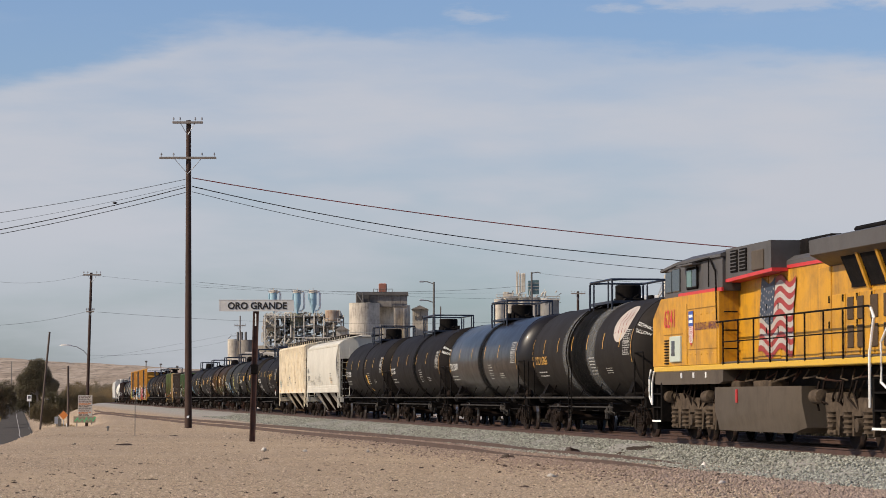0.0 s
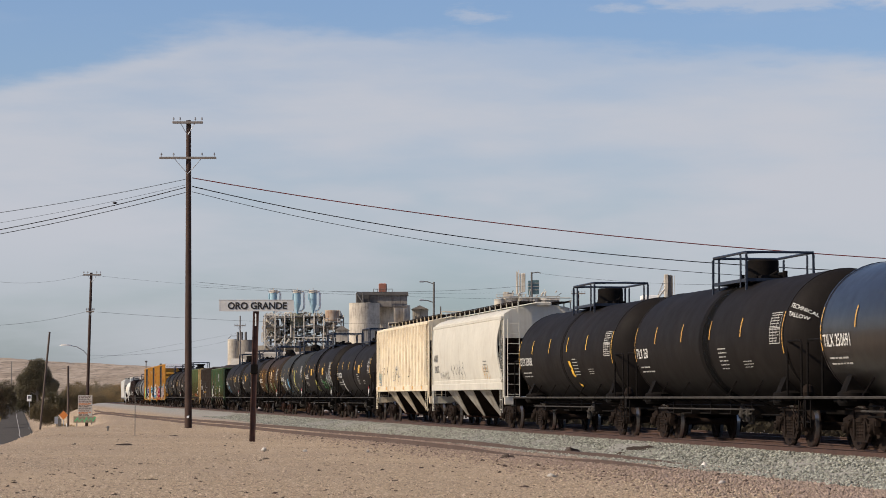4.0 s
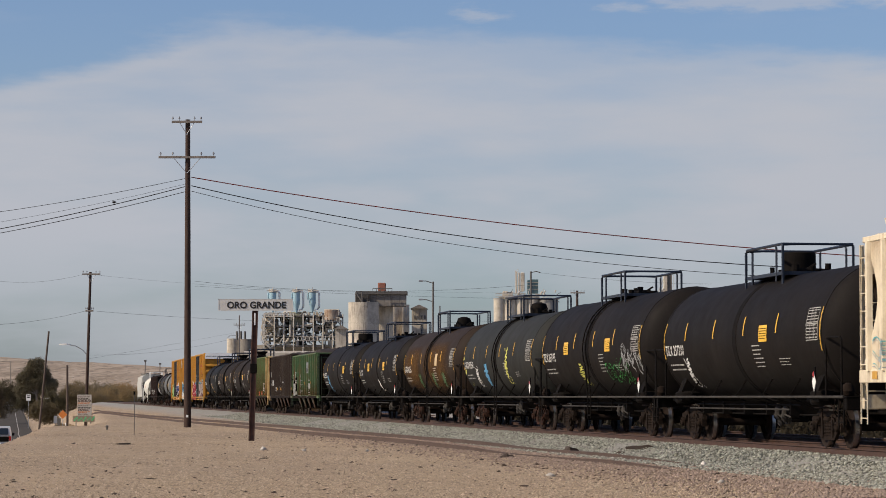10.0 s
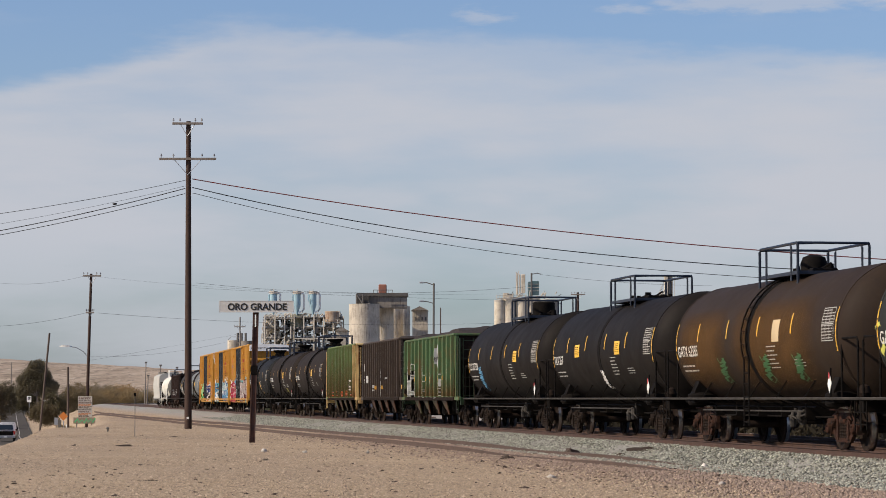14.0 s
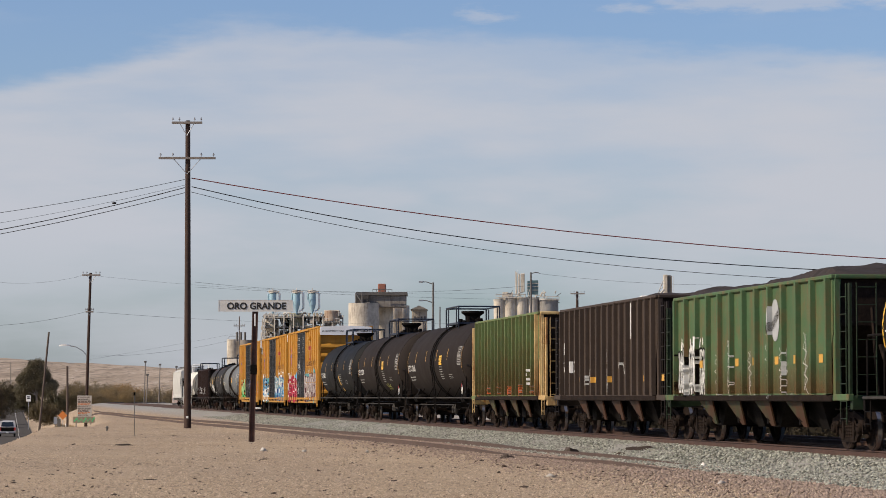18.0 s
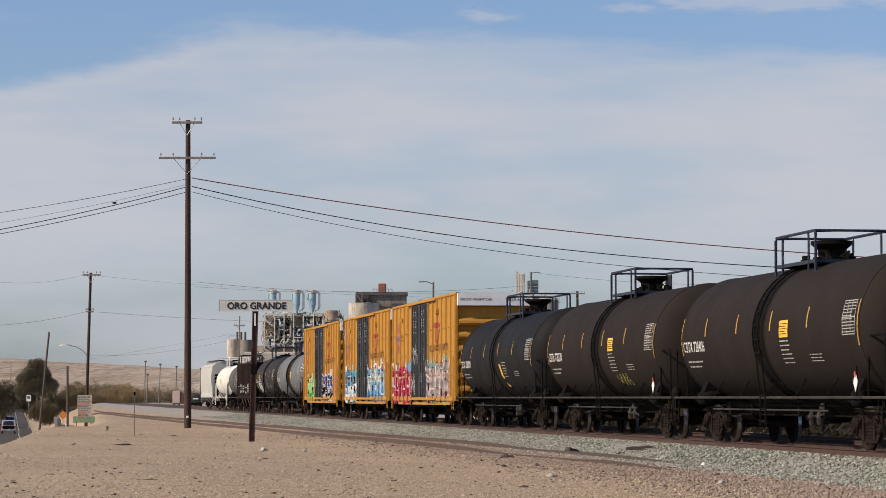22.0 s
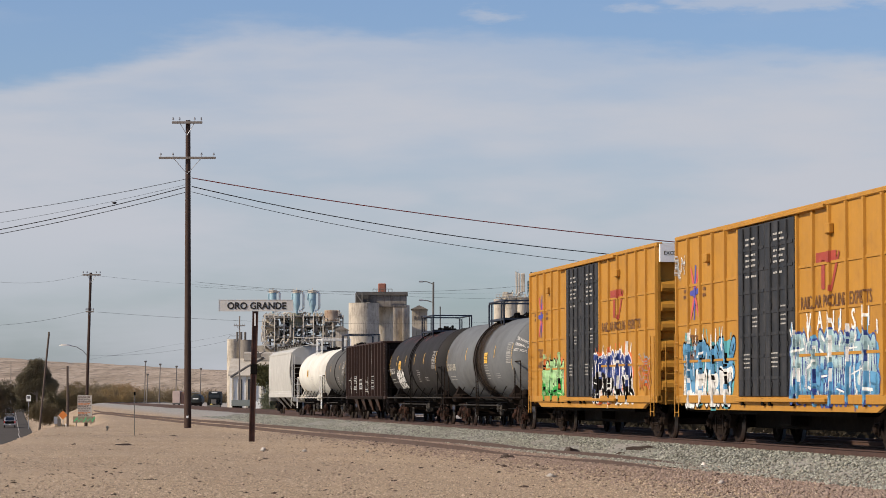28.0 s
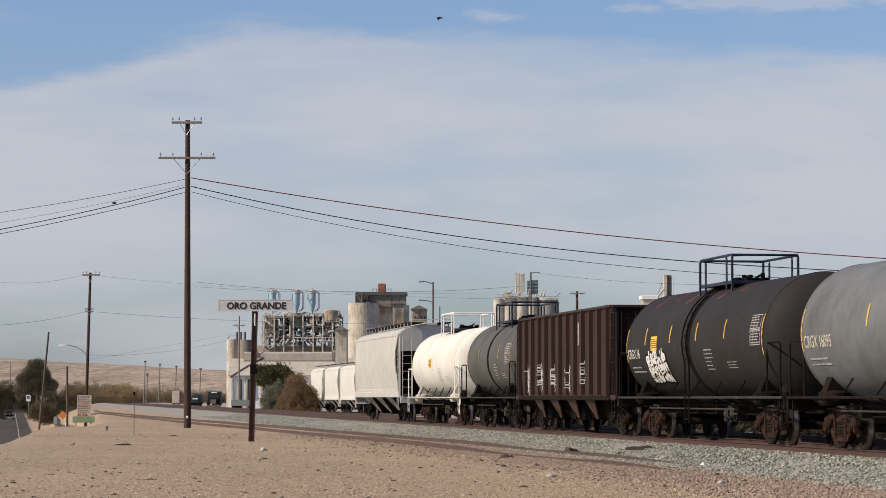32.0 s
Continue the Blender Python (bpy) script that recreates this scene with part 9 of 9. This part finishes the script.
    stair_rail(rl, 955, 990, 531, Y - 1.8, 6)
    part("railing", rl, M_PIPE, q)
    part("mast", Mesh().tube([at(917, 486, Y), at(917, 478, Y)], .06, 4).tube([at(913, 500, Y), at(913, 480, Y)], .08, 4), M_PIPE, q)
    e = thing("elevator_tower", "pale slender elevator tower far behind the train", "tower")
    part("shaft", box_px(Mesh(), 1176, 1182, 486, 735, 520, 2, .05), M_CREAM, e)
    part("dark_face", box_px(Mesh(), 1182.4, 1188, 487, 735, 520.2, 2, .05), M_DKSTEEL, e)
    for i in range(5):
        part("truss_brace", Mesh().tube([at(1163 + 2 * i, 523 - 5 * i, 519.5), at(1176, 519 - 6 * i, 519.5)], .05, 4).tube([at(1164, 523, 519.5), at(1174, 497, 519.5)], .06, 4), M_PIPE, e)
    part("side_duct", box_px(Mesh(), 1188.5, 1190, 488, 735, 520, 1), M_CONC2, e)
    part("cable", Mesh().tube([at(1193, 488, 520), at(1194, 735, 520)], .05, 4), M_PIPE, e)
    part("inclined_duct", Mesh().tube([at(1176, 512, 519), at(1166, 524, 519), at(1164, 540, 519)], .2, 6), M_PIPE, e)
    sh = thing("low_shed", "low white roof behind the train", "shed")
    part("roof", box_px(Mesh(), 1136, 1168, 523, 530, 520, 6, .05), M_WHITE, sh)
    part("wall", box_px(Mesh(), 1138, 1166, 530, 735, 520.3, 5), M_CONC, sh)


def build_yard():
    """Trucks that stand in the yard."""
    Y = 520
    g = -.1
    t = thing("box_truck", "dusty pinkish box truck parked in the yard", "truck")
    a, b = at(306, 692, Y), at(319, 692, Y)
    part("cargo_box", Mesh().box(a.x, b.x, Y, Y + 5, .6, a.z, .04), mat("pinkish_box", (.55, .42, .36), .7, var=.12, scale=1, bump=.05), t)
    part("cab", Mesh().box(b.x + .05, at(327, 0, Y).x, Y + .3, Y + 3, .4, at(0, 694, Y).z, .1), mat("rusty_cab", (.28, .15, .10), .6), t)
    part("bumper", Mesh().box(a.x, b.x, Y - .1, Y, .3, .6, .02), M_DKSTEEL, t)
    for x in (a.x + .2, b.x - .2):
        part("wheel", Mesh().lathe([(.15, -.14), (.48, -.14), (.5, 0), (.48, .14), (.15, .14)], (x, Y + .6, g + .5), "x", 16), M_BLACK, t)
    Y = 475
    t = thing("tank_truck", "dark tank truck parked in the yard", "truck")
    c = at(347, 706, Y + 2)
    part("tank", Mesh().lathe([(.2, 0), (.9, .12), (1.02, .3), (1.02, 6), (.9, 6.2)], (c.x, Y + 2, c.z - .2), "y", 24), mat("dark_green_tank", (.035, .038, .034), .6, var=.15, bump=.03, spec=.2), t)
    part("fender", Mesh().box(c.x - 1.05, c.x + 1.05, Y + 2, Y + 3, .25, .75, .08), M_BLACK, t)
    part("top_rail", Mesh().tube([(c.x - .7, Y + 2.2, c.z + .9), (c.x - .7, Y + 2.2, c.z + 1.05), (c.x + .7, Y + 2.2, c.z + 1.05), (c.x + .7, Y + 2.2, c.z + .9)], .04, 5), M_GALV, t)
    part("lettering", Mesh().box(c.x - .5, c.x + .45, Y + 1.95, Y + 1.99, c.z - .1, c.z + .12), M_WHITE, t)
    for x in (c.x - .85, c.x + .85):
        part("wheel", Mesh().lathe([(.15, -.2), (.48, -.2), (.5, 0), (.48, .2), (.15, .2)], (x, Y + 2.4, g + .5), "x", 16), M_BLACK, t)
    Y = 440
    t = thing("semi_truck", "black semi truck with a white roof sign", "truck")
    c = at(380, 712, Y)
    w = 1.08
    body = mat("black_truck_paint", (.012, .013, .012), .6, var=.1, bump=0, spec=.15)
    part("cab", Mesh().loft([[(c.x - k * w, Y + d, z0), (c.x + k * w, Y + d, z0), (c.x + k * w * .92, Y + d + .1, z1), (c.x - k * w * .92, Y + d + .1, z1)] for k, d, z0, z1 in ((.95, 0, .45, 2.25), (1, .5, .4, 2.5), (1, 2.6, .4, 2.6))]), body, t)
    part("hood", Mesh().box(c.x - .72, c.x + .72, Y - 1.2, Y + .1, .45, 1.45, .15), body, t)
    part("grille", Mesh().box(c.x - .42, c.x + .42, Y - 1.25, Y - 1.18, .55, 1.3, .04), M_DKSTEEL, t)
    part("windscreen", Mesh().box(c.x - .85, c.x + .85, Y - .04, Y + .04, 1.55, 2.1, .05), M_GLASS, t)
    part("roof_sign", Mesh().box(c.x - .45, c.x + .45, Y + .1, Y + .2, 2.32, 2.48, .02), M_WHITE, t)
    part("bumper", Mesh().box(c.x - w, c.x + w, Y - 1.35, Y - 1.15, .1, .45, .05), M_DKSTEEL, t)
    part("marker_lamp", Mesh().cyl((c.x - .38, Y - 1.28, .5), .16, .05, "y", 14), mat("yellow_lamp", (.75, .60, .12), .4, bump=0), t)
    for s in (-1, 1):
        part("fender", Mesh().box(c.x + s * .9 - .2, c.x + s * .9 + .2, Y - 1.1, Y + .3, .5, .95, .12), body, t)
        part("mirror", Mesh().box(c.x + s * 1.25 - .08, c.x + s * 1.25 + .08, Y + .1, Y + .2, 1.5, 2.05, .03), M_DKSTEEL, t)
        part("wheel", Mesh().lathe([(.15, -.14), (.48, -.14), (.5, 0), (.48, .14), (.15, .14)], (c.x + s * .92, Y - .5, g + .5), "x", 16), M_BLACK, t)
    t = thing("flat_trailer", "grey-green box trailer parked before the warehouse", "trailer")
    a, b = at(410, 725, 374), at(453, 708, 374)
    part("box", Mesh().box(a.x, b.x, 374, 376.4, .45, b.z, .04), mat("grey_green_trailer", (.20, .22, .20), .6, var=.12, scale=1, bump=.04), t)
    for x in (a.x + .5, a.x + 1.1, b.x - .5):
        part("wheel", Mesh().lathe([(.15, -.12), (.38, -.12), (.4, 0), (.38, .12), (.15, .12)], (x, 374.2, g + .52), "y", 14), M_BLACK, t)
    part("hitch", Mesh().prism([(b.x, .35), (b.x + .9, .5), (b.x + .9, .6), (b.x, .9)], "y", 375, 375.3), M_GALV, t)
    t = thing("utility_box", "small white leaning utility panel", "panel")
    p = at(457, 722, 372)
    part("panel", Mesh().prism([(p.x - .5, -.4), (p.x + .5, -.4), (p.x + .25, 1.2), (p.x - .3, 1.2)], "y", 372, 372.5), M_WHITE, t)


build_sleepers()
build_siding()
scatter_stones()
wood_chips()
build_poles()
build_station_sign()
build_roadside()
build_debris()
build_road()
build_traffic()
build_plant()
build_yard()
build_plants()


def build_bird():
    b = thing("bird", "small dark bird flying across the sky", "bird")
    part("body", Mesh().lathe([(.01, -.16), (.04, -.10), (.055, 0), (.04, .09), (.025, .14), (.005, .19)], (0, 0, 0), "x", 10), M_WIRE, b)
    for s in (-1, 1):
        part("wing", Mesh().prism([(-.05, 0), (.08, 0), (.05, s * .16), (-.02, s * .30), (-.09, s * .27), (-.06, s * .12)], "z", -.006, .006), M_WIRE, b, m=pose(0, 0, .02, -s * 12, 0, 0))
    part("tail", Mesh().prism([(-.14, -.02), (-.26, -.05), (-.26, .05), (-.14, .02)], "z", -.005, .005), M_WIRE, b)
    return b


BIRD = build_bird()


def spread(rows):
    out = []
    for t in range(0, 33):
        for (a, ya), (b, yb) in zip(rows, rows[1:]):
            if a <= t <= b:
                out.append((t, ya + (yb - ya) * (t - a) / (b - a)))
                break
    return out


def lag(t):
    """The train slows a little towards the end: seconds behind an even run."""
    rows = [(0, 0), (14, 0), (19, .045), (23, .115), (25.5, .185), (28, .262), (30, .305), (33, .345)]
    for (a, u), (b, v) in zip(rows, rows[1:]):
        if t <= b:
            return u + (v - u) * (t - a) / (b - a)
    return .33


def motions():
    for ob, L, T in TRAIN:
        walk(ob, [(t, on_track(V_TRAIN * (T - t + lag(t)) - L / 2)) for t in range(0, 33)])
    for ob, rows, off, turn in TRAFFIC:
        walk(ob, [(t, pose(lane_x(Y) + off, Y, road_z(Y) + .03, 0, 0, lane_dir(Y) + turn)) for t, Y in spread(rows)])
    a, b = at(828, 9, 150), at(778, 29, 150)
    v = (b - a) / .3
    head = math.degrees(math.atan2(v.y, v.x))
    walk(BIRD, [(t, pose(*(b + v * (t - 32)), 8, 0, head + 25)) for t in range(0, 33)])
    # wheels: alike ones roll alike
    turn = math.degrees(V_TRAIN / .457)
    for x, wheels in WHEELS.items():
        walk(wheels[0], [(i / 30, pose(x, 0, .457, 0, turn * i / 30, 0)) for i in range(0, 961)])
        keys = wheels[0].animation_data
        for w in wheels[1:]:
            w.rotation_mode = "QUATERNION"
            data = w.animation_data_create()
            data.action = keys.action
            data.action_slot = keys.action_slot


motions()
